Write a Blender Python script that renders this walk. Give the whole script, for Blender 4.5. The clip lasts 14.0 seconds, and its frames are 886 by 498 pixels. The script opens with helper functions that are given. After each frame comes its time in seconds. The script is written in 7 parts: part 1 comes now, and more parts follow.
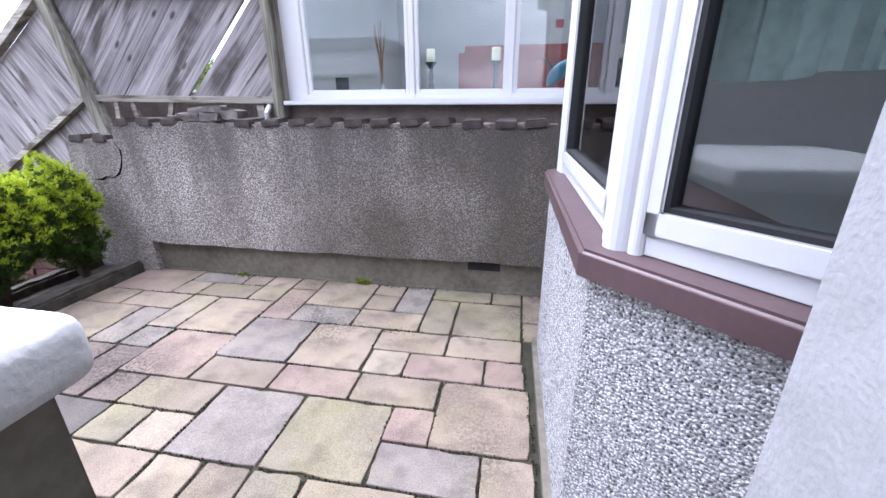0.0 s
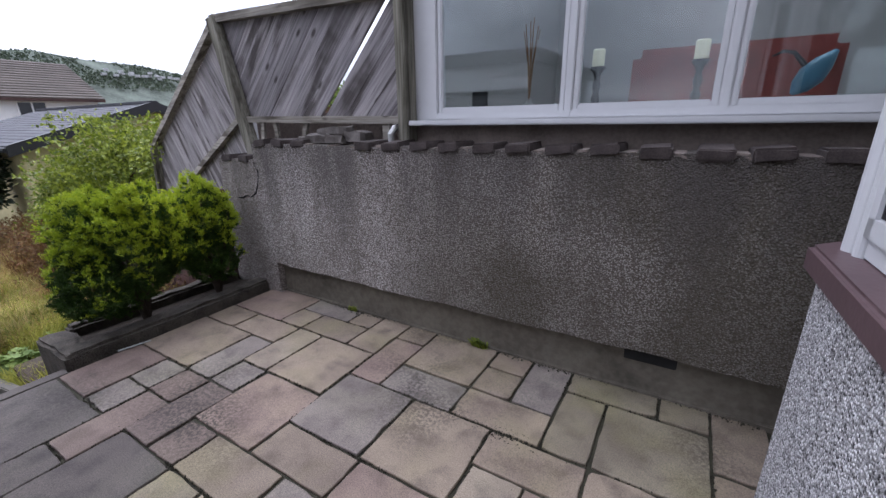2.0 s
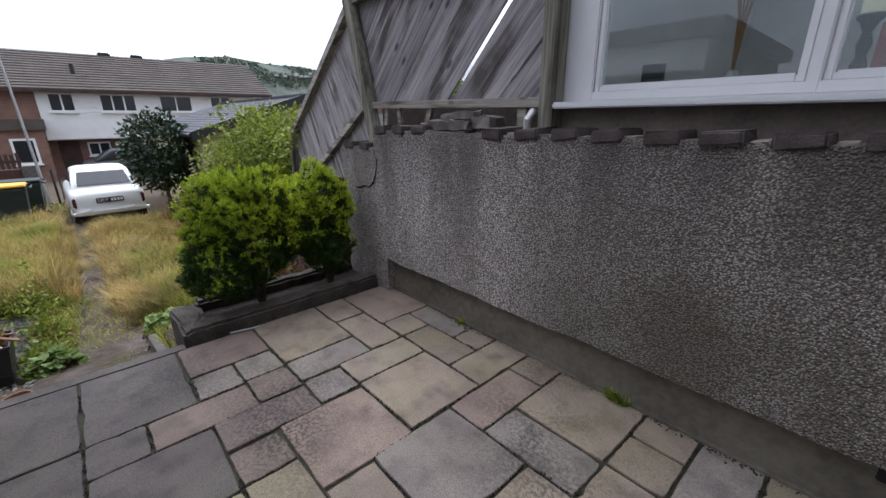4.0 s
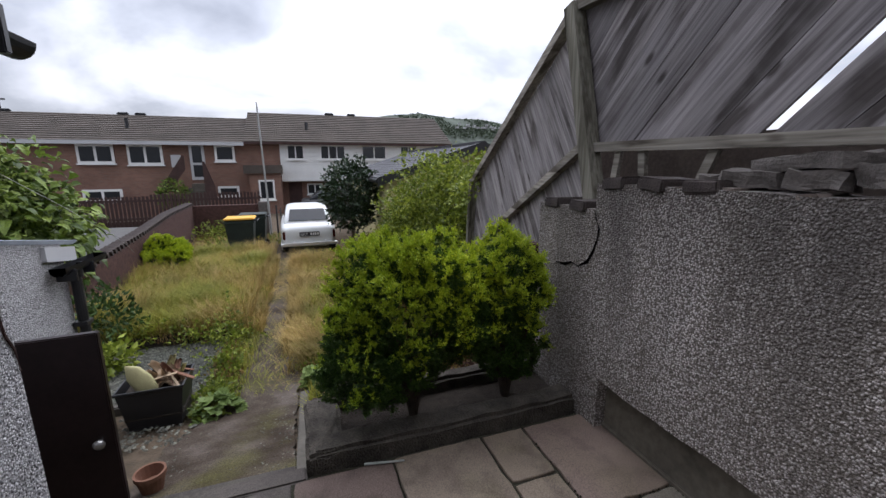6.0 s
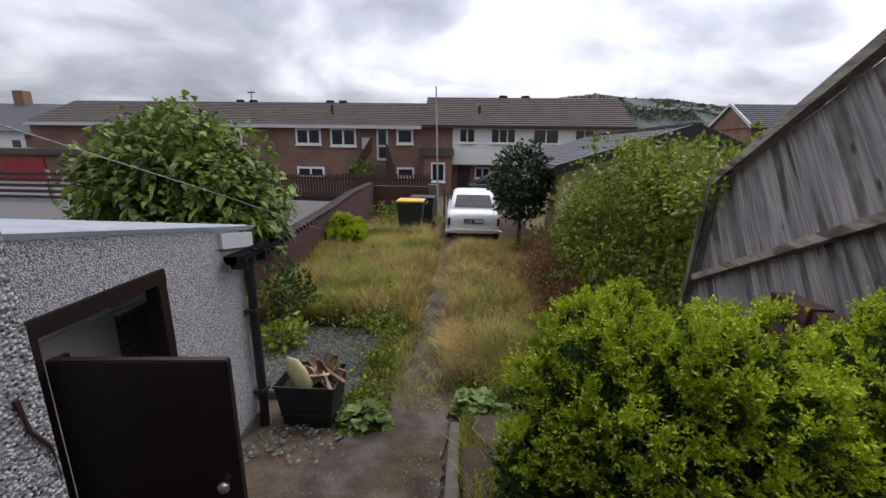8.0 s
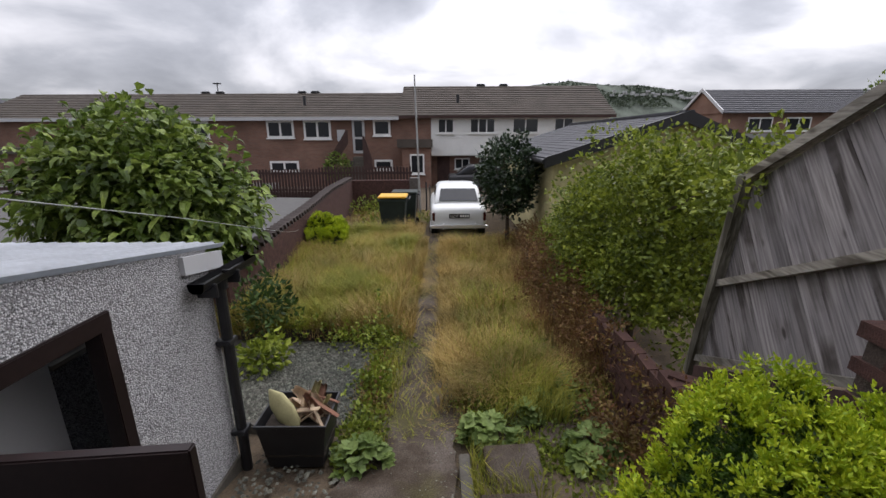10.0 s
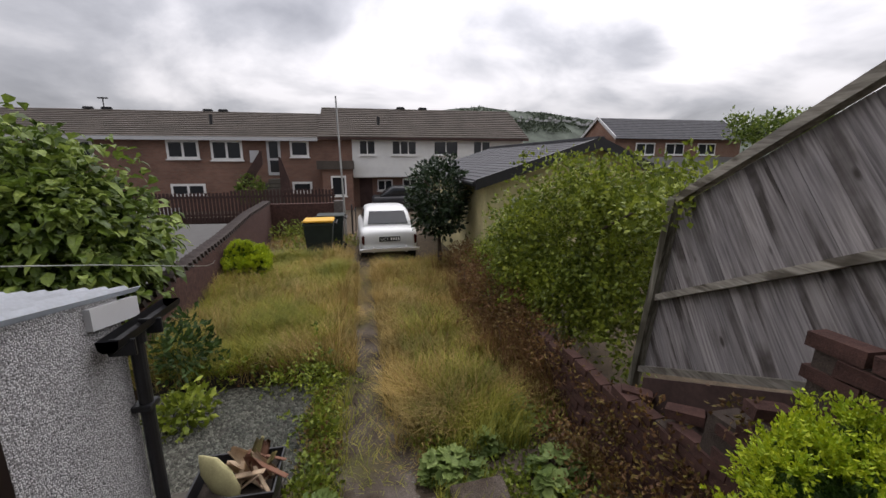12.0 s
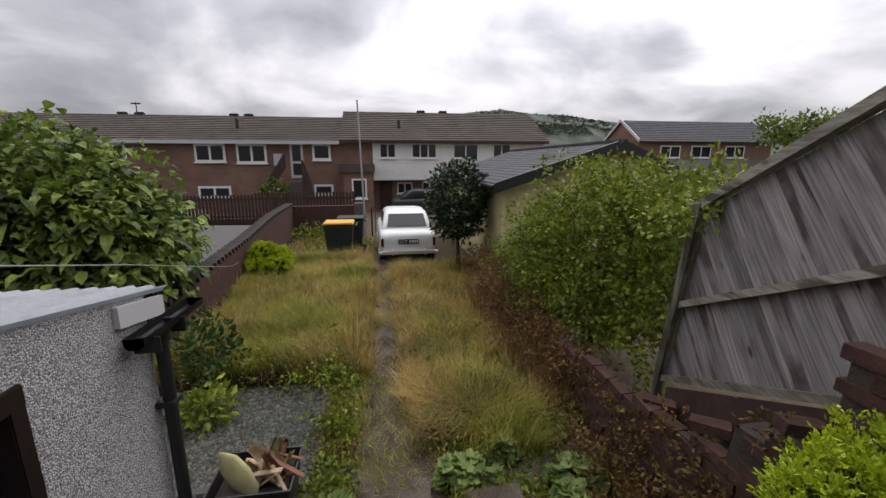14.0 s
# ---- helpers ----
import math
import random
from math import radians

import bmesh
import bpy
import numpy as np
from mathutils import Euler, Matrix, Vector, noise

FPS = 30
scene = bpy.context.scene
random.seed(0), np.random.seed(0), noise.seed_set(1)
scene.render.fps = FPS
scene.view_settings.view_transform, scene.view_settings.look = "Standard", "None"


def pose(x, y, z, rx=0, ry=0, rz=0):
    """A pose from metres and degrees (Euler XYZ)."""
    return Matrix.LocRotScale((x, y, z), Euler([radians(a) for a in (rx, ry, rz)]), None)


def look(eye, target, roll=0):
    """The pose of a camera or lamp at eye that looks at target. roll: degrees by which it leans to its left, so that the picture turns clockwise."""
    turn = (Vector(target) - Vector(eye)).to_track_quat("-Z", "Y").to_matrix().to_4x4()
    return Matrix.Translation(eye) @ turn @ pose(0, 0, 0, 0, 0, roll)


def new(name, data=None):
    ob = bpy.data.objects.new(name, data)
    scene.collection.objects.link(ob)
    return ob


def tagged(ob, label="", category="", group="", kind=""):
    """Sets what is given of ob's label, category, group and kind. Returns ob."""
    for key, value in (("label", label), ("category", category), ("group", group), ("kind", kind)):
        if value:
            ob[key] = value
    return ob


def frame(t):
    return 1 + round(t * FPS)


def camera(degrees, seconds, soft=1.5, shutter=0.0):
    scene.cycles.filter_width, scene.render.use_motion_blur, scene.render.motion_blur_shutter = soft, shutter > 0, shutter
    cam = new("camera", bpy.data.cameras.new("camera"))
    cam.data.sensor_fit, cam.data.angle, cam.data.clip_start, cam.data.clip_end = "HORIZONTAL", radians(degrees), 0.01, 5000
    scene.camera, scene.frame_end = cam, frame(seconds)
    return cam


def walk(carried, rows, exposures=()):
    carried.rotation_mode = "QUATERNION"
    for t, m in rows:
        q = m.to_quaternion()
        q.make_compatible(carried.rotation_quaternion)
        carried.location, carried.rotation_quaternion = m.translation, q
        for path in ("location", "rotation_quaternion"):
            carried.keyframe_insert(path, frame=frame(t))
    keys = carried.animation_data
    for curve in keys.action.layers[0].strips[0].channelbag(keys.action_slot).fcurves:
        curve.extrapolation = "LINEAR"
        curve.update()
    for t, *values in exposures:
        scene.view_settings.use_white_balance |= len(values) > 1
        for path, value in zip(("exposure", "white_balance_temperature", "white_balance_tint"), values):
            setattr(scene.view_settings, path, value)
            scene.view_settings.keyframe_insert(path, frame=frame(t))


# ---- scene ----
cam = camera(95.5, 14.0)
PATH = [
    (0, (0.205, -0.078, 1.425), (-0.135, 1.766, 0.731), -0.3),
    (0.5, (0.173, 0.042, 1.43), (-0.265, 1.843, 0.678), -0.0),
    (1, (0.102, 0.22, 1.465), (-0.384, 2.012, 0.722), -0.2),
    (1.5, (0.011, 0.355, 1.466), (-0.585, 2.141, 0.789), 0.0),
    (2, (0.018, 0.669, 1.428), (-0.965, 2.3, 0.816), -0.9),
    (2.5, (0.006, 0.728, 1.412), (-1.178, 2.204, 0.764), 0.0),
    (2.7, (-0.008, 0.718, 1.412), (-1.189, 2.189, 0.746), 0.1),
    (4.8, (-0.7, 1.205, 1.331), (-2.277, 2.307, 0.784), -0.6),
    (5, (-0.809, 1.221, 1.348), (-2.413, 2.293, 0.822), -0.6),
    (5.5, (-1.083, 1.283, 1.34), (-2.775, 2.24, 0.868), -0.6),
    (5.8, (-1.266, 1.333, 1.352), (-3.052, 2.129, 0.93), -0.1),
    (6, (-1.378, 1.359, 1.358), (-3.224, 2.009, 0.951), -0.2),
    (6.5, (-1.6, 1.355, 1.346), (-3.525, 1.728, 0.953), 0.3),
    (7, (-1.866, 1.293, 1.372), (-3.796, 1.577, 0.934), 0.2),
    (7.1, (-1.915, 1.279, 1.375), (-3.847, 1.545, 0.929), 0.2),
    (7.5, (-2.128, 1.273, 1.377), (-4.066, 1.384, 0.894), 0.4),
    (8, (-2.343, 1.3, 1.392), (-4.281, 1.193, 0.907), 0.8),
    (8.2, (-2.395, 1.291, 1.383), (-4.323, 1.127, 0.875), 1.0),
    (10.3, (-2.84, 1.027, 1.457), (-4.769, 1.073, 0.929), 0.1),
    (10.5, (-2.885, 0.962, 1.451), (-4.816, 1.05, 0.938), 0.7),
    (11, (-2.907, 0.889, 1.459), (-4.838, 1.083, 0.976), 0.5),
    (11.5, (-2.919, 0.863, 1.472), (-4.83, 1.205, 0.994), 0.0),
    (12, (-2.925, 0.882, 1.482), (-4.839, 1.264, 1.047), -0.0),
    (12.5, (-2.939, 0.893, 1.483), (-4.856, 1.276, 1.063), -0.0),
    (13, (-2.94, 0.894, 1.485), (-4.865, 1.24, 1.066), -0.0),
    (13.5, (-2.936, 0.894, 1.485), (-4.864, 1.216, 1.065), 0.0),
    (14, (-2.933, 0.892, 1.483), (-4.867, 1.182, 1.062), 0.0),
]
walk(cam, [(t, look(eye, target, roll)) for t, eye, target, roll in PATH],
     [(0.0, 1.5, 5600, 19), (0.5, 1.2, 5600, 19), (1.0, 0.82, 5600, 19), (1.5, 0.58, 5600, 19), (2.0, 0.2, 5750, 18), (2.7, 0.03, 5750, 16),
      (5.0, -0.1, 5950, 14), (7.0, -0.6, 6050, 15), (8.0, -0.6, 6150, 15), (10.5, -0.58, 6400, 15), (12.0, -0.72, 6550, 15), (14.0, -0.76, 6550, 15)])


# ---- world, sun ----
def build_world():
    w = bpy.data.worlds.new("overcast_sky")
    scene.world = w
    w.use_nodes = True
    nt = w.node_tree
    for n in list(nt.nodes):
        nt.nodes.remove(n)
    N, L = nt.nodes.new, nt.links.new
    out, bg = N("ShaderNodeOutputWorld"), N("ShaderNodeBackground")
    sky = N("ShaderNodeTexSky")
    sky.sky_type, sky.sun_disc = "NISHITA", False
    sky.sun_elevation, sky.sun_rotation = radians(48), radians(-70)
    tc, sep = N("ShaderNodeTexCoord"), N("ShaderNodeSeparateXYZ")
    L(tc.outputs["Generated"], sep.inputs[0])
    # the cloud deck: the direction laid onto a level sheet
    zc = N("ShaderNodeMath"); zc.operation = "MAXIMUM"; zc.inputs[1].default_value = 0.0
    L(sep.outputs["Z"], zc.inputs[0])
    za = N("ShaderNodeMath"); za.operation = "ADD"; za.inputs[1].default_value = 0.26
    L(zc.outputs[0], za.inputs[0])
    div = []
    for ax in "XY":
        d = N("ShaderNodeMath"); d.operation = "DIVIDE"
        L(sep.outputs[ax], d.inputs[0]); L(za.outputs[0], d.inputs[1])
        div.append(d)
    com = N("ShaderNodeCombineXYZ")
    L(div[0].outputs[0], com.inputs[0]); L(div[1].outputs[0], com.inputs[1])
    com.inputs[2].default_value = 8.3
    n1 = N("ShaderNodeTexNoise"); n1.inputs["Scale"].default_value = 1.15; n1.inputs["Detail"].default_value = 7.0
    n1.inputs["Roughness"].default_value = 0.52; n1.inputs["Distortion"].default_value = 0.35
    L(com.outputs[0], n1.inputs["Vector"])
    n2 = N("ShaderNodeTexNoise"); n2.inputs["Scale"].default_value = 0.42; n2.inputs["Detail"].default_value = 3.0
    L(com.outputs[0], n2.inputs["Vector"])
    mix = N("ShaderNodeMath"); mix.operation = "MULTIPLY_ADD"; mix.inputs[1].default_value = 0.6
    L(n2.outputs["Fac"], mix.inputs[0])
    half = N("ShaderNodeMath"); half.operation = "MULTIPLY"; half.inputs[1].default_value = 0.4
    L(n1.outputs["Fac"], half.inputs[0]); L(half.outputs[0], mix.inputs[2])
    ramp = N("ShaderNodeValToRGB")
    e = ramp.color_ramp.elements
    e[0].position, e[0].color = 0.41, (0.31, 0.325, 0.36, 1)
    e[1].position, e[1].color = 0.565, (1.32, 1.32, 1.34, 1)
    m = e.new(0.495); m.color = (0.72, 0.74, 0.78, 1)
    thin = N("ShaderNodeVectorMath"); thin.operation = "DOT_PRODUCT"; thin.inputs[1].default_value = (-0.80, 0.50, 0.33)
    L(tc.outputs["Generated"], thin.inputs[0])
    tm = N("ShaderNodeMath"); tm.operation = "MAXIMUM"; tm.inputs[1].default_value = 0.0
    L(thin.outputs["Value"], tm.inputs[0])
    tp = N("ShaderNodeMath"); tp.operation = "POWER"; tp.inputs[1].default_value = 7.0
    L(tm.outputs[0], tp.inputs[0])
    ts = N("ShaderNodeMath"); ts.operation = "MULTIPLY_ADD"; ts.inputs[1].default_value = 0.085; ts.inputs[2].default_value = -0.03
    L(tp.outputs[0], ts.inputs[0])
    ta = N("ShaderNodeMath"); ta.operation = "ADD"
    L(mix.outputs[0], ta.inputs[0]); L(ts.outputs[0], ta.inputs[1])
    L(ta.outputs[0], ramp.inputs[0])
    mx = N("ShaderNodeMixRGB"); mx.inputs[0].default_value = 0.9
    sc = N("ShaderNodeVectorMath"); sc.operation = "SCALE"; sc.inputs["Scale"].default_value = 0.1
    L(sky.outputs[0], sc.inputs[0]); L(sc.outputs[0], mx.inputs[1]); L(ramp.outputs[0], mx.inputs[2])
    L(mx.outputs[0], bg.inputs[0])
    # an overcast sky is far brighter overhead than at the horizon
    up = N("ShaderNodeMath"); up.operation = "MULTIPLY_ADD"; up.inputs[1].default_value = 2.1; up.inputs[2].default_value = 1.0
    L(zc.outputs[0], up.inputs[0])
    dt = N("ShaderNodeVectorMath"); dt.operation = "DOT_PRODUCT"; dt.inputs[1].default_value = (-0.457, 0.229, 0.857)
    L(tc.outputs["Generated"], dt.inputs[0])
    dm = N("ShaderNodeMath"); dm.operation = "MAXIMUM"; dm.inputs[1].default_value = 0.0
    L(dt.outputs["Value"], dm.inputs[0])
    pw = N("ShaderNodeMath"); pw.operation = "POWER"; pw.inputs[1].default_value = 3.0
    L(dm.outputs[0], pw.inputs[0])
    gl = N("ShaderNodeMath"); gl.operation = "MULTIPLY_ADD"; gl.inputs[1].default_value = 0.7; gl.inputs[2].default_value = 0.85
    L(pw.outputs[0], gl.inputs[0])
    tot = N("ShaderNodeMath"); tot.operation = "MULTIPLY"
    L(up.outputs[0], tot.inputs[0]); L(gl.outputs[0], tot.inputs[1])
    L(tot.outputs[0], bg.inputs[1])
    L(bg.outputs[0], out.inputs[0])


build_world()
sun = new("sun", bpy.data.lights.new("sun", "SUN"))
sun.data.energy, sun.data.angle, sun.data.color = 1.2, radians(35), (1.0, 0.97, 0.93)
sun.matrix_world = look((0, 0, 30), (16, -8, 0))


# ---- materials ----
class Mat:
    """A node material that is put together step by step."""

    def __init__(self, name, rough=0.8, metal=0.0, spec=0.3):
        self.m = bpy.data.materials.new(name)
        self.m.use_nodes = True
        self.nt = self.m.node_tree
        self.b = self.nt.nodes["Principled BSDF"]
        self.b.inputs["Roughness"].default_value = rough
        self.b.inputs["Metallic"].default_value = metal
        self.b.inputs["Specular IOR Level"].default_value = spec
        self.tc = self.n("ShaderNodeTexCoord").outputs["Object"]

    def n(self, kind):
        return self.nt.nodes.new(kind)

    def link(self, a, b):
        self.nt.links.new(a, b)

    def world_pos(self):
        return self.n("ShaderNodeNewGeometry").outputs["Position"]

    def noise(self, scale, detail=4.0, vec=None, stretch=None):
        t = self.n("ShaderNodeTexNoise")
        t.inputs["Scale"].default_value, t.inputs["Detail"].default_value = scale, detail
        v = vec or self.tc
        if stretch:
            mp = self.n("ShaderNodeMapping")
            mp.inputs["Scale"].default_value = stretch
            self.link(v, mp.inputs["Vector"])
            v = mp.outputs[0]
        self.link(v, t.inputs["Vector"])
        return t.outputs["Fac"]

    def voronoi(self, scale, vec=None, out="Color"):
        t = self.n("ShaderNodeTexVoronoi")
        t.inputs["Scale"].default_value = scale
        self.link(vec or self.tc, t.inputs["Vector"])
        return t.outputs[out]

    def ramp(self, fac, stops):
        r = self.n("ShaderNodeValToRGB")
        el = r.color_ramp.elements
        while len(el) < len(stops):
            el.new(0.5)
        for e, (p, c) in zip(el, stops):
            e.position, e.color = p, (*c, 1) if len(c) == 3 else c
        self.link(fac, r.inputs[0])
        return r.outputs[0]

    def mix(self, a, b, fac, mode="MIX"):
        m = self.n("ShaderNodeMixRGB")
        m.blend_type = mode
        for i, v in ((1, a), (2, b)):
            if isinstance(v, tuple):
                m.inputs[i].default_value = (*v, 1)
            else:
                self.link(v, m.inputs[i])
        if isinstance(fac, (int, float)):
            m.inputs[0].default_value = fac
        else:
            self.link(fac, m.inputs[0])
        return m.outputs[0]

    def color(self, c):
        if isinstance(c, tuple):
            self.b.inputs["Base Color"].default_value = (*c, 1)
        else:
            self.link(c, self.b.inputs["Base Color"])
        return self

    def bump(self, h, dist, strength=0.6):
        bp = self.n("ShaderNodeBump")
        bp.inputs["Strength"].default_value, bp.inputs["Distance"].default_value = strength, dist
        self.link(h, bp.inputs["Height"])
        self.link(bp.outputs[0], self.b.inputs["Normal"])
        return self


def grey(v, tint=(1, 1, 1)):
    return tuple(v * t for t in tint)


def simple(name, col, rough=0.6, metal=0.0, vary=0.25, scale=6.0, bump=0.0, spec=0.3):
    k = Mat(name, rough, metal, spec)
    f = k.noise(scale, 6)
    lo, hi = tuple(c * (1 - vary) for c in col), tuple(min(1, c * (1 + vary)) for c in col)
    f2 = k.noise(scale * 9, 3)
    c = k.mix(k.ramp(f, [(0.3, lo), (0.7, hi)]), k.ramp(f2, [(0.35, lo), (0.65, hi)]), 0.35)
    k.color(c)
    if bump:
        k.bump(f2, bump)
    return k.m


def pebbledash(name, stones, ground, scale, stain, stain_amount, bump=0.012):
    """Small stones thrown into render: one colour a stone, the render between."""
    k = Mat(name, 0.9, spec=0.2)
    pos = k.world_pos()
    wob = k.n("ShaderNodeTexNoise"); wob.inputs["Scale"].default_value = scale * 0.8
    k.link(pos, wob.inputs["Vector"])
    sh = k.n("ShaderNodeVectorMath"); sh.operation = "MULTIPLY_ADD"; sh.inputs[1].default_value = (0.9 / scale,) * 3
    k.link(wob.outputs["Color"], sh.inputs[0]); k.link(pos, sh.inputs[2])
    place, pos = pos, sh.outputs[0]
    cell = k.voronoi(scale, pos)
    g = k.n("ShaderNodeRGBToBW")
    k.link(cell, g.inputs[0])
    dist = k.voronoi(scale, pos, "Distance")
    c = k.ramp(g.outputs[0], stones)
    c = k.mix(c, ground, k.ramp(dist, [(0.42, (0, 0, 0)), (0.62, (1, 1, 1))]))
    big = k.noise(1.3, 6, place, (1.0, 1.0, 0.35))
    c = k.mix(c, stain, k.ramp(big, [(0.42, (0, 0, 0)), (0.68, grey(stain_amount))]))
    streak = k.noise(5.0, 4, place, (1.0, 1.0, 0.12))
    c = k.mix(c, stain, k.ramp(streak, [(0.5, (0, 0, 0)), (0.75, grey(stain_amount * 0.7))]))
    k.color(c)
    inv = k.n("ShaderNodeInvert")
    k.link(dist, inv.inputs[1])
    k.bump(inv.outputs[0], bump, 0.9)
    return k.m


def timber(name, lo, hi, rough=0.85, along=(0.06, 1, 1), streaks=0.88):
    """Weathered sawn wood: fine grain, long black water streaks along the board, knots."""
    k = Mat(name, rough, spec=0.2)
    oi = k.n("ShaderNodeObjectInfo")
    off = k.n("ShaderNodeVectorMath"); off.operation = "ADD"
    mul = k.n("ShaderNodeMath"); mul.operation = "MULTIPLY"; mul.inputs[1].default_value = 37.0
    k.link(oi.outputs["Random"], mul.inputs[0])
    k.link(k.tc, off.inputs[0]); k.link(mul.outputs[0], off.inputs[1])
    v = off.outputs[0]
    grain = k.noise(70, 6, v, tuple(a * 0.6 if a < 1 else a for a in along))
    patch = k.noise(11, 6, v, tuple(min(1, a * 1.6) for a in along))
    broad = k.noise(2.2, 4, v)
    mp = k.n("ShaderNodeMapping"); mp.inputs["Scale"].default_value = tuple(0.45 if a < 1 else 1 for a in along)
    k.link(v, mp.inputs["Vector"])
    knots = k.voronoi(6.0, mp.outputs[0], "Distance")
    c = k.ramp(grain, [(0.3, lo), (0.62, hi)])
    c = k.mix(c, k.ramp(broad, [(0.3, (0.78, 0.78, 0.8)), (0.7, (1.14, 1.12, 1.1))]), 1.0, "MULTIPLY")
    dark = (lo[0] * 0.3, lo[1] * 0.27, lo[2] * 0.24)
    c = k.mix(c, dark, k.mix(k.ramp(patch, [(0.47, (0, 0, 0)), (0.56, grey(streaks))]), k.ramp(broad, [(0.42, (0.15, 0.15, 0.15)), (0.6, (1, 1, 1))]), 1.0, "MULTIPLY"))
    c = k.mix(c, dark, k.ramp(knots, [(0.06, grey(0.9)), (0.13, (0, 0, 0))]))
    hue = k.ramp(oi.outputs["Random"], [(0.0, grey(0.74)), (1.0, grey(1.1))])
    k.color(k.mix(c, hue, 1.0, "MULTIPLY"))
    k.bump(grain, 0.004, 0.7)
    return k.m


def leaf_mat(name, cols, rough=0.5, trans=0.25):
    k = Mat(name, rough, spec=0.35)
    r = k.n("ShaderNodeNewGeometry").outputs["Random Per Island"]
    c = k.ramp(r, [(i / (len(cols) - 1), x) for i, x in enumerate(cols)])
    f = k.noise(40, 3)
    c = k.mix(c, tuple(x * 0.6 for x in cols[0]), k.ramp(f, [(0.45, (0, 0, 0)), (0.75, grey(0.5))]))
    big = k.noise(1.6, 4, k.world_pos())
    c = k.mix(c, k.ramp(big, [(0.32, (0.62, 0.7, 0.62)), (0.68, (1.18, 1.2, 1.05))]), 1.0, "MULTIPLY")
    k.color(c)
    k.b.inputs["Transmission Weight"].default_value = 0.0
    tr = k.n("ShaderNodeBsdfTranslucent")
    k.link(c, tr.inputs[0])
    mx = k.n("ShaderNodeMixShader")
    mx.inputs[0].default_value = trans
    k.link(k.b.outputs[0], mx.inputs[1]); k.link(tr.outputs[0], mx.inputs[2])
    k.link(mx.outputs[0], k.nt.nodes["Material Output"].inputs[0])
    return k.m


def slab_mat(name, cols, moss, moss_amount=0.25):
    """Riven paving: a tone a slab, cloudy weathering, black algae in blotches, pits and fine grit."""
    k = Mat(name, 0.85, spec=0.3)
    oi = k.n("ShaderNodeObjectInfo").outputs["Random"]
    pos = k.world_pos()
    c = k.ramp(oi, [(i / (len(cols) - 1), x) for i, x in enumerate(cols)])
    cloud = k.noise(3.6, 7, pos)
    c = k.mix(c, k.ramp(cloud, [(0.3, (0.78, 0.74, 0.74)), (0.7, (1.22, 1.2, 1.14))]), 1.0, "MULTIPLY")
    blot = k.noise(7.5, 10, pos)
    c = k.mix(c, tuple(x * 0.42 for x in cols[0]), k.ramp(blot, [(0.5, (0, 0, 0)), (0.72, grey(0.62))]))
    green = k.noise(2.6, 8, pos)
    c = k.mix(c, moss, k.ramp(green, [(0.46, (0, 0, 0)), (0.66, grey(moss_amount))]))
    algae = k.noise(1.15, 9, pos)
    speck = k.noise(58, 5, pos)
    c = k.mix(c, (0.022, 0.02, 0.016), k.mix(k.ramp(algae, [(0.52, (0, 0, 0)), (0.72, grey(1.0))]), k.ramp(speck, [(0.4, (0, 0, 0)), (0.6, (1, 1, 1))]), 1.0, "MULTIPLY"))
    pits = k.voronoi(46, pos, "Distance")
    c = k.mix(c, tuple(x * 0.3 for x in cols[0]), k.ramp(pits, [(0.05, grey(0.7)), (0.14, (0, 0, 0))]))
    fine = k.noise(190, 3, pos)
    c = k.mix(c, k.ramp(fine, [(0.3, grey(0.6)), (0.7, grey(1.35))]), 0.75, "MULTIPLY")
    k.color(c)
    k.bump(k.mix(fine, blot, 0.5), 0.004, 0.6)
    return k.m


def trodden(name):
    """Old path: dirt over concrete, with pale grit, bare patches and moss."""
    k = Mat(name, 0.95, spec=0.2)
    pos = k.world_pos()
    c = k.ramp(k.noise(3.2, 6, pos), [(0.35, (0.034, 0.024, 0.016)), (0.5, (0.06, 0.046, 0.034)), (0.66, (0.102, 0.084, 0.07))])
    c = k.mix(c, (0.075, 0.07, 0.022), k.ramp(k.noise(1.7, 5, pos), [(0.52, (0, 0, 0)), (0.68, grey(0.7))]))
    grit = k.noise(120, 3, pos)
    c = k.mix(c, k.ramp(grit, [(0.32, grey(0.45)), (0.68, grey(1.6))]), 0.85, "MULTIPLY")
    k.color(c)
    k.bump(grit, 0.012, 0.8)
    return k.m


def glass_mat(name, tint=(0.9, 0.95, 0.95), rough=0.0):
    """A thin pane: clear, with the gloss of glass."""
    k = Mat(name)
    g = k.n("ShaderNodeBsdfGlossy"); g.inputs["Roughness"].default_value = rough
    t = k.n("ShaderNodeBsdfTransparent"); t.inputs[0].default_value = (*tint, 1)
    fr = k.n("ShaderNodeFresnel"); fr.inputs[0].default_value = 1.75
    mx = k.n("ShaderNodeMixShader")
    k.link(fr.outputs[0], mx.inputs[0]); k.link(t.outputs[0], mx.inputs[1]); k.link(g.outputs[0], mx.inputs[2])
    k.link(mx.outputs[0], k.nt.nodes["Material Output"].inputs[0])
    return k.m


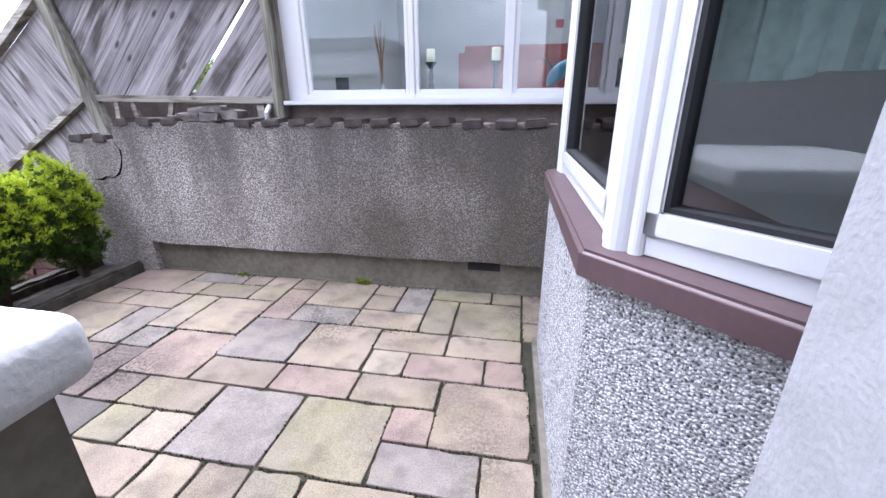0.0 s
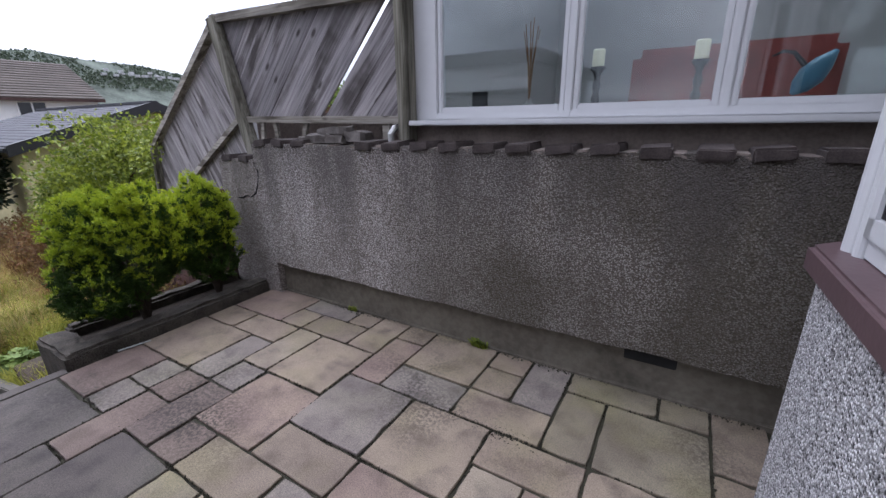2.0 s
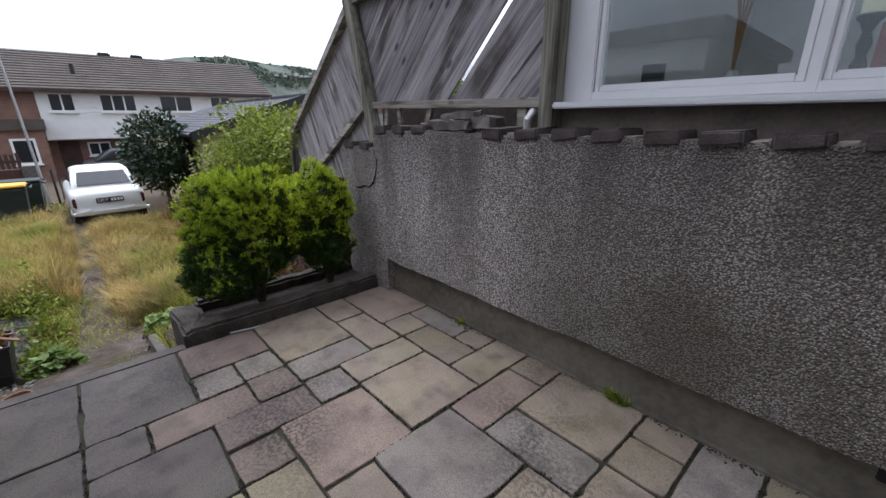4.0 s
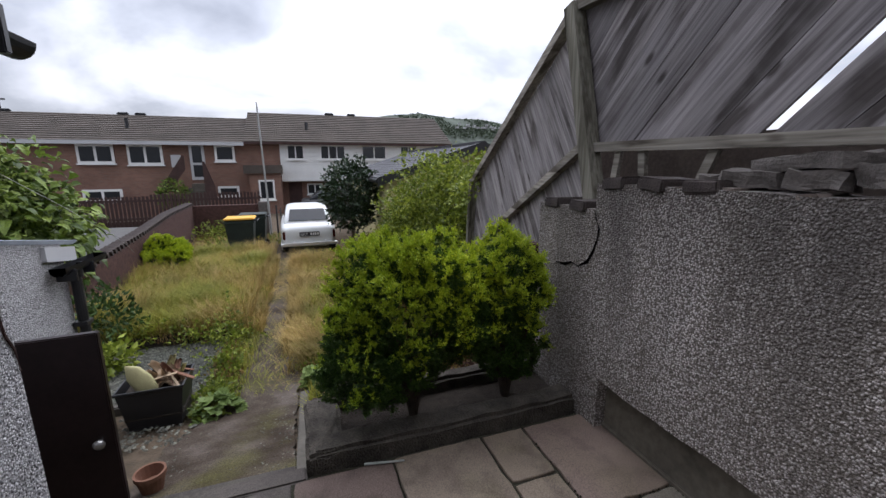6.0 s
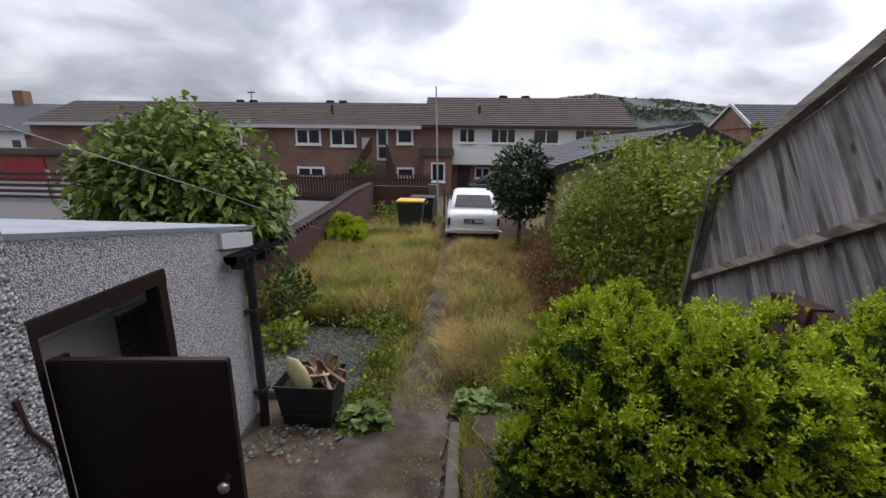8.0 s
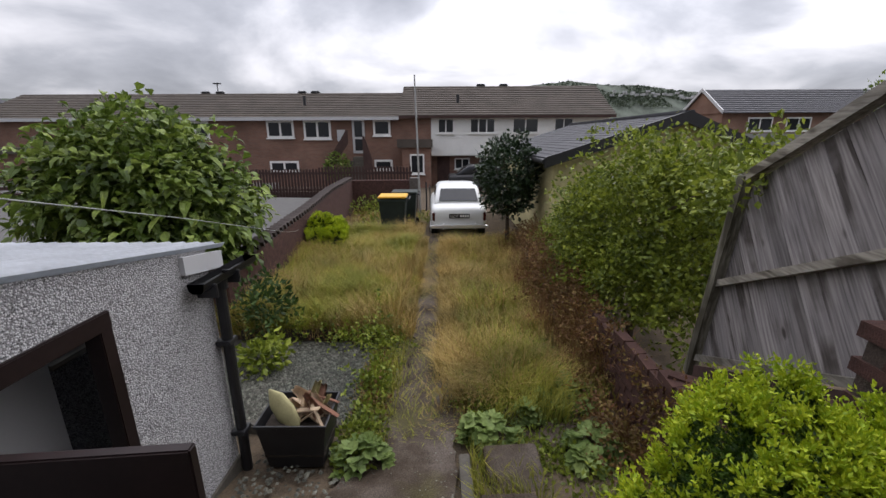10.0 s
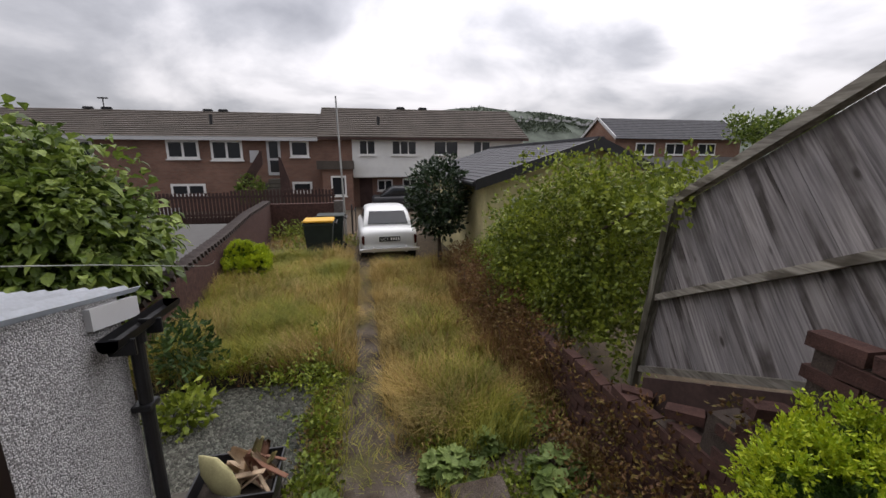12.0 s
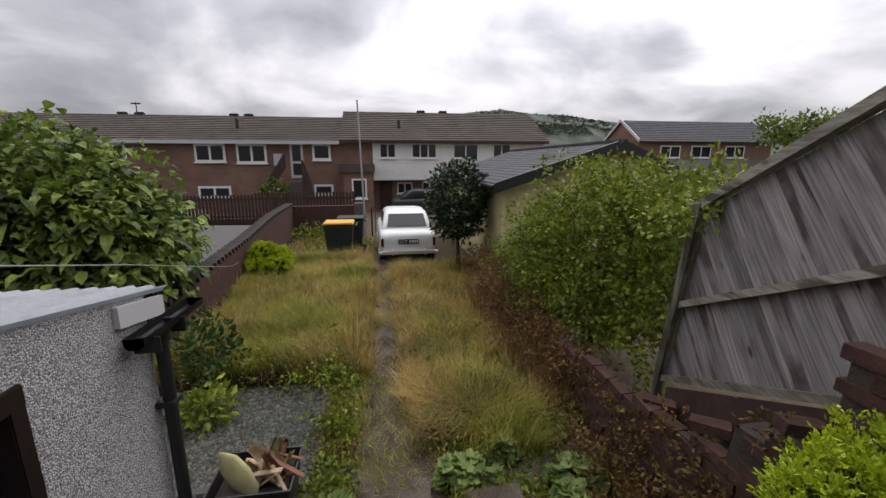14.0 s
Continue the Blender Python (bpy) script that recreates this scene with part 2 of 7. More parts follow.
def brick_far(name, a, b, mortar):
    """Brickwork too far off for single bricks to show."""
    k = Mat(name, 0.9)
    sep, com = k.n("ShaderNodeSeparateXYZ"), k.n("ShaderNodeCombineXYZ")
    k.link(k.world_pos(), sep.inputs[0])
    k.link(sep.outputs["Y"], com.inputs[0]); k.link(sep.outputs["Z"], com.inputs[1])
    br = k.n("ShaderNodeTexBrick")
    br.inputs["Scale"].default_value = 1.0
    br.inputs["Brick Width"].default_value, br.inputs["Row Height"].default_value = 0.225, 0.075
    br.inputs["Mortar Size"].default_value = 0.005
    for n_, c in (("Color1", a), ("Color2", b), ("Mortar", mortar)):
        br.inputs[n_].default_value = (*c, 1)
    k.link(com.outputs[0], br.inputs["Vector"])
    f = k.noise(0.7, 5, k.world_pos())
    k.color(k.mix(br.outputs[0], k.ramp(f, [(0.3, grey(0.75)), (0.7, grey(1.1))]), 1.0, "MULTIPLY"))
    return k.m


def boundary_dash():
    """The boundary wall's pebbledash, with a broad dark damp patch towards the house."""
    m = pebbledash("pebbledash_weathered", [(0.0, (0.1, 0.086, 0.078)), (0.3, (0.29, 0.255, 0.235)), (0.5, (0.52, 0.475, 0.445)), (1.0, (0.82, 0.77, 0.73))], (0.17, 0.148, 0.13), 128.0, (0.13, 0.112, 0.095), 0.5)
    nt = m.node_tree
    b = nt.nodes["Principled BSDF"]
    src = b.inputs["Base Color"].links[0].from_socket
    geo, sep, nz = nt.nodes.new("ShaderNodeNewGeometry"), nt.nodes.new("ShaderNodeSeparateXYZ"), nt.nodes.new("ShaderNodeTexNoise")
    nz.inputs["Scale"].default_value, nz.inputs["Detail"].default_value = 1.1, 6.0
    nt.links.new(geo.outputs["Position"], sep.inputs[0]); nt.links.new(geo.outputs["Position"], nz.inputs["Vector"])
    a = nt.nodes.new("ShaderNodeMath"); a.operation = "MULTIPLY_ADD"; a.inputs[1].default_value = 0.2
    nt.links.new(sep.outputs["X"], a.inputs[0]); nt.links.new(nz.outputs["Fac"], a.inputs[2])
    r = nt.nodes.new("ShaderNodeValToRGB")
    r.color_ramp.elements[0].position, r.color_ramp.elements[0].color = 0.05, (0, 0, 0, 1)
    r.color_ramp.elements[1].position, r.color_ramp.elements[1].color = 0.47, (0.76, 0.76, 0.76, 1)
    nt.links.new(a.outputs[0], r.inputs[0])
    mx = nt.nodes.new("ShaderNodeMixRGB"); mx.inputs[2].default_value = (0.06, 0.051, 0.034, 1)
    nt.links.new(r.outputs[0], mx.inputs[0]); nt.links.new(src, mx.inputs[1]); 
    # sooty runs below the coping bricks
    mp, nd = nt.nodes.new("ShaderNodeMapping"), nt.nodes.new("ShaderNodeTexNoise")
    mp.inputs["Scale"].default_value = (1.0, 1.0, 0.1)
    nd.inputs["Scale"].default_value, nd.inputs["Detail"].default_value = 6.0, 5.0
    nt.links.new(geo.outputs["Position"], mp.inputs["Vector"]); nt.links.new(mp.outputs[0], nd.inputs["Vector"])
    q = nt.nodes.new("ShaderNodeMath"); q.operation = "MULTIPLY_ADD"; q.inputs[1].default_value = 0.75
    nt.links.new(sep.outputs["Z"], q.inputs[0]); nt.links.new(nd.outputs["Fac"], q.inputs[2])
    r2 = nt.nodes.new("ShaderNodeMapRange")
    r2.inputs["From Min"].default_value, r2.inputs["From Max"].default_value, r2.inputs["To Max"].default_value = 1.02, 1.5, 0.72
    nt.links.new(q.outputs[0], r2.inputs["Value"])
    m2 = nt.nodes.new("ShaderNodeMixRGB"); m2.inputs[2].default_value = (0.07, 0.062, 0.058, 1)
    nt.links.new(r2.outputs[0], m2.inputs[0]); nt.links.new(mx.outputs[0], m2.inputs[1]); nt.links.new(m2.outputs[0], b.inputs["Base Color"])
    return m


M = {}
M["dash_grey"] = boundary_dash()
M["dash_white"] = pebbledash("pebbledash_pale", [(0.0, (0.03, 0.03, 0.032)), (0.3, (0.055, 0.053, 0.056)), (0.4, (0.4, 0.395, 0.4)), (1.0, (0.7, 0.695, 0.7))], (0.24, 0.236, 0.237), 125.0, (0.26, 0.246, 0.235), 0.3, 0.007)
M["render_pale"] = simple("painted_render", (0.22, 0.22, 0.222), 0.9, vary=0.12, scale=14, bump=0.0025)
M["concrete"] = simple("weathered_concrete", (0.085, 0.077, 0.064), 0.92, vary=0.35, scale=3.5, bump=0.006)
M["plinth"] = simple("mossy_concrete", (0.118, 0.104, 0.082), 0.92, vary=0.4, scale=3.0, bump=0.006)
M["kerb"] = simple("rough_mossy_kerb", (0.06, 0.052, 0.042), 0.95, vary=0.65, scale=11, bump=0.03)
M["path"] = trodden("trodden_path")
M["joint"] = simple("dark_joint_earth", (0.026, 0.024, 0.015), 0.95, vary=0.5, scale=8, bump=0.006)
M["slab_buff"] = slab_mat("buff_paving", [(0.172, 0.138, 0.108), (0.205, 0.168, 0.13), (0.15, 0.122, 0.098), (0.186, 0.152, 0.118)], (0.17, 0.16, 0.06))
M["slab_pink"] = slab_mat("pink_paving", [(0.182, 0.138, 0.116), (0.17, 0.13, 0.11)], (0.19, 0.16, 0.09))
M["slab_grey"] = slab_mat("grey_paving", [(0.145, 0.126, 0.114), (0.165, 0.145, 0.13)], (0.15, 0.145, 0.08))
M["slab_stain"] = slab_mat("stained_paving", [(0.128, 0.094, 0.08), (0.11, 0.088, 0.078), (0.145, 0.108, 0.09)], (0.1, 0.09, 0.06))
M["slab_dark"] = slab_mat("dark_paving", [(0.062, 0.055, 0.052), (0.075, 0.066, 0.06)], (0.07, 0.07, 0.04))
M["slab_green"] = slab_mat("mossy_paving", [(0.165, 0.143, 0.106), (0.15, 0.132, 0.1)], (0.15, 0.138, 0.055), 0.38)
M["slab_cream"] = slab_mat("cream_paving", [(0.222, 0.186, 0.146), (0.205, 0.175, 0.138)], (0.2, 0.18, 0.08))
M["pvc"] = simple("white_plastic", (0.46, 0.462, 0.468), 0.35, vary=0.03, scale=3, spec=0.5)
M["sill_brown"] = simple("brown_paint", (0.07, 0.043, 0.045), 0.45, vary=0.18, scale=5, bump=0.001, spec=0.45)
M["coping_white"] = simple("white_masonry_paint", (0.48, 0.475, 0.46), 0.8, vary=0.06, scale=7, bump=0.006)
M["glass"] = glass_mat("clear_glass")
M["glass_dark"] = simple("dark_window_glass", (0.02, 0.022, 0.025), 0.08, vary=0.1, spec=0.45)
M["rubber"] = simple("black_rubber", (0.012, 0.012, 0.013), 0.7, vary=0.3)
M["black"] = simple("black_plastic", (0.014, 0.014, 0.016), 0.42, vary=0.35, scale=7, spec=0.5)
M["door_brown"] = simple("dark_brown_gloss", (0.015, 0.009, 0.009), 0.42, vary=0.35, scale=4, spec=0.25)
M["timber"] = timber("weathered_grey_boards", (0.122, 0.112, 0.115), (0.272, 0.254, 0.256))
M["timber_pale"] = timber("pale_weathered_boards", (0.15, 0.138, 0.138), (0.33, 0.308, 0.305))
M["timber_rail"] = timber("weathered_rail", (0.16, 0.145, 0.12), (0.3, 0.28, 0.24))
M["post"] = timber("mossy_post", (0.1, 0.095, 0.068), (0.21, 0.2, 0.165), along=(1, 1, 0.06))
M["brick_red"] = simple("old_red_brick", (0.064, 0.032, 0.026), 0.92, vary=0.5, scale=14, bump=0.006)
M["mortar"] = simple("old_mortar", (0.058, 0.044, 0.036), 0.95, vary=0.45, scale=12, bump=0.01)
M["brick_dark"] = simple("sooty_brick", (0.05, 0.04, 0.037), 0.92, vary=0.5, scale=14, bump=0.006)
M["block"] = simple("dark_blockwork", (0.14, 0.115, 0.1), 0.92, vary=0.35, scale=6, bump=0.006)
M["stone"] = simple("grey_slate_stone", (0.1, 0.088, 0.08), 0.85, vary=0.4, scale=12, bump=0.006)
M["soil"] = simple("dark_soil", (0.035, 0.028, 0.022), 0.98, vary=0.5, scale=25, bump=0.02)
M["earth"] = simple("garden_earth", (0.078, 0.058, 0.038), 0.98, vary=0.5, scale=6, bump=0.02)
M["gravel"] = simple("grey_gravel", (0.07, 0.064, 0.056), 0.95, vary=0.55, scale=30, bump=0.015)
M["asphalt"] = simple("pale_road", (0.085, 0.082, 0.079), 0.9, vary=0.15, scale=4, bump=0.003)
M["metal_grey"] = simple("galvanised_metal", (0.35, 0.35, 0.34), 0.5, 0.6, vary=0.2)
M["chrome"] = simple("chrome", (0.8, 0.8, 0.82), 0.4, 0.85, vary=0.05)
M["steel_worn"] = simple("worn_steel", (0.42, 0.41, 0.4), 0.35, 0.8, vary=0.25, scale=20)
M["car_white"] = simple("white_car_paint", (0.62, 0.63, 0.62), 0.25, vary=0.03, scale=2, spec=0.6)
M["bin_green"] = simple("dark_green_plastic", (0.02, 0.028, 0.024), 0.5, vary=0.25)
M["bin_yellow"] = simple("yellow_plastic", (0.62, 0.36, 0.05), 0.5, vary=0.12)
M["roof_brown"] = simple("brown_concrete_tiles", (0.075, 0.063, 0.053), 0.9, vary=0.3, scale=1.2, bump=0.01)
M["roof_slate"] = simple("dark_slates", (0.06, 0.06, 0.066), 0.8, vary=0.3, scale=2.5, bump=0.004)
M["brick_far"] = brick_far("brown_brick_wall", (0.225, 0.122, 0.088), (0.175, 0.098, 0.072), (0.2, 0.165, 0.14))
M["brick_house"] = brick_far("red_brick_wall", (0.22, 0.12, 0.085), (0.18, 0.1, 0.07), (0.24, 0.2, 0.17))
M["clad_white"] = simple("white_cladding", (0.72, 0.72, 0.7), 0.6, vary=0.06, scale=2)
M["garage_wall"] = simple("yellow_painted_render", (0.45, 0.4, 0.22), 0.9, vary=0.22, scale=1.8, bump=0.004)
M["fence_brown"] = simple("brown_stained_boards", (0.055, 0.032, 0.028), 0.85, vary=0.4, scale=3)
M["sheet"] = simple("weathered_clear_sheet", (0.45, 0.47, 0.5), 0.5, vary=0.3, scale=4, spec=0.4)
_nt = M["sheet"].node_tree
_tr, _mx = _nt.nodes.new("ShaderNodeBsdfTranslucent"), _nt.nodes.new("ShaderNodeMixShader")
_tr.inputs[0].default_value, _mx.inputs[0].default_value = (0.5, 0.53, 0.56, 1), 0.45
_nt.links.new(_nt.nodes["Principled BSDF"].outputs[0], _mx.inputs[1]); _nt.links.new(_tr.outputs[0], _mx.inputs[2])
_nt.links.new(_mx.outputs[0], _nt.nodes["Material Output"].inputs[0])
# conifer tones: real gold tips, but dealt out per tuft as painted light
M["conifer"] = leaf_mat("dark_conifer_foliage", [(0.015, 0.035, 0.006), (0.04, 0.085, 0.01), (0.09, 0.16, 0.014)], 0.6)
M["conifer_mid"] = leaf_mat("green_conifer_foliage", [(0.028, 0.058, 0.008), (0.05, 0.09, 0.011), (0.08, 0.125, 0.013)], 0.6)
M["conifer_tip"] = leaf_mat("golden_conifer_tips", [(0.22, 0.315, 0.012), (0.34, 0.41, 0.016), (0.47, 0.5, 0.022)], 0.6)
M["big_leaf"] = leaf_mat("broad_green_leaves", [(0.045, 0.072, 0.012), (0.12, 0.175, 0.026), (0.29, 0.35, 0.085)], 0.45, 0.3)
M["ivy"] = leaf_mat("climber_leaves", [(0.078, 0.102, 0.014), (0.18, 0.22, 0.024), (0.33, 0.36, 0.05)], 0.5, 0.3)
M["glossy_leaf"] = leaf_mat("dark_glossy_leaves", [(0.012, 0.025, 0.012), (0.025, 0.045, 0.02), (0.04, 0.065, 0.03)], 0.28, 0.1)
M["mallow"] = leaf_mat("soft_round_leaves", [(0.12, 0.17, 0.045), (0.2, 0.26, 0.08), (0.28, 0.34, 0.12)], 0.6, 0.3)
M["grass_green"] = leaf_mat("long_grass", [(0.14, 0.155, 0.02), (0.27, 0.255, 0.038), (0.38, 0.335, 0.065)], 0.7, 0.3)
M["grass_dry"] = leaf_mat("dry_grass", [(0.22, 0.14, 0.045), (0.38, 0.255, 0.088), (0.52, 0.37, 0.155)], 0.75, 0.3)
M["bramble"] = leaf_mat("reddish_bramble", [(0.13, 0.055, 0.03), (0.2, 0.1, 0.04), (0.22, 0.15, 0.05)], 0.7, 0.2)
M["far_weed"] = leaf_mat("dark_nettle_leaves", [(0.025, 0.048, 0.012), (0.05, 0.09, 0.02), (0.08, 0.13, 0.03)], 0.6, 0.2)
M["bark"] = simple("bark", (0.06, 0.045, 0.035), 0.95, vary=0.4, scale=20, bump=0.01)
M["curtain"] = simple("pale_net_curtain", (0.6, 0.65, 0.68), 0.9, vary=0.08)
M["curtain_net"] = leaf_mat("pale_net", [(0.55, 0.6, 0.63), (0.6, 0.65, 0.68)], 0.9, 0.55)
# a dark tone that puts the room's dimness into the surface colour
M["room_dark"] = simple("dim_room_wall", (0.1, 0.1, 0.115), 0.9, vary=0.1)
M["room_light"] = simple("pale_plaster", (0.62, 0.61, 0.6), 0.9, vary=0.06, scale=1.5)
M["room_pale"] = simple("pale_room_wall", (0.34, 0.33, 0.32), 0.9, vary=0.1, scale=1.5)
M["candle"] = simple("cream_wax", (0.75, 0.7, 0.5), 0.5, vary=0.04)
M["red_cloth"] = simple("red_upholstery", (0.22, 0.06, 0.05), 0.9, vary=0.2)
M["blue"] = simple("blue_glaze", (0.05, 0.12, 0.17), 0.3, vary=0.2)
M["terracotta"] = simple("terracotta", (0.17, 0.085, 0.055), 0.9, vary=0.25)
M["wood_pale"] = simple("cut_pale_wood", (0.4, 0.3, 0.2), 0.8, vary=0.3, scale=15)
M["husk"] = simple("yellow_green_husk", (0.36, 0.33, 0.17), 0.8, vary=0.2, scale=9)
M["rope"] = simple("pale_line", (0.3, 0.31, 0.29), 0.8, vary=0.1)
M["lamp_red"] = simple("dark_red_lens", (0.06, 0.012, 0.012), 0.25, vary=0.2, spec=0.5)
M["red_paint"] = simple("red_paint", (0.25, 0.03, 0.03), 0.6, vary=0.15)
M["plate_text"] = simple("silver_characters", (0.7, 0.7, 0.68), 0.4, vary=0.03)
# haze of the distance is put into these two raised grey-green colours
M["woods"] = simple("hazy_wooded_hill", (0.09, 0.105, 0.085), 0.98, vary=0.5, scale=0.08)
M["far_leaf"] = leaf_mat("hazy_distant_woods", [(0.075, 0.095, 0.075), (0.095, 0.115, 0.085), (0.12, 0.135, 0.1)], 0.9, 0.1)
M["hill_wall"] = simple("distant_house_render", (0.4, 0.4, 0.4), 0.9, vary=0.2, scale=0.5)
M["gravel_stone"] = leaf_mat("gravel_chippings", [(0.045, 0.042, 0.038), (0.1, 0.095, 0.088), (0.2, 0.19, 0.175)], 0.9, 0.0)
M["weed_red"] = leaf_mat("reddening_weeds", [(0.11, 0.045, 0.022), (0.17, 0.09, 0.028), (0.2, 0.16, 0.032)], 0.6, 0.2)


# ---- mesh helpers ----
def bm_box(bm, x0, x1, y0, y1, z0, z1, m=None, bevel=0.0):
    made = bmesh.ops.create_cube(bm, size=1.0, matrix=Matrix.Translation(((x0 + x1) / 2, (y0 + y1) / 2, (z0 + z1) / 2)) @ Matrix.Diagonal((abs(x1 - x0), abs(y1 - y0), abs(z1 - z0), 1)))
    vs = made["verts"]
    if bevel:
        es = list({e for v in vs for e in v.link_edges})
        vs = list({v for f in bmesh.ops.bevel(bm, geom=es, offset=bevel, segments=2, affect="EDGES")["faces"] for v in f.verts} | {v for v in vs if v.is_valid})
    if m is not None:
        bmesh.ops.transform(bm, matrix=m, verts=vs)
    return vs


def box(x0, x1, y0, y1, z0, z1, m=None, bevel=0.0):
    bm = bmesh.new()
    bm_box(bm, x0, x1, y0, y1, z0, z1, m, bevel)
    return bm


def tube(points, radius, sides=8, taper=None):
    """A round bar along points, capped."""
    bm = bmesh.new()
    rings = []
    pts = [Vector(p) for p in points]
    for i, p in enumerate(pts):
        d = (pts[min(i + 1, len(pts) - 1)] - pts[max(i - 1, 0)]).normalized()
        a = d.orthogonal().normalized() if abs(d.z) > 0.99 else d.cross(Vector((0, 0, 1))).normalized()
        b = d.cross(a)
        r = radius if taper is None else radius + (taper - radius) * i / (len(pts) - 1)
        rings.append([bm.verts.new(p + r * (math.cos(q) * a + math.sin(q) * b)) for q in [2 * math.pi * k / sides for k in range(sides)]])
    for r0, r1 in zip(rings, rings[1:]):
        for k in range(sides):
            bm.faces.new((r0[k], r0[(k + 1) % sides], r1[(k + 1) % sides], r1[k]))
    bm.faces.new(rings[0][::-1]); bm.faces.new(rings[-1])
    bmesh.ops.recalc_face_normals(bm, faces=bm.faces)
    return bm


def lathe(profile, sides=16, m=None):
    """A turned body: (radius, height) pairs from the bottom up."""
    bm = bmesh.new()
    rings = [[bm.verts.new((r * math.cos(2 * math.pi * k / sides), r * math.sin(2 * math.pi * k / sides), z)) for k in range(sides)] for r, z in profile]
    for r0, r1 in zip(rings, rings[1:]):
        for k in range(sides):
            bm.faces.new((r0[k], r0[(k + 1) % sides], r1[(k + 1) % sides], r1[k]))
    bm.faces.new(rings[0][::-1]); bm.faces.new(rings[-1])
    if m is not None:
        bmesh.ops.transform(bm, matrix=m, verts=bm.verts)
    return bm


def prism(outline, z0, z1):
    """A level outline raised from z0 to z1."""
    bm = bmesh.new()
    lo = [bm.verts.new((x, y, z0)) for x, y in outline]
    hi = [bm.verts.new((x, y, z1)) for x, y in outline]
    bm.faces.new(lo[::-1]); bm.faces.new(hi)
    n = len(lo)
    for i in range(n):
        bm.faces.new((lo[i], lo[(i + 1) % n], hi[(i + 1) % n], hi[i]))
    bmesh.ops.recalc_face_normals(bm, faces=bm.faces)
    return bm


def upright(outline, y0, y1):
    """An outline in x and z, given thickness from y0 to y1."""
    bm = prism(outline, -y1, -y0)
    bmesh.ops.transform(bm, matrix=Matrix.Rotation(radians(90), 4, "X"), verts=bm.verts)
    return bm


def crosswise(outline, x0, x1):
    """An outline in y and z, given thickness from x0 to x1."""
    bm = prism(outline, x0, x1)
    bmesh.ops.transform(bm, matrix=Matrix(((0, 0, 1, 0), (1, 0, 0, 0), (0, 1, 0, 0), (0, 0, 0, 1))), verts=bm.verts)
    return bm


def finish(name, bm, mat, smooth=False):
    me = bpy.data.meshes.new(name)
    bm.to_mesh(me)
    bm.free()
    me.materials.append(M[mat] if isinstance(mat, str) else mat)
    if smooth:
        me.polygons.foreach_set("use_smooth", [True] * len(me.polygons))
    return new(name, me)


def part(name, bm, mat, parent, label="", smooth=False):
    ob = finish(name, bm, mat, smooth)
    ob.parent = parent
    ob.matrix_parent_inverse = parent.matrix_basis.inverted()
    if label:
        ob["label"] = label
    return ob


def base(name, x, y, z, label, category, group="", kind=""):
    ob = new(name)
    ob.location = (x, y, z)
    bpy.context.view_layer.update()
    return tagged(ob, label, category, group, kind)


def thing(name, bm, mat, label, category, group="", kind="", smooth=False):
    return tagged(finish(name, bm, mat, smooth), label, category, group, kind)


def structure(name, bm, mat, label, category="structure", smooth=False):
    return tagged(finish(name, bm, mat, smooth), label, category, kind="structure")


def mesh_from(name, verts, faces, mat, smooth=False):
    me = bpy.data.meshes.new(name)
    me.from_pydata(verts.tolist() if hasattr(verts, "tolist") else verts, [], faces.tolist() if hasattr(faces, "tolist") else faces)
    for m in (mat if isinstance(mat, list) else [mat]):
        me.materials.append(M[m])
    return new(name, me)


# ---- ground ----
PROFILE = ((60, -0.06), (-3.05, -0.06), (-3.09, -0.40), (-3.6, -0.46), (-4.2, -0.64), (-5.25, -0.95), (-6.0, -1.02), (-13.0, -1.10), (-30.0, -1.35), (-80.0, -3.0), (-1500.0, -3.0))


def gz(x):
    """The ground's height down the garden."""
    for (xa, za), (xb, zb) in zip(PROFILE, PROFILE[1:]):
        if xa >= x >= xb:
            return za + (zb - za) * (xa - x) / (xa - xb)
    return PROFILE[-1][1]


def build_ground():
    xs = [60, 5, 0, -3.05, -3.09, -3.4, -3.6, -4.2, -4.8, -5.25, -6, -7, -8, -9, -10, -11, -13, -16, -20, -30, -50, -80, -300, -1500]
    ys = [-1500, -300, -60, -20, -10, -5, -3, -2, -1, 0, 1, 2, 3, 4, 6, 10, 20, 60, 300, 1500]
    v = [(x, y, gz(x) + (0.03 * noise.noise((x * 0.9, y * 0.9, 0)) if -40 < x < -4 else 0)) for x in xs for y in ys]
    n = len(ys)
    f = [(i * n + j, i * n + j + 1, (i + 1) * n + j + 1, (i + 1) * n + j) for i in range(len(xs) - 1) for j in range(n - 1)]
    tagged(mesh_from("ground", v, f, "earth"), "dark earth ground under the overgrown garden", "ground", kind="structure")


build_ground()


def ribbon(name, mat, label, category, centre, lift, x0, x1, steps=170):
    """A strip that lies on the ground, with ragged edges. centre(x) gives its two edges in y."""
    v, f = [], []
    for i in range(steps + 1):
        x = x0 + (x1 - x0) * i / steps
        a, b = centre(x)
        w = 0.07 * noise.noise((x * 2.3, 7.7, 0)) + 0.05 * noise.noise((x * 9, 2.2, 0))
        u = 0.08 * noise.noise((x * 2.1, 3.1, 4)) + 0.05 * noise.noise((x * 8, 5.2, 4))
        z = gz(x) + lift
        for y, zz in ((a + w, z - 0.08), (a + w, z), ((a + b) / 2, z + 0.006), (b + u, z), (b + u, z - 0.08)):
            v.append((x, y, zz))
    for i in range(steps):
        for j in range(4):
            k = i * 5 + j
            f.append((k, k + 1, k + 6, k + 5))
    return tagged(mesh_from(name, v, f, mat), label, category, kind="structure")


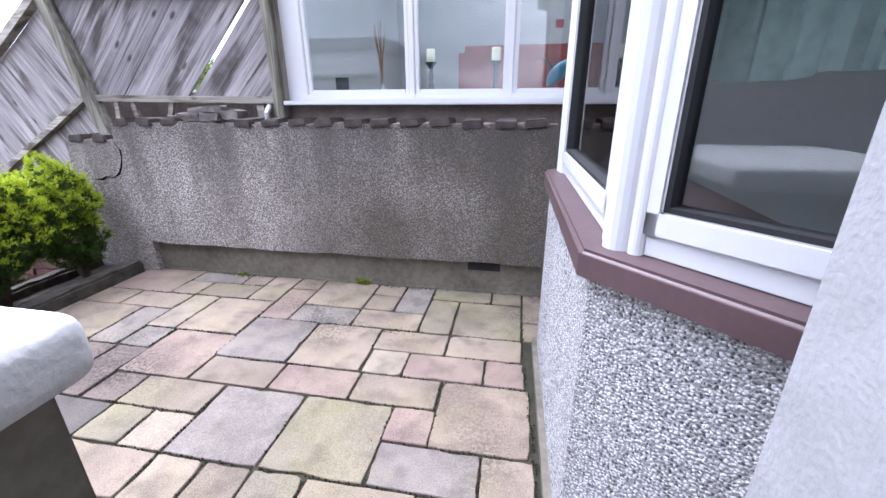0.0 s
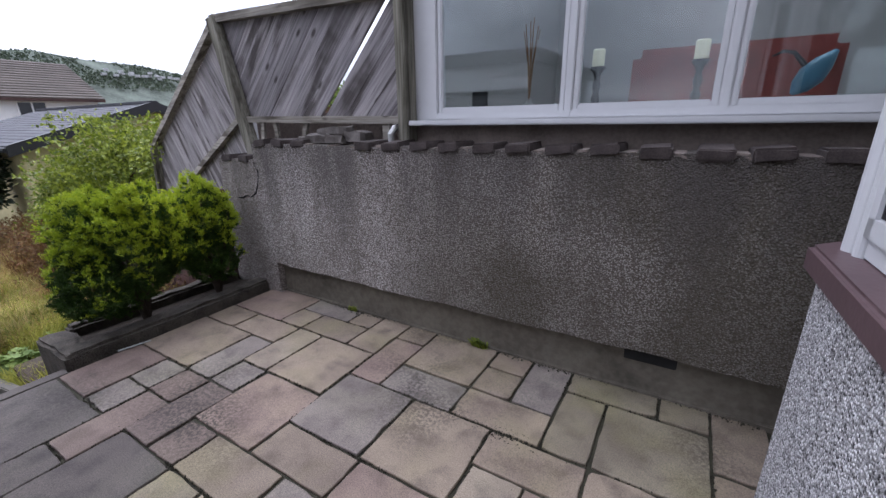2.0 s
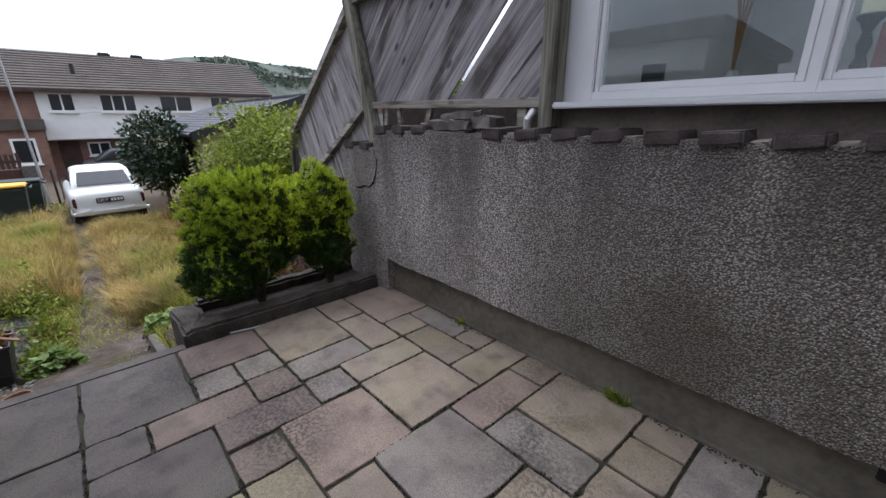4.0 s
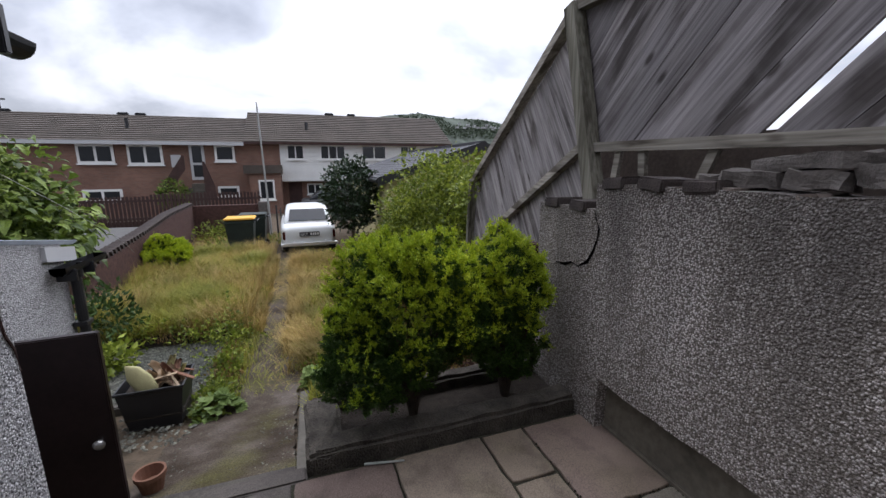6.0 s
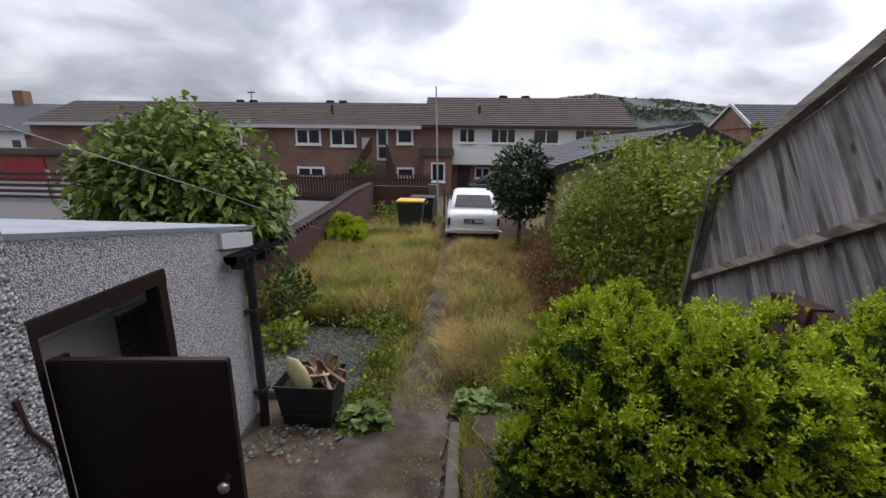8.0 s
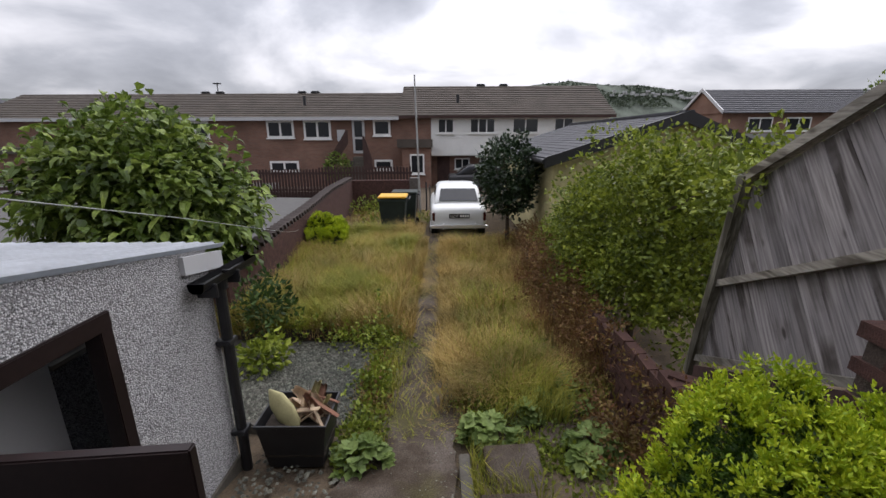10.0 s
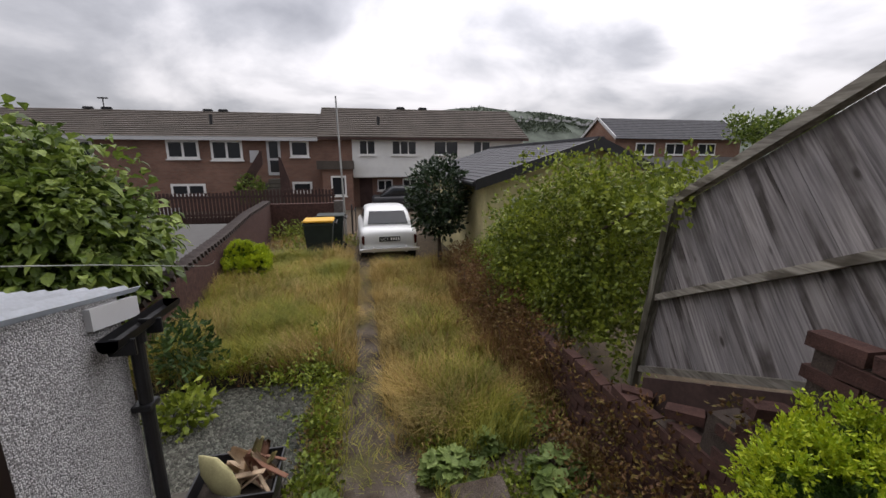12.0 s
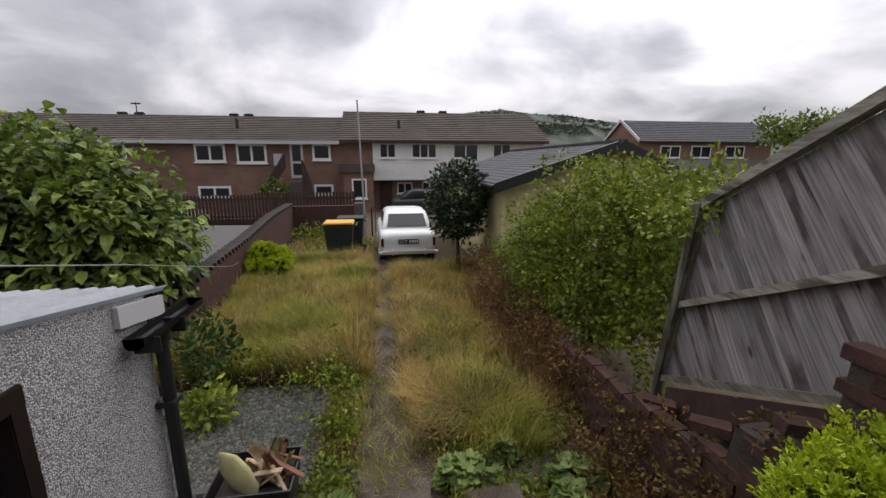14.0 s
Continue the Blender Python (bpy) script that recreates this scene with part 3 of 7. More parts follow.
ribbon("garden_path", "path", "worn dirt-covered concrete path sloping down the garden", "path",
       lambda x: (0.28 + min(0.45, max(0.0, (-4.6 - x) * 0.22)), 1.2 if x > -5.5 else 1.2 + 0.02 * (-5.5 - x)), 0.03, -3.12, -14.5)
structure("step_front", box(-3.12, -3.03, 0.2, 1.3, -0.45, -0.004, bevel=0.008), "slab_dark", "worn concrete edge of the patio step", "step")
structure("step_lower", box(-3.4, -3.12, 0.3, 1.24, -0.5, -0.2, bevel=0.01), "slab_dark", "worn concrete step below the patio", "step")
thing("path_edging", box(-5.3, -3.5, 1.22, 1.3, -0.05, 0.05, Matrix.Translation((-4.4, 0, -0.665)) @ Matrix.Rotation(radians(-14.5), 4, "Y") @ Matrix.Translation((4.4, 0, 0)), bevel=0.008), "concrete", "narrow concrete edging strip beside the path", "edging")

# lawn terrace, gravel bed
structure("lawn_terrace", prism([(-7.35, -1.7), (-7.35, 0.32), (-10, 0.3), (-13.5, 0.5), (-13.5, -1.7)], -1.3, -0.9), "earth", "raised earth bed of the overgrown lawn", "ground")
structure("gravel_bed", prism([(-5.75, -1.5), (-5.75, 0.36), (-7.33, 0.28), (-7.33, -1.5)], -1.2, -0.975), "gravel", "bed of loose grey gravel beside the path", "gravel")
thing("sleeper", box(-7.36, -7.28, -1.4, 0.3, -1.15, -0.83, bevel=0.012), "soil", "dark timber sleeper edging the lawn", "edging")
thing("sleeper", box(-5.75, -5.67, -0.95, 0.2, -1.1, -0.9, bevel=0.012), "concrete", "low stone kerb along the gravel", "edging")


def stones(name, n, area, size, mat, label, seed):
    rng = np.random.default_rng(seed)
    V, Fc = [], []
    for i in range(n):
        x, y = rng.uniform(area[0], area[1]), rng.uniform(area[2], area[3])
        r = size * rng.uniform(0.5, 1.3)
        k = len(V)
        z = area[4] if len(area) > 4 else gz(x) + 0.03
        a = rng.uniform(0, 6)
        for dx, dy, dz in ((1, 0, 0.1), (0, 0.8, 0), (-0.9, 0, 0.1), (0, -0.8, 0), (0.1, 0, 0.6), (0, 0, -0.5)):
            V.append((x + r * (dx * math.cos(a) - dy * math.sin(a)), y + r * (dx * math.sin(a) + dy * math.cos(a)), z + r * dz))
        for t in ((0, 1, 4), (1, 2, 4), (2, 3, 4), (3, 0, 4), (1, 0, 5), (2, 1, 5), (3, 2, 5), (0, 3, 5)):
            Fc.append(tuple(k + q for q in t))
    return tagged(mesh_from(name, V, Fc, mat), label, "stones", kind="stuff")


stones("gravel", 7000, (-7.25, -5.8, -1.3, 0.25, -0.972), 0.021, "gravel_stone", "loose grey gravel chippings", 1)
stones("path_grit", 1500, (-9.5, -3.5, 0.35, 1.25), 0.011, "gravel_stone", "loose grit and small stones on the path", 3)
stones("rubble", 220, (-5.6, -4.6, -0.35, 0.35), 0.022, "gravel_stone", "scattered small stones on the path", 2)


# ---- patio: base, kerbed planter, boundary wall ----
structure("patio_base", box(-3.05, 3.0, -3.0, 2.9, -0.3, -0.014), "joint", "dark earth in the joints of the patio", "patio")
structure("plinth", box(-3.02, 0.9, 2.80, 2.92, -0.1, 0.3, bevel=0.012), "plinth", "mossy concrete plinth along the boundary wall", "plinth")
structure("plinth_lip", box(-3.02, 0.9, 2.785, 2.80, -0.05, 0.02, bevel=0.006), "plinth", "rough concrete fillet at the wall's foot", "plinth")


def build_boundary_wall():
    # rendered face with a ragged lower edge and a stepped low end
    bm = bmesh.new()
    bm_box(bm, -3.0, 0.95, 2.73, 2.95, 0.272, 1.27)
    bmesh.ops.subdivide_edges(bm, edges=[e for e in bm.edges if abs(e.verts[0].co.x - e.verts[1].co.x) > 2], cuts=60)
    for v in bm.verts:
        k = noise.noise((v.co.x * 3, v.co.z * 3, 0))
        v.co.y += 0.006 * k
        if v.co.z < 0.35:
            v.co.z += 0.018 * noise.noise((v.co.x * 4, 1.7, 0))
        if v.co.z > 1.2:
            v.co.z += 0.012 * noise.noise((v.co.x * 5, 5.1, 0))
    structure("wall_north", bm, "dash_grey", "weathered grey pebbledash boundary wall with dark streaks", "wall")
    bm = bmesh.new()
    bm_box(bm, -3.5, -2.9, 2.738, 2.949, -0.6, 1.14)
    ob = structure("wall_north_end", bm, "dash_grey", "cracked lower end of the pebbledash boundary wall", "wall")
    # the crack: a thin dark gap, zigzag
    pts = [(-3.0, 1.13), (-2.985, 1.09), (-2.962, 1.06), (-2.968, 1.0), (-2.995, 0.93), (-3.03, 0.87), (-3.1, 0.83), (-3.16, 0.84), (-3.22, 0.815), (-3.3, 0.81)]
    bm = bmesh.new()
    prev = None
    for i, (x, z) in enumerate(pts):
        w = 0.0034 + 0.0022 * (i % 3)
        a, b = bm.verts.new((x - w, 2.727, z + w * 0.8)), bm.verts.new((x + w, 2.727, z - w * 0.8))
        if prev:
            bm.faces.new((prev[0], prev[1], b, a))
        prev = (a, b)
    bmesh.ops.solidify(bm, geom=bm.faces[:], thickness=0.004)
    part("crack", bm, "rubber", ob, "dark open crack")


build_boundary_wall()
thing("vent_grille", box(-0.13, 0.12, 2.79, 2.805, 0.185, 0.25, bevel=0.004), "rubber", "dark slot of an air brick in the plinth", "vent")

def build_coping():
    """Dark headers set flush into the wall's top, with worn mortar stubs between them."""
    coping = base("coping_course", -1.3, 2.83, 1.26, "broken course of dark header bricks with gaps on the wall's top", "bricks")
    rng = random.Random(8)
    def piece(name, mat, w, y0, y1, h, rough, seed):
        bm = box(-w / 2, w / 2, y0, y1, -0.012, h, bevel=0.007)
        r_ = random.Random(seed)
        for v in bm.verts:
            v.co += Vector((r_.uniform(-rough, rough), r_.uniform(-rough, rough) * 0.6, r_.uniform(-rough, rough)))
        me = bpy.data.meshes.new(name)
        bm.to_mesh(me); bm.free()
        me.materials.append(M[mat])
        return me
    heads = [piece("brick", "brick_dark", 0.135, -0.095, 0.12, 0.04, 0.004, k) for k in range(4)]
    stubs = [piece("mortar_stub", "block", 0.062, -0.078, 0.1, 0.014, 0.005, 9 + k) for k in range(3)]
    for i in range(17):
        x = -2.885 + i * 0.2135
        # two headers under the loose stones have fallen out
        if i not in (3, 4):
            o = new("brick", heads[i % 4])
            o.parent = coping
            o.matrix_parent_inverse = coping.matrix_basis.inverted()
            o.matrix_basis = pose(x + rng.uniform(-0.012, 0.012), 2.81 + rng.uniform(-0.008, 0.004), 1.262 + rng.uniform(-0.004, 0.004), rng.uniform(-2, 3), rng.uniform(-6, 6), rng.uniform(-3, 3))
        o = new("mortar_stub", stubs[i % 3])
        o.parent = coping
        o.matrix_parent_inverse = coping.matrix_basis.inverted()
        o.matrix_basis = pose(x + 0.107 + rng.uniform(-0.012, 0.012), 2.81, 1.26, 0, rng.uniform(-7, 7), rng.uniform(-4, 4))
    for x in (-3.37, -3.14):
        o = new("brick", heads[1])
        o.parent = coping
        o.matrix_parent_inverse = coping.matrix_basis.inverted()
        o.matrix_basis = pose(x, 2.82, 1.132, 0, rng.uniform(-5, 5), rng.uniform(-4, 4))


build_coping()


def build_planter():
    p = base("planter", -3.45, 2.0, 0, "low mossy concrete planter bed with dark soil beside the patio", "planter")
    def kerb(x0, x1, y0, y1, top=0.09):
        bm = box(x0, x1, y0, y1, -0.5, top, bevel=0.02)
        bmesh.ops.subdivide_edges(bm, edges=[e for e in bm.edges if e.calc_length() > 0.12 and abs(e.verts[0].co.z - e.verts[1].co.z) < 0.1], cuts=14)
        for v in bm.verts:
            q = v.co.copy()
            v.co += Vector((noise.noise(q * 7), noise.noise(q * 7 + Vector((9, 0, 0))), 0.8 * noise.noise(q * 16 + Vector((0, 9, 0))))) * 0.014
            v.co += Vector((noise.noise(q * 31), noise.noise(q * 31 + Vector((5, 0, 0))), noise.noise(q * 37))) * 0.005
        part("kerb", bm, "kerb", p)
    kerb(-3.21, -3.055, 1.33, 2.76)
    kerb(-3.54, -3.05, 1.3, 1.47, 0.085)
    kerb(-3.58, -3.47, 1.46, 2.72, 0.1)
    part("soil", box(-3.49, -3.18, 1.44, 2.73, -0.45, 0.02), "soil", p, "dark bare soil")


build_planter()


# ---- house: bay window, facade, extension ----
BAY = [(0.89, 0.39), (0.37, 0.91), (0.35, 2.15), (0.87, 2.67)]


def inset(pts, d):
    """The bay's outline moved towards the house by d."""
    (x0, y0), (x1, y1), (x2, y2), (x3, y3) = pts
    return [(x0, y0 + d * 1.414), (x1 + d, y1 + d * 0.414), (x2 + d, y2 - d * 0.414), (x3, y3 - d * 1.414)]


def build_house():
    structure("house_wall", box(0.475, 0.95, 0.12, 0.312, -0.1, 2.45, bevel=0.012), "render_pale", "smooth pale painted render beside the door", "wall")
    structure("house_wall_north", box(0.87, 1.0, 2.62, 2.74, -0.1, 3.2), "dash_white", "pale pebbledash house wall", "wall")
    structure("house_wall_upper", box(0.64, 0.92, -4.0, 2.9, 2.45, 5.2), "dash_white", "pale pebbledash upper house wall", "wall")
    structure("house_wall_south", box(0.66, 0.9, -4.0, -0.75, -0.1, 2.45), "dash_white", "pale pebbledash house wall past the door", "wall")
    # the back wall carries the room's shade in its colour; the side wall stays pale
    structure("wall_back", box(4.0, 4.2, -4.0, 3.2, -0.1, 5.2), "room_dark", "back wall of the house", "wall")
    structure("wall_side", box(0.9, 4.0, 2.74, 2.9, -0.1, 5.2), "room_light", "side wall of the house", "wall")
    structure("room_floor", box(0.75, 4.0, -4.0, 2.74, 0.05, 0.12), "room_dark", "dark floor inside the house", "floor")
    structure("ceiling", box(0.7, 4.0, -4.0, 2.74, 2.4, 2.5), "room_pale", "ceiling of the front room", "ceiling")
    # back door
    d = base("door_1", 0.8, -0.1, 0, "dark glazed back door in a dark frame", "door", kind="structure")
    part("frame", box(0.6, 0.72, 0.03, 0.12, 0, 2.4, bevel=0.006), "black", d)
    part("frame", box(0.6, 0.72, -0.75, -0.67, 0, 2.4, bevel=0.006), "black", d)
    part("leaf", box(0.66, 0.7, -0.67, 0.03, 0.02, 2.4), "door_brown", d)
    # bay: pebbledash base, dark foot, sill
    outer = inset(BAY, 0.035)
    structure("bay_wall", prism(outer + [(1.0, outer[3][1]), (1.0, outer[0][1])], -0.1, 1.01), "dash_white", "pale pebbledash wall under the bay window", "wall")
    foot = inset(BAY, 0.005)
    structure("bay_foot", prism(foot + [(1.0, foot[3][1]), (1.0, foot[0][1])], -0.1, 0.028), "plinth", "damp concrete foot of the bay", "plinth")
    s = base("window_1", 0.5, 1.5, 1.0, "white plastic bay window with a brown painted sill", "window", kind="structure")
    bm = prism([BAY[0], BAY[1], BAY[2], BAY[3], (1.0, BAY[3][1]), (1.0, BAY[0][1])], 1.005, 1.075)
    bmesh.ops.bevel(bm, geom=[e for e in bm.edges if e.verts[0].co.z > 1.07 and e.verts[1].co.z > 1.07], offset=0.012, segments=3, affect="EDGES")
    part("sill", bm, "sill_brown", s, "brown painted sill with a rounded edge")
    f0 = inset(BAY, 0.085)
    f1 = inset(BAY, 0.155)
    z0, z1 = 1.073, 2.36
    for i in range(3):
        (ax, ay), (bx, by) = f0[i], f0[i + 1]
        L = math.hypot(bx - ax, by - ay)
        m = Matrix.Translation((ax, ay, 0)) @ Matrix.Rotation(math.atan2(by - ay, bx - ax), 4, "Z")
        # local: x along the face, y into the house on the right-hand side
        fr = bmesh.new()
        for (a, b, c, d_) in ((0, L, z0, z0 + 0.055), (0, L, z1 - 0.06, z1), (0.0, 0.05, z0, z1), (L - 0.05, L, z0, z1)):
            bm_box(fr, a, b, -0.07, 0.0, c, d_, m, bevel=0.006)
        frame_ = part("window_frame", fr, "pvc", s)
        sash = bmesh.new()
        for (a, b, c, d_) in ((0.045, L - 0.045, z0 + 0.05, z0 + 0.12), (0.045, L - 0.045, z1 - 0.13, z1 - 0.055), (0.045, 0.115, z0 + 0.05, z1 - 0.055), (L - 0.115, L - 0.045, z0 + 0.05, z1 - 0.055)):
            bm_box(sash, a, b, -0.055, 0.012, c, d_, m, bevel=0.01)
        part("sash", sash, "pvc", s)
        gk = bmesh.new()
        for (a, b, c, d_) in ((0.11, L - 0.11, z0 + 0.115, z0 + 0.127), (0.11, 0.122, z0 + 0.115, z1 - 0.12), (L - 0.122, L - 0.11, z0 + 0.115, z1 - 0.12)):
            bm_box(gk, a, b, -0.05, 0.004, c, d_, m)
        part("gasket", gk, "rubber", s)
        pane = part("pane", box(0.11, L - 0.11, -0.03, -0.026, z0 + 0.115, z1 - 0.12, m), "glass", s)
        pane.visible_shadow = False
    for i in (1, 2):
        ang = math.degrees(math.atan2(f0[i + 1][1] - f0[i][1], f0[i + 1][0] - f0[i][0]) + math.atan2(f0[i][1] - f0[i - 1][1], f0[i][0] - f0[i - 1][0])) / 2
        for k, (r, off) in enumerate(((0.038, 0.0), (0.02, 0.052), (0.02, -0.052))):
            q = Matrix.Translation((f0[i][0] + 0.012, f0[i][1], 0)) @ Matrix.Rotation(radians(ang), 4, "Z") @ Matrix.Translation((off, 0.0 if k == 0 else -0.012, 0))
            part("corner_post", lathe([(r, z0), (r, z1)], 16, q), "pvc", s, smooth=False)
    structure("bay_roof", prism(inset(BAY, -0.05) + [(1.0, 2.7), (1.0, 0.36)], 2.36, 2.5), "pvc", "white soffit and flat roof over the bay", "roof")
    # curtains behind the glass
    for (ax, ay, bx, by, zl) in ((1.02, 0.66, 0.6, 1.06, 1.46), (0.62, 1.14, 0.62, 1.5, 1.3)):
        v, f = [], []
        n = 48
        for k in range(n + 1):
            t = k / n
            w = 0.018 * math.sin(k * 1.15) + 0.01 * math.sin(k * 0.4)
            for z in (zl + (0.012 if 0.3 < t < 0.62 else 0.0), 2.36):
                v.append((ax + (bx - ax) * t + w, ay + (by - ay) * t + w * 0.5, z))
        f = [(2 * k, 2 * k + 2, 2 * k + 3, 2 * k + 1) for k in range(n)]
        c = tagged(mesh_from("net_curtain", v, f, "curtain_net"), "pale net curtain hanging inside the bay window", "curtain")
        md = c.modifiers.new("thick", "SOLIDIFY"); md.thickness = 0.003


build_house()


def build_extension():
    """The pebbledash back extension whose corner is passed at the top of the steps."""
    structure("extension_wall", box(-3.05, -1.72, -2.6, 0.42, -0.6, 2.05, bevel=0.01), "dash_white", "pale pebbledash wall of the back extension", "wall")
    structure("extension_roof", box(-3.18, -1.6, -2.7, 0.5, 2.05, 2.2), "roof_slate", "low roof of the extension", "roof")
    structure("fascia", box(-3.07, -1.72, 0.42, 0.445, 1.62, 2.05), "pvc", "white fascia board under the roof", "fascia")
    g = base("gutter", -2.4, 0.5, 1.8, "black plastic gutter under the extension's eaves", "gutter")
    bm = bmesh.new()
    n = 10
    r0 = [(0.055 * math.cos(math.pi + math.pi * k / n), 0.055 * math.sin(math.pi + math.pi * k / n)) for k in range(n + 1)]
    ring = [[bm.verts.new((x, 0.51 + a, 1.76 + b)) for a, b in r0] for x in (-1.72, -3.2)]
    for k in range(n):
        bm.faces.new((ring[0][k], ring[0][k + 1], ring[1][k + 1], ring[1][k]))
    bm.faces.new(ring[1])
    bmesh.ops.solidify(bm, geom=bm.faces[:], thickness=0.004)
    part("trough", bm, "black", g)
    part("bracket", box(-3.05, -3.02, 0.445, 0.57, 1.69, 1.83, bevel=0.004), "black", g)
    # rust-brown scar in the render, drawn as a thin raised strip
    bm = tube([(-2.99, 0.424, 0.9), (-3.0, 0.425, 0.82), (-3.03, 0.424, 0.76), (-3.035, 0.424, 0.68)], 0.006, 6, 0.003)
    thing("wall_scar", bm, "fence_brown", "rust-brown scar on the pebbledash wall", "bracket")
    w = base("low_wall", -0.8, 0.0, 0, "low grey rendered wall with a rounded white painted coping", "wall", kind="structure")
    part("body", box(-1.3, -0.425, -0.5, 0.285, -0.1, 1.05, bevel=0.01), "plinth", w)
    bm = box(-1.35, -0.38, -0.55, 0.328, 1.045, 1.155)
    bmesh.ops.bevel(bm, geom=bm.edges[:], offset=0.04, segments=5, affect="EDGES", profile=0.6)
    for v in bm.verts:
        v.co += Vector((0, noise.noise(v.co * 9), noise.noise(v.co * 7))) * 0.004
    part("coping", bm, "coping_white", w, "rounded white painted coping", smooth=True)


build_extension()


# ---- neighbour's extension: window over the wall ----
def build_neighbour():
    y = 2.98
    structure("neighbour_wall_low", box(-1.56, 2.5, y, y + 0.2, 0.0, 1.40), "block", "dark blockwork under the neighbour's window", "wall")
    structure("neighbour_yard_wall", box(-3.62, -1.56, 3.25, 3.35, -0.5, 1.5), "block", "dark yard wall behind the fence", "wall")
    structure("neighbour_wall_high", box(-1.56, 2.5, y, y + 0.2, 2.75, 3.6), "render_pale", "pale wall above the neighbour's window", "wall")
    structure("neighbour_wall_side", box(-1.56, -1.5, y + 0.02, 6.0, 0.0, 3.6), "room_pale", "side wall of the neighbour's room", "wall")
    structure("neighbour_wall_back", box(-1.5, 2.5, 5.9, 6.0, 0.0, 3.6), "room_pale", "back wall of the neighbour's room", "wall")
    structure("neighbour_wall_east", box(2.4, 2.5, y + 0.2, 5.9, 0.0, 3.6), "room_pale", "far side wall of the neighbour's room", "wall")
    structure("neighbour_floor", box(-1.5, 2.4, y + 0.2, 5.9, 0.3, 0.4), "room_dark", "floor of the neighbour's room", "floor")
    # unseen glazing, added so that daylight brightens the room behind the window
    roof = structure("neighbour_added_glazing", box(-1.56, 2.5, y, 6.0, 3.6, 3.62), "glass", "unseen glazed roof added to let daylight into the neighbour's room", "roof")
    roof.visible_shadow = False
    w = base("window_2", 0, y, 1.4, "white plastic picture window with three panes and a projecting sill", "window", kind="structure")
    part("window_sill", box(-1.56, 2.4, y - 0.11, y + 0.02, 1.395, 1.425, bevel=0.006), "pvc", w)
    part("inner_sill", box(-1.5, 2.4, y + 0.08, y + 0.42, 1.43, 1.46), "pvc", w)
    bars = bmesh.new()
    for a, b in ((-1.575, -1.40), (-0.60, -0.56), (0.10, 0.14), (0.8, 0.84), (1.5, 1.6)):
        bm_box(bars, a, b, y, y + 0.07, 1.425, 2.75, bevel=0.006)
    bm_box(bars, -1.52, 2.4, y + 0.002, y + 0.068, 1.425, 1.47, bevel=0.006)
    bm_box(bars, -1.52, 2.4, y + 0.002, y + 0.068, 2.68, 2.75)
    part("window_frame", bars, "pvc", w)
    for a, b in ((-1.4, -0.60), (-0.56, 0.10), (0.14, 0.8), (0.84, 1.5)):
        sash = bmesh.new()
        for c in ((a, a + 0.03, 1.465, 2.68), (b - 0.03, b, 1.465, 2.68), (a + 0.03, b - 0.03, 1.465, 1.5), (a + 0.03, b - 0.03, 2.64, 2.68)):
            bm_box(sash, c[0], c[1], y + 0.012, y + 0.06, c[2], c[3], bevel=0.006)
        part("sash", sash, "pvc", w)
        p = part("pane", box(a + 0.025, b - 0.025, y + 0.03, y + 0.034, 1.5, 2.65), "glass", w)
        p.visible_shadow = False
    # things on the inner sill
    def candlestick(x):
        c = base("candlestick", x, 3.27, 1.46, "turned black candlestick with a thick cream candle on the window sill", "candlestick", "candlesticks on the sill")
        part("stick", lathe([(0.04, 1.46), (0.042, 1.475), (0.015, 1.49), (0.026, 1.53), (0.014, 1.56), (0.024, 1.6), (0.014, 1.64), (0.024, 1.67), (0.042, 1.69), (0.042, 1.7)], 14, Matrix.Translation((x, 3.27, 0))), "rubber", c, smooth=True)
        part("candle", lathe([(0.031, 1.7), (0.033, 1.705), (0.033, 1.785), (0.028, 1.792)], 14, Matrix.Translation((x, 3.27, 0))), "candle", c)
    candlestick(-0.5)
    candlestick(0.0)
    v = base("dried_flowers", -0.9, 3.27, 1.46, "slim vase of tall dried stems on the window sill", "vase")
    part("vase", lathe([(0.03, 1.46), (0.05, 1.48), (0.05, 1.5), (0.02, 1.53), (0.024, 1.545)], 12, Matrix.Translation((-0.9, 3.27, 0))), "room_pale", v, smooth=True)
    for k in range(6):
        a = k * 1.05
        part("stem", tube([(-0.9, 3.27, 1.54), (-0.9 + 0.015 * math.cos(a), 3.27 + 0.02 * math.sin(a), 1.75), (-0.9 + 0.05 * math.cos(a), 3.27 + 0.05 * math.sin(a), 1.93 + 0.03 * (k % 3))], 0.006, 5, 0.003), "bramble", v)
    fr = base("photo_frame", -1.23, 3.25, 1.46, "small dark photo frame on the window sill", "photo frame")
    part("frame", box(-1.29, -1.18, 3.25, 3.265, 1.46, 1.6, bevel=0.004), "black", fr)
    part("picture", box(-1.28, -1.19, 3.266, 3.268, 1.475, 1.585), "room_pale", fr)
    b = base("bird_ornament", 0.42, 3.27, 1.46, "blue glazed bird ornament with a curved neck on the sill", "ornament")
    part("stand", lathe([(0.04, 1.46), (0.05, 1.47), (0.05, 1.5), (0.03, 1.51)], 12, Matrix.Translation((0.45, 3.27, 0))), "room_pale", b)
    part("body", lathe([(0.01, -0.1), (0.04, -0.06), (0.055, 0.0), (0.04, 0.06), (0.01, 0.12)], 12, Matrix.Translation((0.45, 3.27, 1.6)) @ Matrix.Rotation(radians(35), 4, "Y")), "blue", b, smooth=True)
    part("neck", tube([(0.42, 3.27, 1.64), (0.37, 3.27, 1.7), (0.33, 3.27, 1.71), (0.29, 3.27, 1.69)], 0.012, 8, 0.004), "black", b)
    so = base("sofa", 0.2, 5.2, 0.4, "red upholstered sofa in the neighbour's room", "sofa")
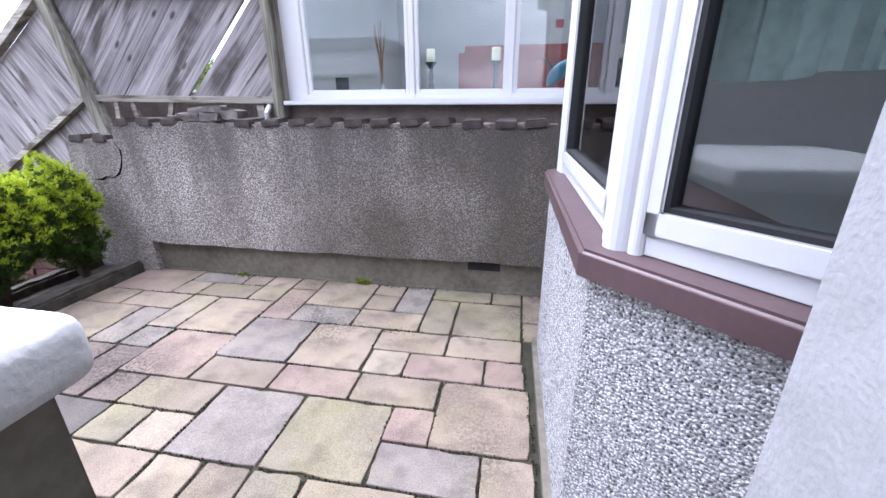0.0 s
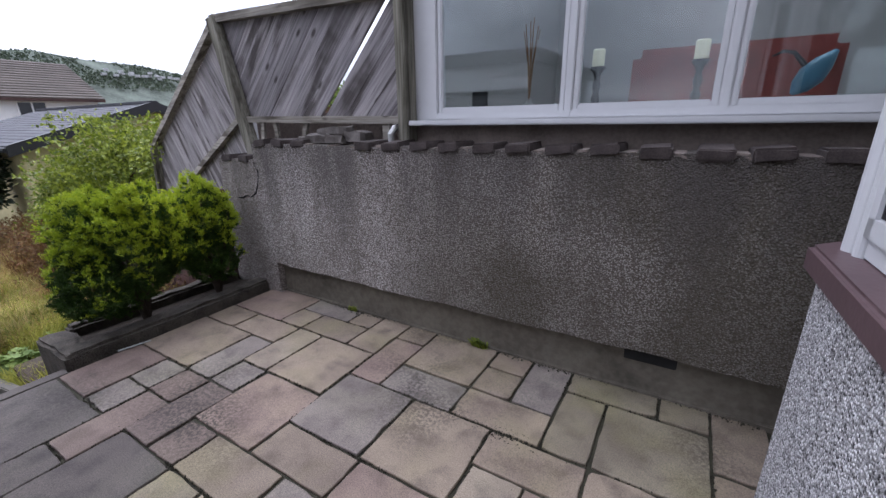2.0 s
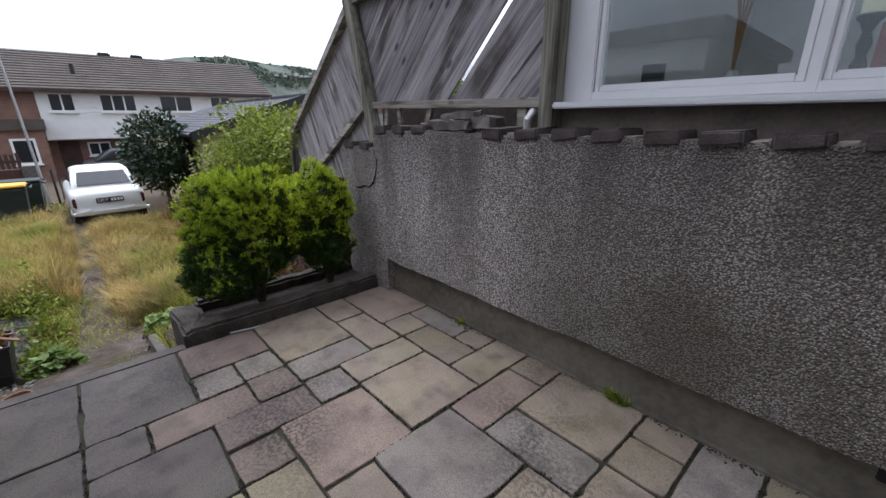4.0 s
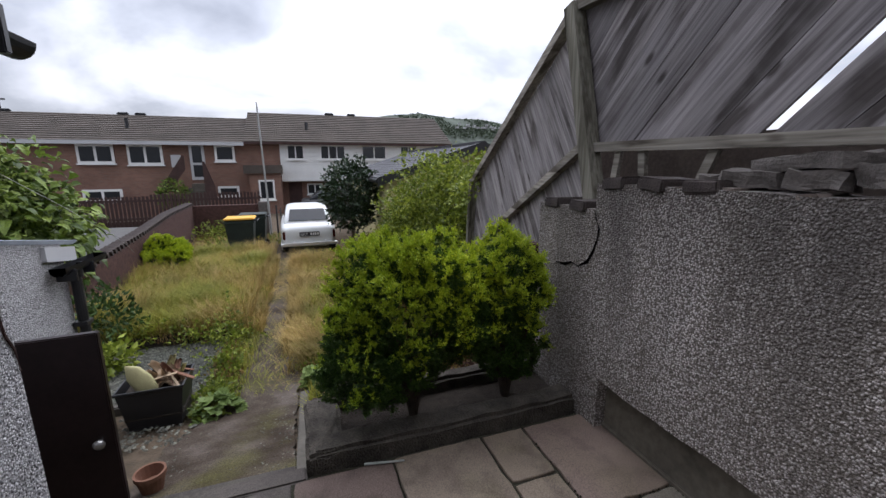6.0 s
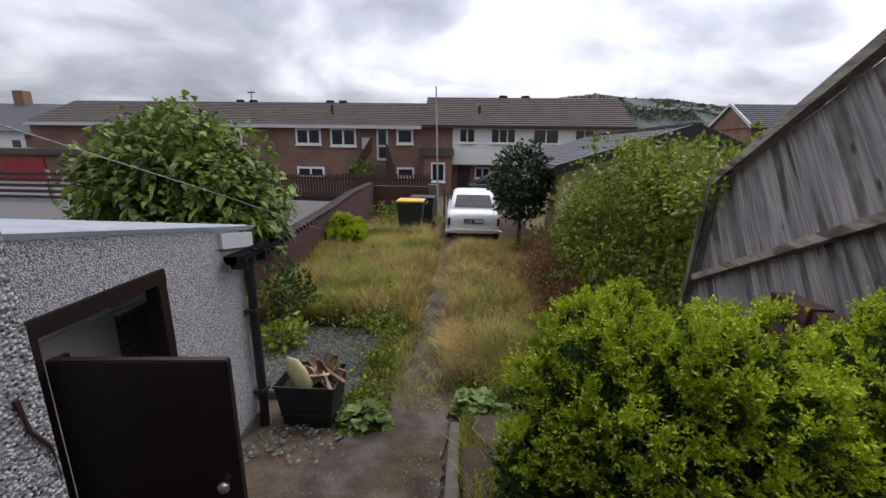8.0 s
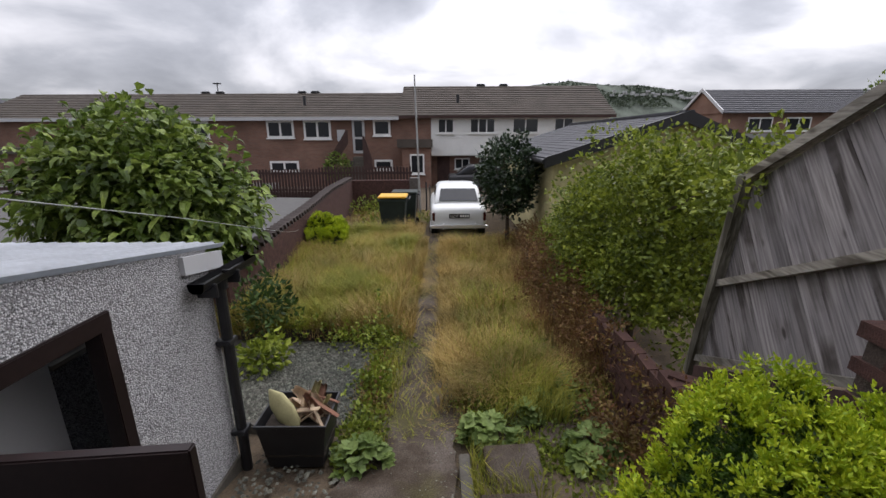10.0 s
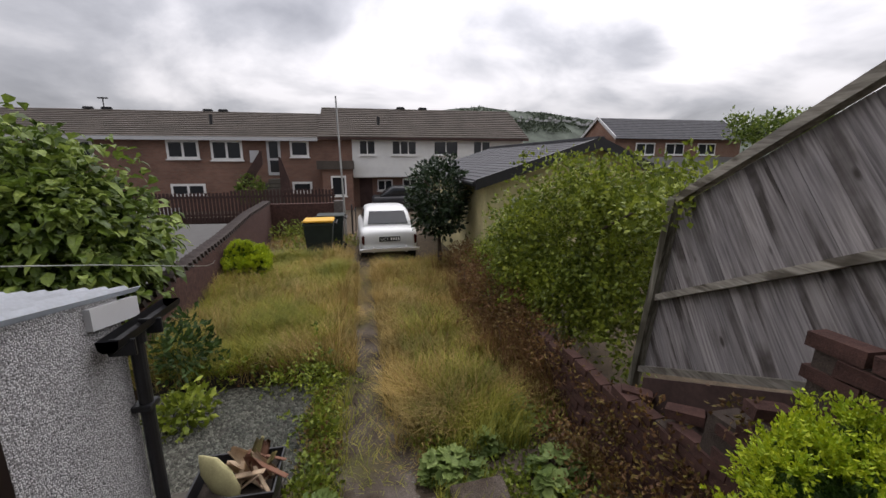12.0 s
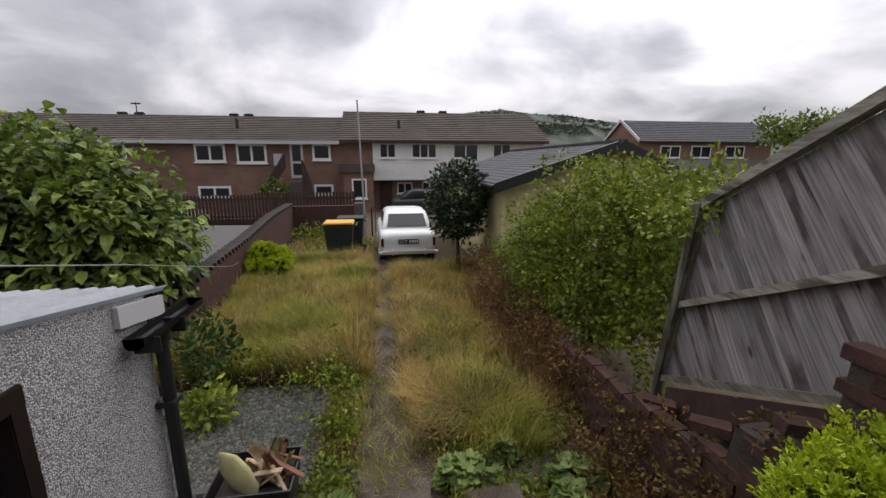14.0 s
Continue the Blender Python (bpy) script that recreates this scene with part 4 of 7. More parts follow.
    part("seat", box(-0.6, 1.0, 4.7, 5.5, 0.4, 0.95, bevel=0.06), "red_cloth", so)
    part("backrest", box(-0.6, 1.0, 5.35, 5.65, 0.4, 2.05, bevel=0.08), "red_cloth", so)
    thing("sticker", box(0.4, 0.45, 3.017, 3.0195, 1.87, 1.92), "red_paint", "small red sticker on the window pane", "sticker")
    for (ax, bx) in ((0.95, 1.45),):
        vv, ff = [], []
        for k in range(41):
            for z in (1.47, 2.7):
                vv.append((ax + (bx - ax) * k / 40, 3.2 + 0.02 * math.sin(k * 1.3), z))
        ff = [(2 * k, 2 * k + 2, 2 * k + 3, 2 * k + 1) for k in range(40)]
        c = tagged(mesh_from("curtain", vv, ff, "curtain"), "pale curtain inside the neighbour's window", "curtain")
        md = c.modifiers.new("thick", "SOLIDIFY"); md.thickness = 0.003


build_neighbour()


# ---- timber fence above the wall, and down the slope ----
def clip(poly, a, b, c):
    """Keeps the part of a polygon for which a*x + b*z <= c."""
    out = []
    for (x0, z0), (x1, z1) in zip(poly, poly[1:] + poly[:1]):
        d0, d1 = a * x0 + b * z0 - c, a * x1 + b * z1 - c
        if d0 <= 0:
            out.append((x0, z0))
        if d0 * d1 < 0:
            t = d0 / (d0 - d1)
            out.append((x0 + t * (x1 - x0), z0 + t * (z1 - z0)))
    return out


def boards(parent, quad, angle, width, gap, mat, y0, thick, m, open_at=99, open_by=0.0):
    """Boards at an angle that fill a convex outline in x and z."""
    ca, sa = math.cos(radians(angle)), math.sin(radians(angle))
    nx, nz = -sa, ca
    ds = [nx * x + nz * z for x, z in quad]
    n = int((max(ds) - min(ds)) / (width + gap)) + 1
    for i in range(n):
        lo = min(ds) + i * (width + gap) + (open_by if i >= open_at else 0.0)
        p = clip(clip(list(quad), -nx, -nz, -lo), nx, nz, lo + width)
        if len(p) < 3:
            continue
        cx, cz = sum(q[0] for q in p) / len(p), sum(q[1] for q in p) / len(p)
        # the board's own axis lies along x, for the grain
        loc = [((x - cx) * ca + (z - cz) * sa, -(x - cx) * sa + (z - cz) * ca) for x, z in p]
        dy = random.uniform(0, 0.006)
        bm = upright(loc, y0 + dy, y0 + thick + dy)
        ob = part("board", bm, mat, parent)
        ob.matrix_parent_inverse = parent.matrix_basis.inverted()
        ob.matrix_basis = m @ Matrix.Translation((cx, 0, cz)) @ Matrix.Rotation(radians(-angle), 4, "Y")


def bar(x0, z0, x1, z1, w, y0, y1):
    """A bar from one point to the other in x and z."""
    d = Vector((x1 - x0, z1 - z0)).normalized() * (w / 2)
    return upright([(x0 + d.y, z0 - d.x), (x1 + d.y, z1 - d.x), (x1 - d.y, z1 + d.x), (x0 - d.y, z0 + d.x)], y0, y1)


def build_fences():
    I = Matrix()
    f = base("fence", -2.5, 2.98, 1.3, "weathered grey timber fence panel of slanting boards with an open gap", "fence")
    boards(f, [(-3.32, 1.46), (-1.62, 1.43), (-1.62, 2.17), (-3.54, 2.24)], 46, 0.145, 0.003, "timber", 2.985, 0.016, I, open_at=4, open_by=0.035)
    part("bottom_rail", bar(-3.30, 1.455, -1.6, 1.43, 0.05, 2.93, 2.98), "timber_rail", f)
    part("top_rail", bar(-3.58, 2.255, -1.6, 2.185, 0.06, 2.92, 2.98), "timber_rail", f)
    part("post", bar(-3.23, 1.05, -3.545, 2.26, 0.085, 2.89, 2.975), "post", f)
    part("post", box(-1.63, -1.55, 2.86, 2.97, 1.2, 2.75, bevel=0.006), "post", f, "mossy upright post")
    for x, dx in ((-3.15, 0.03), (-2.95, -0.02), (-2.66, 0.08)):
        part("strut", bar(x, 1.25, x + dx, 1.45, 0.04, 2.95, 2.975), "timber_rail", f)
    part("strut", bar(-1.8, 1.25, -1.8, 1.42, 0.06, 2.95, 2.985), "timber_rail", f)
    thing("waste_pipe", tube([(-1.72, 2.9, 1.26), (-1.72, 2.9, 1.34), (-1.71, 2.93, 1.38), (-1.7, 3.0, 1.39)], 0.022, 12), "metal_grey", "short white waste pipe bending into the wall", "pipe")
    rs = random.Random(17)
    for x, y, z, w, d_, h_ in ((-2.36, 2.87, 1.305, 0.2, 0.13, 0.05), (-2.16, 2.86, 1.3, 0.17, 0.12, 0.055), (-2.22, 2.89, 1.36, 0.36, 0.13, 0.045), (-1.98, 2.87, 1.31, 0.2, 0.12, 0.07), (-2.5, 2.88, 1.3, 0.13, 0.1, 0.04)):
        bm = box(-w / 2, w / 2, -d_ / 2, d_ / 2, -h_ / 2, h_ / 2)
        bmesh.ops.subdivide_edges(bm, edges=bm.edges[:], cuts=3, use_grid_fill=True)
        for v in bm.verts:
            e = v.co.copy()
            v.co.x *= 1 - 0.18 * (abs(e.y) / d_ * 2) ** 4
            v.co += Vector((noise.noise(e * 17 + Vector((x, y, z)) * 9), noise.noise(e * 17 + Vector((x, 5, z)) * 7), noise.noise(e * 13 + Vector((7, y, x)) * 5))) * 0.016
        bmesh.ops.transform(bm, matrix=pose(x, y, z + h_ / 2 - 0.02, rs.uniform(-4, 4), rs.uniform(-6, 6), rs.uniform(-14, 14)), verts=bm.verts)
        thing("slate_stone", bm, "stone", "flat weathered stone lying on the wall's top", "stone", "loose stones on the wall")
    # the second panel runs down the slope, a little outwards
    m = Matrix.Translation((-3.5, 2.97, 0)) @ Matrix.Rotation(math.atan2(0.24, -2.14) - math.pi, 4, "Z")
    g = base("fence", -4.6, 3.1, 0.3, "weathered grey timber fence panel sloping down with dark water streaks", "fence")
    quad = [(-2.28, -0.32), (0.2, 0.885), (0.0, 2.25), (-2.06, 1.14)]
    boards(g, quad, 127, 0.14, 0.003, "timber_pale", 0.02, 0.016, m)
    def rail(name, x0, z0, x1, z1, w, y0, y1, mat="timber_rail"):
        bm = bar(x0, z0, x1, z1, w, y0, y1)
        bmesh.ops.transform(bm, matrix=m, verts=bm.verts)
        part(name, bm, mat, g)
    rail("bottom_rail", -2.3, -0.33, 0.2, 0.867, 0.05, -0.03, 0.02)
    rail("middle_rail", -2.18, 0.37, 0.12, 1.478, 0.05, -0.03, 0.02)
    rail("top_rail", -2.08, 1.17, -0.04, 2.27, 0.06, -0.04, 0.03)
    rail("post", -2.33, -0.5, -2.06, 1.2, 0.075, -0.05, 0.02, "post")


build_fences()


# ---- foliage ----
def leaf_cloud(rng, points, outward, length, width, spread=0.7, droop=0.0, fold=0.25):
    """One folded leaf of four corners at each point, turned outwards and jittered. Returns corners and faces."""
    n = len(points)
    d = outward + rng.normal(0, spread, (n, 3))
    d[:, 2] -= droop
    d /= np.linalg.norm(d, axis=1)[:, None] + 1e-9
    r = rng.normal(0, 1, (n, 3))
    s = np.cross(d, r)
    s /= np.linalg.norm(s, axis=1)[:, None] + 1e-9
    u = np.cross(s, d)
    L = (length * rng.uniform(0.6, 1.35, n))[:, None]
    W = (width * rng.uniform(0.7, 1.3, n))[:, None]
    v = np.stack([points, points + d * L * 0.45 + s * W + u * W * fold, points + d * L, points + d * L * 0.45 - s * W + u * W * fold], 1).reshape(-1, 3)
    i = np.arange(n)[:, None] * 4
    return v, np.concatenate([i + [0, 1, 2], i + [0, 2, 3]], 0)


def arched_leaves(rng, points, outward, length, width):
    """Broad pointed leaves that rise from the twig and bend over: four stations, folded at the midrib."""
    n = len(points)
    d = outward * 0.8 + rng.normal(0, 0.55, (n, 3))
    d[:, 2] += 0.15
    d /= np.linalg.norm(d, axis=1)[:, None] + 1e-9
    s_ = np.cross(d, np.array([0, 0, 1.0]) + rng.normal(0, 0.35, (n, 3)))
    s_ /= np.linalg.norm(s_, axis=1)[:, None] + 1e-9
    L = (length * rng.uniform(0.6, 1.3, n))[:, None]
    W = (width * rng.uniform(0.75, 1.25, n))[:, None]
    down = np.array([0, 0, -1.0])
    bend = rng.uniform(0.5, 1.3, n)[:, None]
    p0 = points
    p1 = p0 + d * L * 0.34
    p2 = p1 + (d + down * bend * 0.7) * L * 0.32
    p3 = p2 + (d * 0.6 + down * bend * 1.3) * L * 0.3
    lift = np.cross(s_, d) * W * 0.3
    v = np.stack([p0, p1 - lift, p1 + s_ * W, p1 - s_ * W, p2 - lift, p2 + s_ * W * 0.8, p2 - s_ * W * 0.8, p3], 1).reshape(-1, 3)
    i = np.arange(n)[:, None] * 8
    return v, np.concatenate([i + t for t in ([0, 2, 1], [0, 1, 3], [1, 2, 5], [1, 5, 4], [1, 4, 6], [1, 6, 3], [4, 5, 7], [4, 7, 6])], 0)


def ellipsoid_points(rng, n, c, r, inner=0.75):
    d = rng.normal(0, 1, (n, 3))
    d /= np.linalg.norm(d, axis=1)[:, None]
    k = rng.uniform(inner, 1.0, n)[:, None]
    return np.array(c) + d * np.array(r) * k, d


def conifer(name, lobes, seed, label, tufts, foot, size=0.011, reach=0.075, gold=-0.05):
    """A clipped golden conifer: twiggy stems, dark inside, feathery tufts whose tips are yellow-green."""
    rng = np.random.default_rng(seed)
    b = base(name, foot[0], foot[1], foot[2], label, "shrub")
    bx, by, bz = foot
    for k in range(5):
        a = k * 1.3 + seed
        part("stem", tube([(bx, by, bz - 0.02), (bx + 0.05 * math.cos(a), by + 0.05 * math.sin(a), bz + 0.2), (bx + 0.17 * math.cos(a), by + 0.17 * math.sin(a), bz + 0.5)], 0.024, 7, 0.01), "bark", b)
    sets = {"inner_foliage": [], "mid_foliage": [], "lit_young_growth": []}
    area = sum((l[3] * l[4] * l[5]) ** 0.667 for l in lobes)
    L_ = np.array(lobes)
    low, high = min(l[2] - l[5] for l in lobes), max(l[2] + l[5] for l in lobes)
    for li, (cx, cy, cz, rx, ry, rz) in enumerate(lobes):
        m = int(tufts * (rx * ry * rz) ** 0.667 / area)
        P, D = ellipsoid_points(rng, m, (cx, cy, cz), (rx, ry, rz), 0.86)
        # tufts inside another lobe are not seen
        hid = np.zeros(m, bool)
        for lj in range(len(lobes)):
            if lj != li:
                hid |= (((P - L_[lj, :3]) / L_[lj, 3:]) ** 2).sum(1) < 0.55
        P, D = P[~hid], D[~hid]
        for p, d in zip(P, D):
            clump = noise.noise(Vector(p) * (0.62 / reach))
            p = p + d * 1.35 * clump * reach
            up = d * 0.55 + np.array([0, 0, 0.75]) + rng.normal(0, 0.18, 3)
            up /= np.linalg.norm(up)
            # high, upward and jutting tufts get paler leaves: top light painted by colour
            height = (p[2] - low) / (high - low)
            lit = gold + 1.25 * clump + 0.85 * d[2] + 1.3 * (height - 0.5) + rng.normal(0, 0.2)
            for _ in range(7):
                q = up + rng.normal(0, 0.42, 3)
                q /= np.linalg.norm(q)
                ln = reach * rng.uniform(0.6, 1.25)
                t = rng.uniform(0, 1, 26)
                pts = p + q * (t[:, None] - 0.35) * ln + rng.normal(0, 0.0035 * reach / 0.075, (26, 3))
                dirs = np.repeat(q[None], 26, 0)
                tip = t > (0.3 if lit > 0.3 else 0.62 if lit > -0.1 else 2.0)
                sets["lit_young_growth"].append((pts[tip], dirs[tip]))
                sets["mid_foliage" if lit > -0.45 else "inner_foliage"].append((pts[~tip], dirs[~tip]))
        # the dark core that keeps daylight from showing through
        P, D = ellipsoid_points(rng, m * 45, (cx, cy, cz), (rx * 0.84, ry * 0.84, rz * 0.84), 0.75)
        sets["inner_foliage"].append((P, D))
    for nm, mat, lab in (("inner_foliage", "conifer", "dark green core, and tufts with shade put into their colour"), ("mid_foliage", "conifer_mid", "mid-green foliage of tufts coloured as if lit"), ("lit_young_growth", "conifer_tip", "yellow-green young tips, more of them on tufts coloured as lit")):
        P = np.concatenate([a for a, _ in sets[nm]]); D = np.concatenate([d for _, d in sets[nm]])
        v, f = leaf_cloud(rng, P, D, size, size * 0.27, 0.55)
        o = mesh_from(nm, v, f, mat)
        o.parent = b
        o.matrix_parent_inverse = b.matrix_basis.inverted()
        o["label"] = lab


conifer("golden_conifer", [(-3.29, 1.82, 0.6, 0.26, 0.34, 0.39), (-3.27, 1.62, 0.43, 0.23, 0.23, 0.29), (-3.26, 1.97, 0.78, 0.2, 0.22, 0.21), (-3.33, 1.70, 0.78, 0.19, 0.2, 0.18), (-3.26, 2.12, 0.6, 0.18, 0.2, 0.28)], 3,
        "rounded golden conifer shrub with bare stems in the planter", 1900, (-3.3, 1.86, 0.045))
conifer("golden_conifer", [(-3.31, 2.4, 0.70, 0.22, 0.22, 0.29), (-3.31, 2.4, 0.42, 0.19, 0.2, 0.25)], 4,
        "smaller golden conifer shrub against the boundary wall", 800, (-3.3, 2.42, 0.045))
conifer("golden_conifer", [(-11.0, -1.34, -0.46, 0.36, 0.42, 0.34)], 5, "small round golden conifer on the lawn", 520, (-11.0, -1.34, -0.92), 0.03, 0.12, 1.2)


def leafy(name, lobes, seed, mat, label, category, count, length, width, inner=0.72, droop=0.0, spread=0.7, trunk=None, bark="bark", lumpy=0.3, arched=False, shoots=0, gaps=-0.45):
    rng = np.random.default_rng(seed)
    b = base(name, lobes[0][0], lobes[0][1], trunk[0][2] if trunk else gz(lobes[0][0]), label, category)
    vol = sum(l[3] * l[4] * l[5] for l in lobes)
    P, D = [], []
    for l in lobes:
        m = int(count * l[3] * l[4] * l[5] / vol) + 30
        p, d = ellipsoid_points(rng, m, l[:3], l[3:], inner)
        # clumps and gaps
        k = np.array([noise.noise(Vector(q) * (1.6 / max(l[3:]))* 2.2) for q in p])
        p = p + d * (k[:, None] * lumpy * min(l[3:]))
        keep = k > gaps
        P.append(p[keep]); D.append(d[keep])
    P, D = np.concatenate(P), np.concatenate(D)
    ok = P[:, 2] > np.array([gz(x) for x in P[:, 0]]) - 0.02
    P, D = P[ok], D[ok]
    D[:, 2] += 0.25
    if shoots:
        # long shoots that stand out of the crown and bend over
        pick = rng.choice(len(P), shoots)
        for q in pick:
            d = D[q] + rng.normal(0, 0.35, 3) + np.array([0, 0, 0.5])
            d /= np.linalg.norm(d)
            t = rng.uniform(0, 1, 26)[:, None] * rng.uniform(0.25, 0.55)
            P = np.concatenate([P, P[q] + d * t + np.array([0, 0, -0.9]) * t * t + rng.normal(0, 0.012, (26, 3))])
            D = np.concatenate([D, np.repeat(d[None], 26, 0)])
    v, f = arched_leaves(rng, P, D, length, width) if arched else leaf_cloud(rng, P, D, length, width, spread, droop)
    o = mesh_from("crown", v, f, mat)
    o.parent = b
    o.matrix_parent_inverse = b.matrix_basis.inverted()
    if trunk:
        part("trunk", tube(trunk, 0.06, 9, 0.025), bark, b)
        x, y, z = trunk[-1]
        for k in range(7):
            a = 0.9 * k + seed
            l = lobes[k % len(lobes)]
            part("limb", tube([trunk[-1], ((x + l[0]) / 2 + 0.25 * math.cos(a), (y + l[1]) / 2 + 0.25 * math.sin(a), (z + l[2]) / 2 + 0.1), (l[0] + 0.6 * l[3] * math.cos(a), l[1] + 0.6 * l[4] * math.sin(a), l[2] + 0.3 * l[5])], 0.03, 6, 0.01), bark, b)
    return b


leafy("broadleaf_tree", [(-8.3, -3.0, 0.55, 1.2, 1.45, 1.25), (-8.0, -2.3, 0.45, 0.9, 0.85, 0.95), (-8.4, -3.6, 0.7, 0.9, 0.9, 0.95), (-8.2, -2.9, 1.2, 0.8, 0.9, 0.75)], 11, "big_leaf",
      "bushy tree with large drooping green leaves behind the shed", "tree", 10500, 0.18, 0.052, 0.55, 0.7, 0.5, [(-8.4, -3.0, -1.1), (-8.35, -2.95, -0.4), (-8.3, -2.95, 0.2)], lumpy=0.4, arched=True, shoots=9)
leafy("climber_hedge", [(-7.6, 3.55, 0.3, 1.1, 0.75, 0.98), (-6.7, 3.6, 0.45, 0.8, 0.5, 0.62), (-8.9, 3.5, 0.0, 0.9, 0.6, 0.75), (-10.0, 3.3, -0.45, 0.8, 0.45, 0.55), (-7.2, 3.25, -0.1, 0.7, 0.42, 0.5), (-5.95, 3.5, 0.95, 0.5, 0.32, 0.3), (-8.2, 3.1, -0.2, 0.7, 0.4, 0.5), (-7.4, 3.4, 1.15, 0.5, 0.45, 0.4), (-5.55, 3.4, 1.22, 0.32, 0.26, 0.16), (-6.5, 3.45, 0.1, 0.45, 0.35, 0.45), (-5.6, 3.14, 1.12, 0.25, 0.15, 0.14), (-6.9, 3.5, 1.0, 0.5, 0.4, 0.4), (-8.4, 3.1, 0.5, 0.4, 0.35, 0.4), (-6.35, 3.7, 1.05, 0.4, 0.35, 0.3), (-8.0, 2.95, 0.25, 0.4, 0.3, 0.4), (-7.3, 4.1, 1.15, 0.5, 0.4, 0.35), (-8.1, 2.98, 0.65, 0.4, 0.3, 0.4), (-6.2, 3.4, -0.25, 0.35, 0.22, 0.45), (-5.95, 3.42, 0.35, 0.3, 0.2, 0.35), (-6.1, 3.9, 1.25, 0.45, 0.35, 0.2)], 12, "ivy",
      "overgrown tangle of climbing leaves on the garden wall", "hedge", 46000, 0.06, 0.02, 0.5, 0.3, 0.9, [(-7.5, 3.5, -1.05), (-7.4, 3.5, -0.4), (-7.5, 3.6, 0.2)], lumpy=0.95, shoots=150, gaps=-0.22)
leafy("evergreen_bush", [(-12.0, 2.6, 0.75, 0.72, 0.72, 0.78), (-12.0, 2.6, 0.2, 0.6, 0.6, 0.5)], 13, "glossy_leaf",
      "dark glossy evergreen bush on a thin stem by the car", "shrub", 4200, 0.11, 0.032, 0.6, 0.2, 0.7, [(-12.0, 2.62, -1.1), (-11.98, 2.6, -0.4), (-12.0, 2.6, 0.1)])
bramble = leafy("bramble_bank", [(-8.6, 2.75, -0.65, 1.6, 0.42, 0.48), (-6.9, 2.68, -0.62, 0.9, 0.3, 0.4), (-7.6, 2.75, -0.4, 0.8, 0.22, 0.3), (-9.6, 2.8, -0.45, 0.7, 0.3, 0.32), (-10.8, 3.0, -0.65, 1.3, 0.4, 0.45), (-5.6, 2.5, -0.85, 0.6, 0.2, 0.2), (-4.9, 2.5, -0.8, 0.5, 0.16, 0.18)], 14, "bramble",
      "reddish brown brambles and dead stems along the wall", "brambles", 15000, 0.055, 0.011, 0.3, 0.0, 1.2, shoots=90)
_rc = random.Random(33)
for _k in range(26):
    _x, _y = _rc.uniform(-10.8, -6.2), _rc.uniform(2.5, 2.9)
    _a, _h, _l = _rc.uniform(0, 6.28), _rc.uniform(0.35, 0.8), _rc.uniform(0.25, 0.7)
    part("cane", tube([(_x, _y, gz(_x)), (_x + 0.25 * _l * math.cos(_a), _y + 0.1 * _l * math.sin(_a), gz(_x) + _h * 0.8), (_x + 0.65 * _l * math.cos(_a), _y + 0.25 * _l * math.sin(_a), gz(_x) + _h), (_x + _l * math.cos(_a), _y + 0.4 * _l * math.sin(_a), gz(_x) + _h * 0.75)], 0.006, 5, 0.003), "bark", bramble)
leafy("ground_weeds", [(-6.6, 2.2, -0.95, 1.0, 0.6, 0.14), (-5.3, 1.95, -0.92, 0.7, 0.5, 0.12), (-4.6, 2.2, -0.75, 0.5, 0.4, 0.14), (-7.4, 0.42, -0.9, 0.8, 0.2, 0.16), (-5.9, 1.5, -0.95, 0.7, 0.3, 0.12)], 24, "ivy", "low mixed weeds spreading over the ground", "weed", 7500, 0.04, 0.013, 0.1, 0, 1.0)
leafy("red_weeds", [(-5.2, 2.45, -0.72, 0.8, 0.3, 0.22), (-4.5, 2.5, -0.5, 0.5, 0.22, 0.25), (-6.2, 1.9, -0.98, 0.9, 0.5, 0.1), (-4.95, 2.74, -0.25, 0.35, 0.14, 0.22), (-4.4, 2.74, 0.2, 0.25, 0.1, 0.12), (-5.6, 2.74, -0.4, 0.6, 0.12, 0.16), (-7.3, -0.1, -0.82, 0.25, 0.6, 0.2), (-6.2, 0.42, -0.93, 0.9, 0.22, 0.15), (-5.6, 0.5, -0.93, 0.5, 0.12, 0.1), (-6.6, 2.72, -0.42, 0.9, 0.16, 0.18), (-8.2, 2.75, -0.5, 1.1, 0.2, 0.22), (-5.3, 2.7, -0.55, 0.5, 0.1, 0.3), (-4.6, 2.68, -0.35, 0.4, 0.08, 0.25)], 27, "weed_red", "reddening creeping weeds at the wall's foot", "weed", 9500, 0.035, 0.011, 0.1, 0, 1.0, gaps=-0.15)
leafy("weed_clump", [(-6.7, -0.85, -0.85, 0.3, 0.3, 0.22)], 15, "ivy", "leafy green weed clump at the gravel's edge", "weed", 320, 0.09, 0.03, 0.3)
leafy("weed_clump", [(-5.5, 0.42, -0.9, 0.42, 0.2, 0.16), (-6.3, 0.4, -0.95, 0.6, 0.16, 0.14)], 16, "ivy", "creeping yellow-green weeds spilling over the path", "weed", 1300, 0.05, 0.018, 0.3)
leafy("creeping_weeds", [(-7.25, -0.95, -0.88, 0.22, 0.45, 0.2), (-7.2, 0.0, -0.86, 0.28, 0.4, 0.24), (-6.6, 0.36, -0.93, 0.6, 0.16, 0.17), (-5.9, 0.46, -0.95, 0.5, 0.15, 0.14), (-7.0, 0.3, -0.75, 0.35, 0.2, 0.22)], 28, "ivy", "creeping yellow-green weeds along the lawn's edge", "weed", 2300, 0.045, 0.015, 0.2, 0, 1.0, lumpy=0.8, shoots=24, gaps=-0.1)
leafy("tall_weeds", [(-7.4, -1.1, -0.55, 0.35, 0.4, 0.5)], 17, "far_weed", "tall dark green nettles beside the shed", "weed", 600, 0.09, 0.022, 0.3)
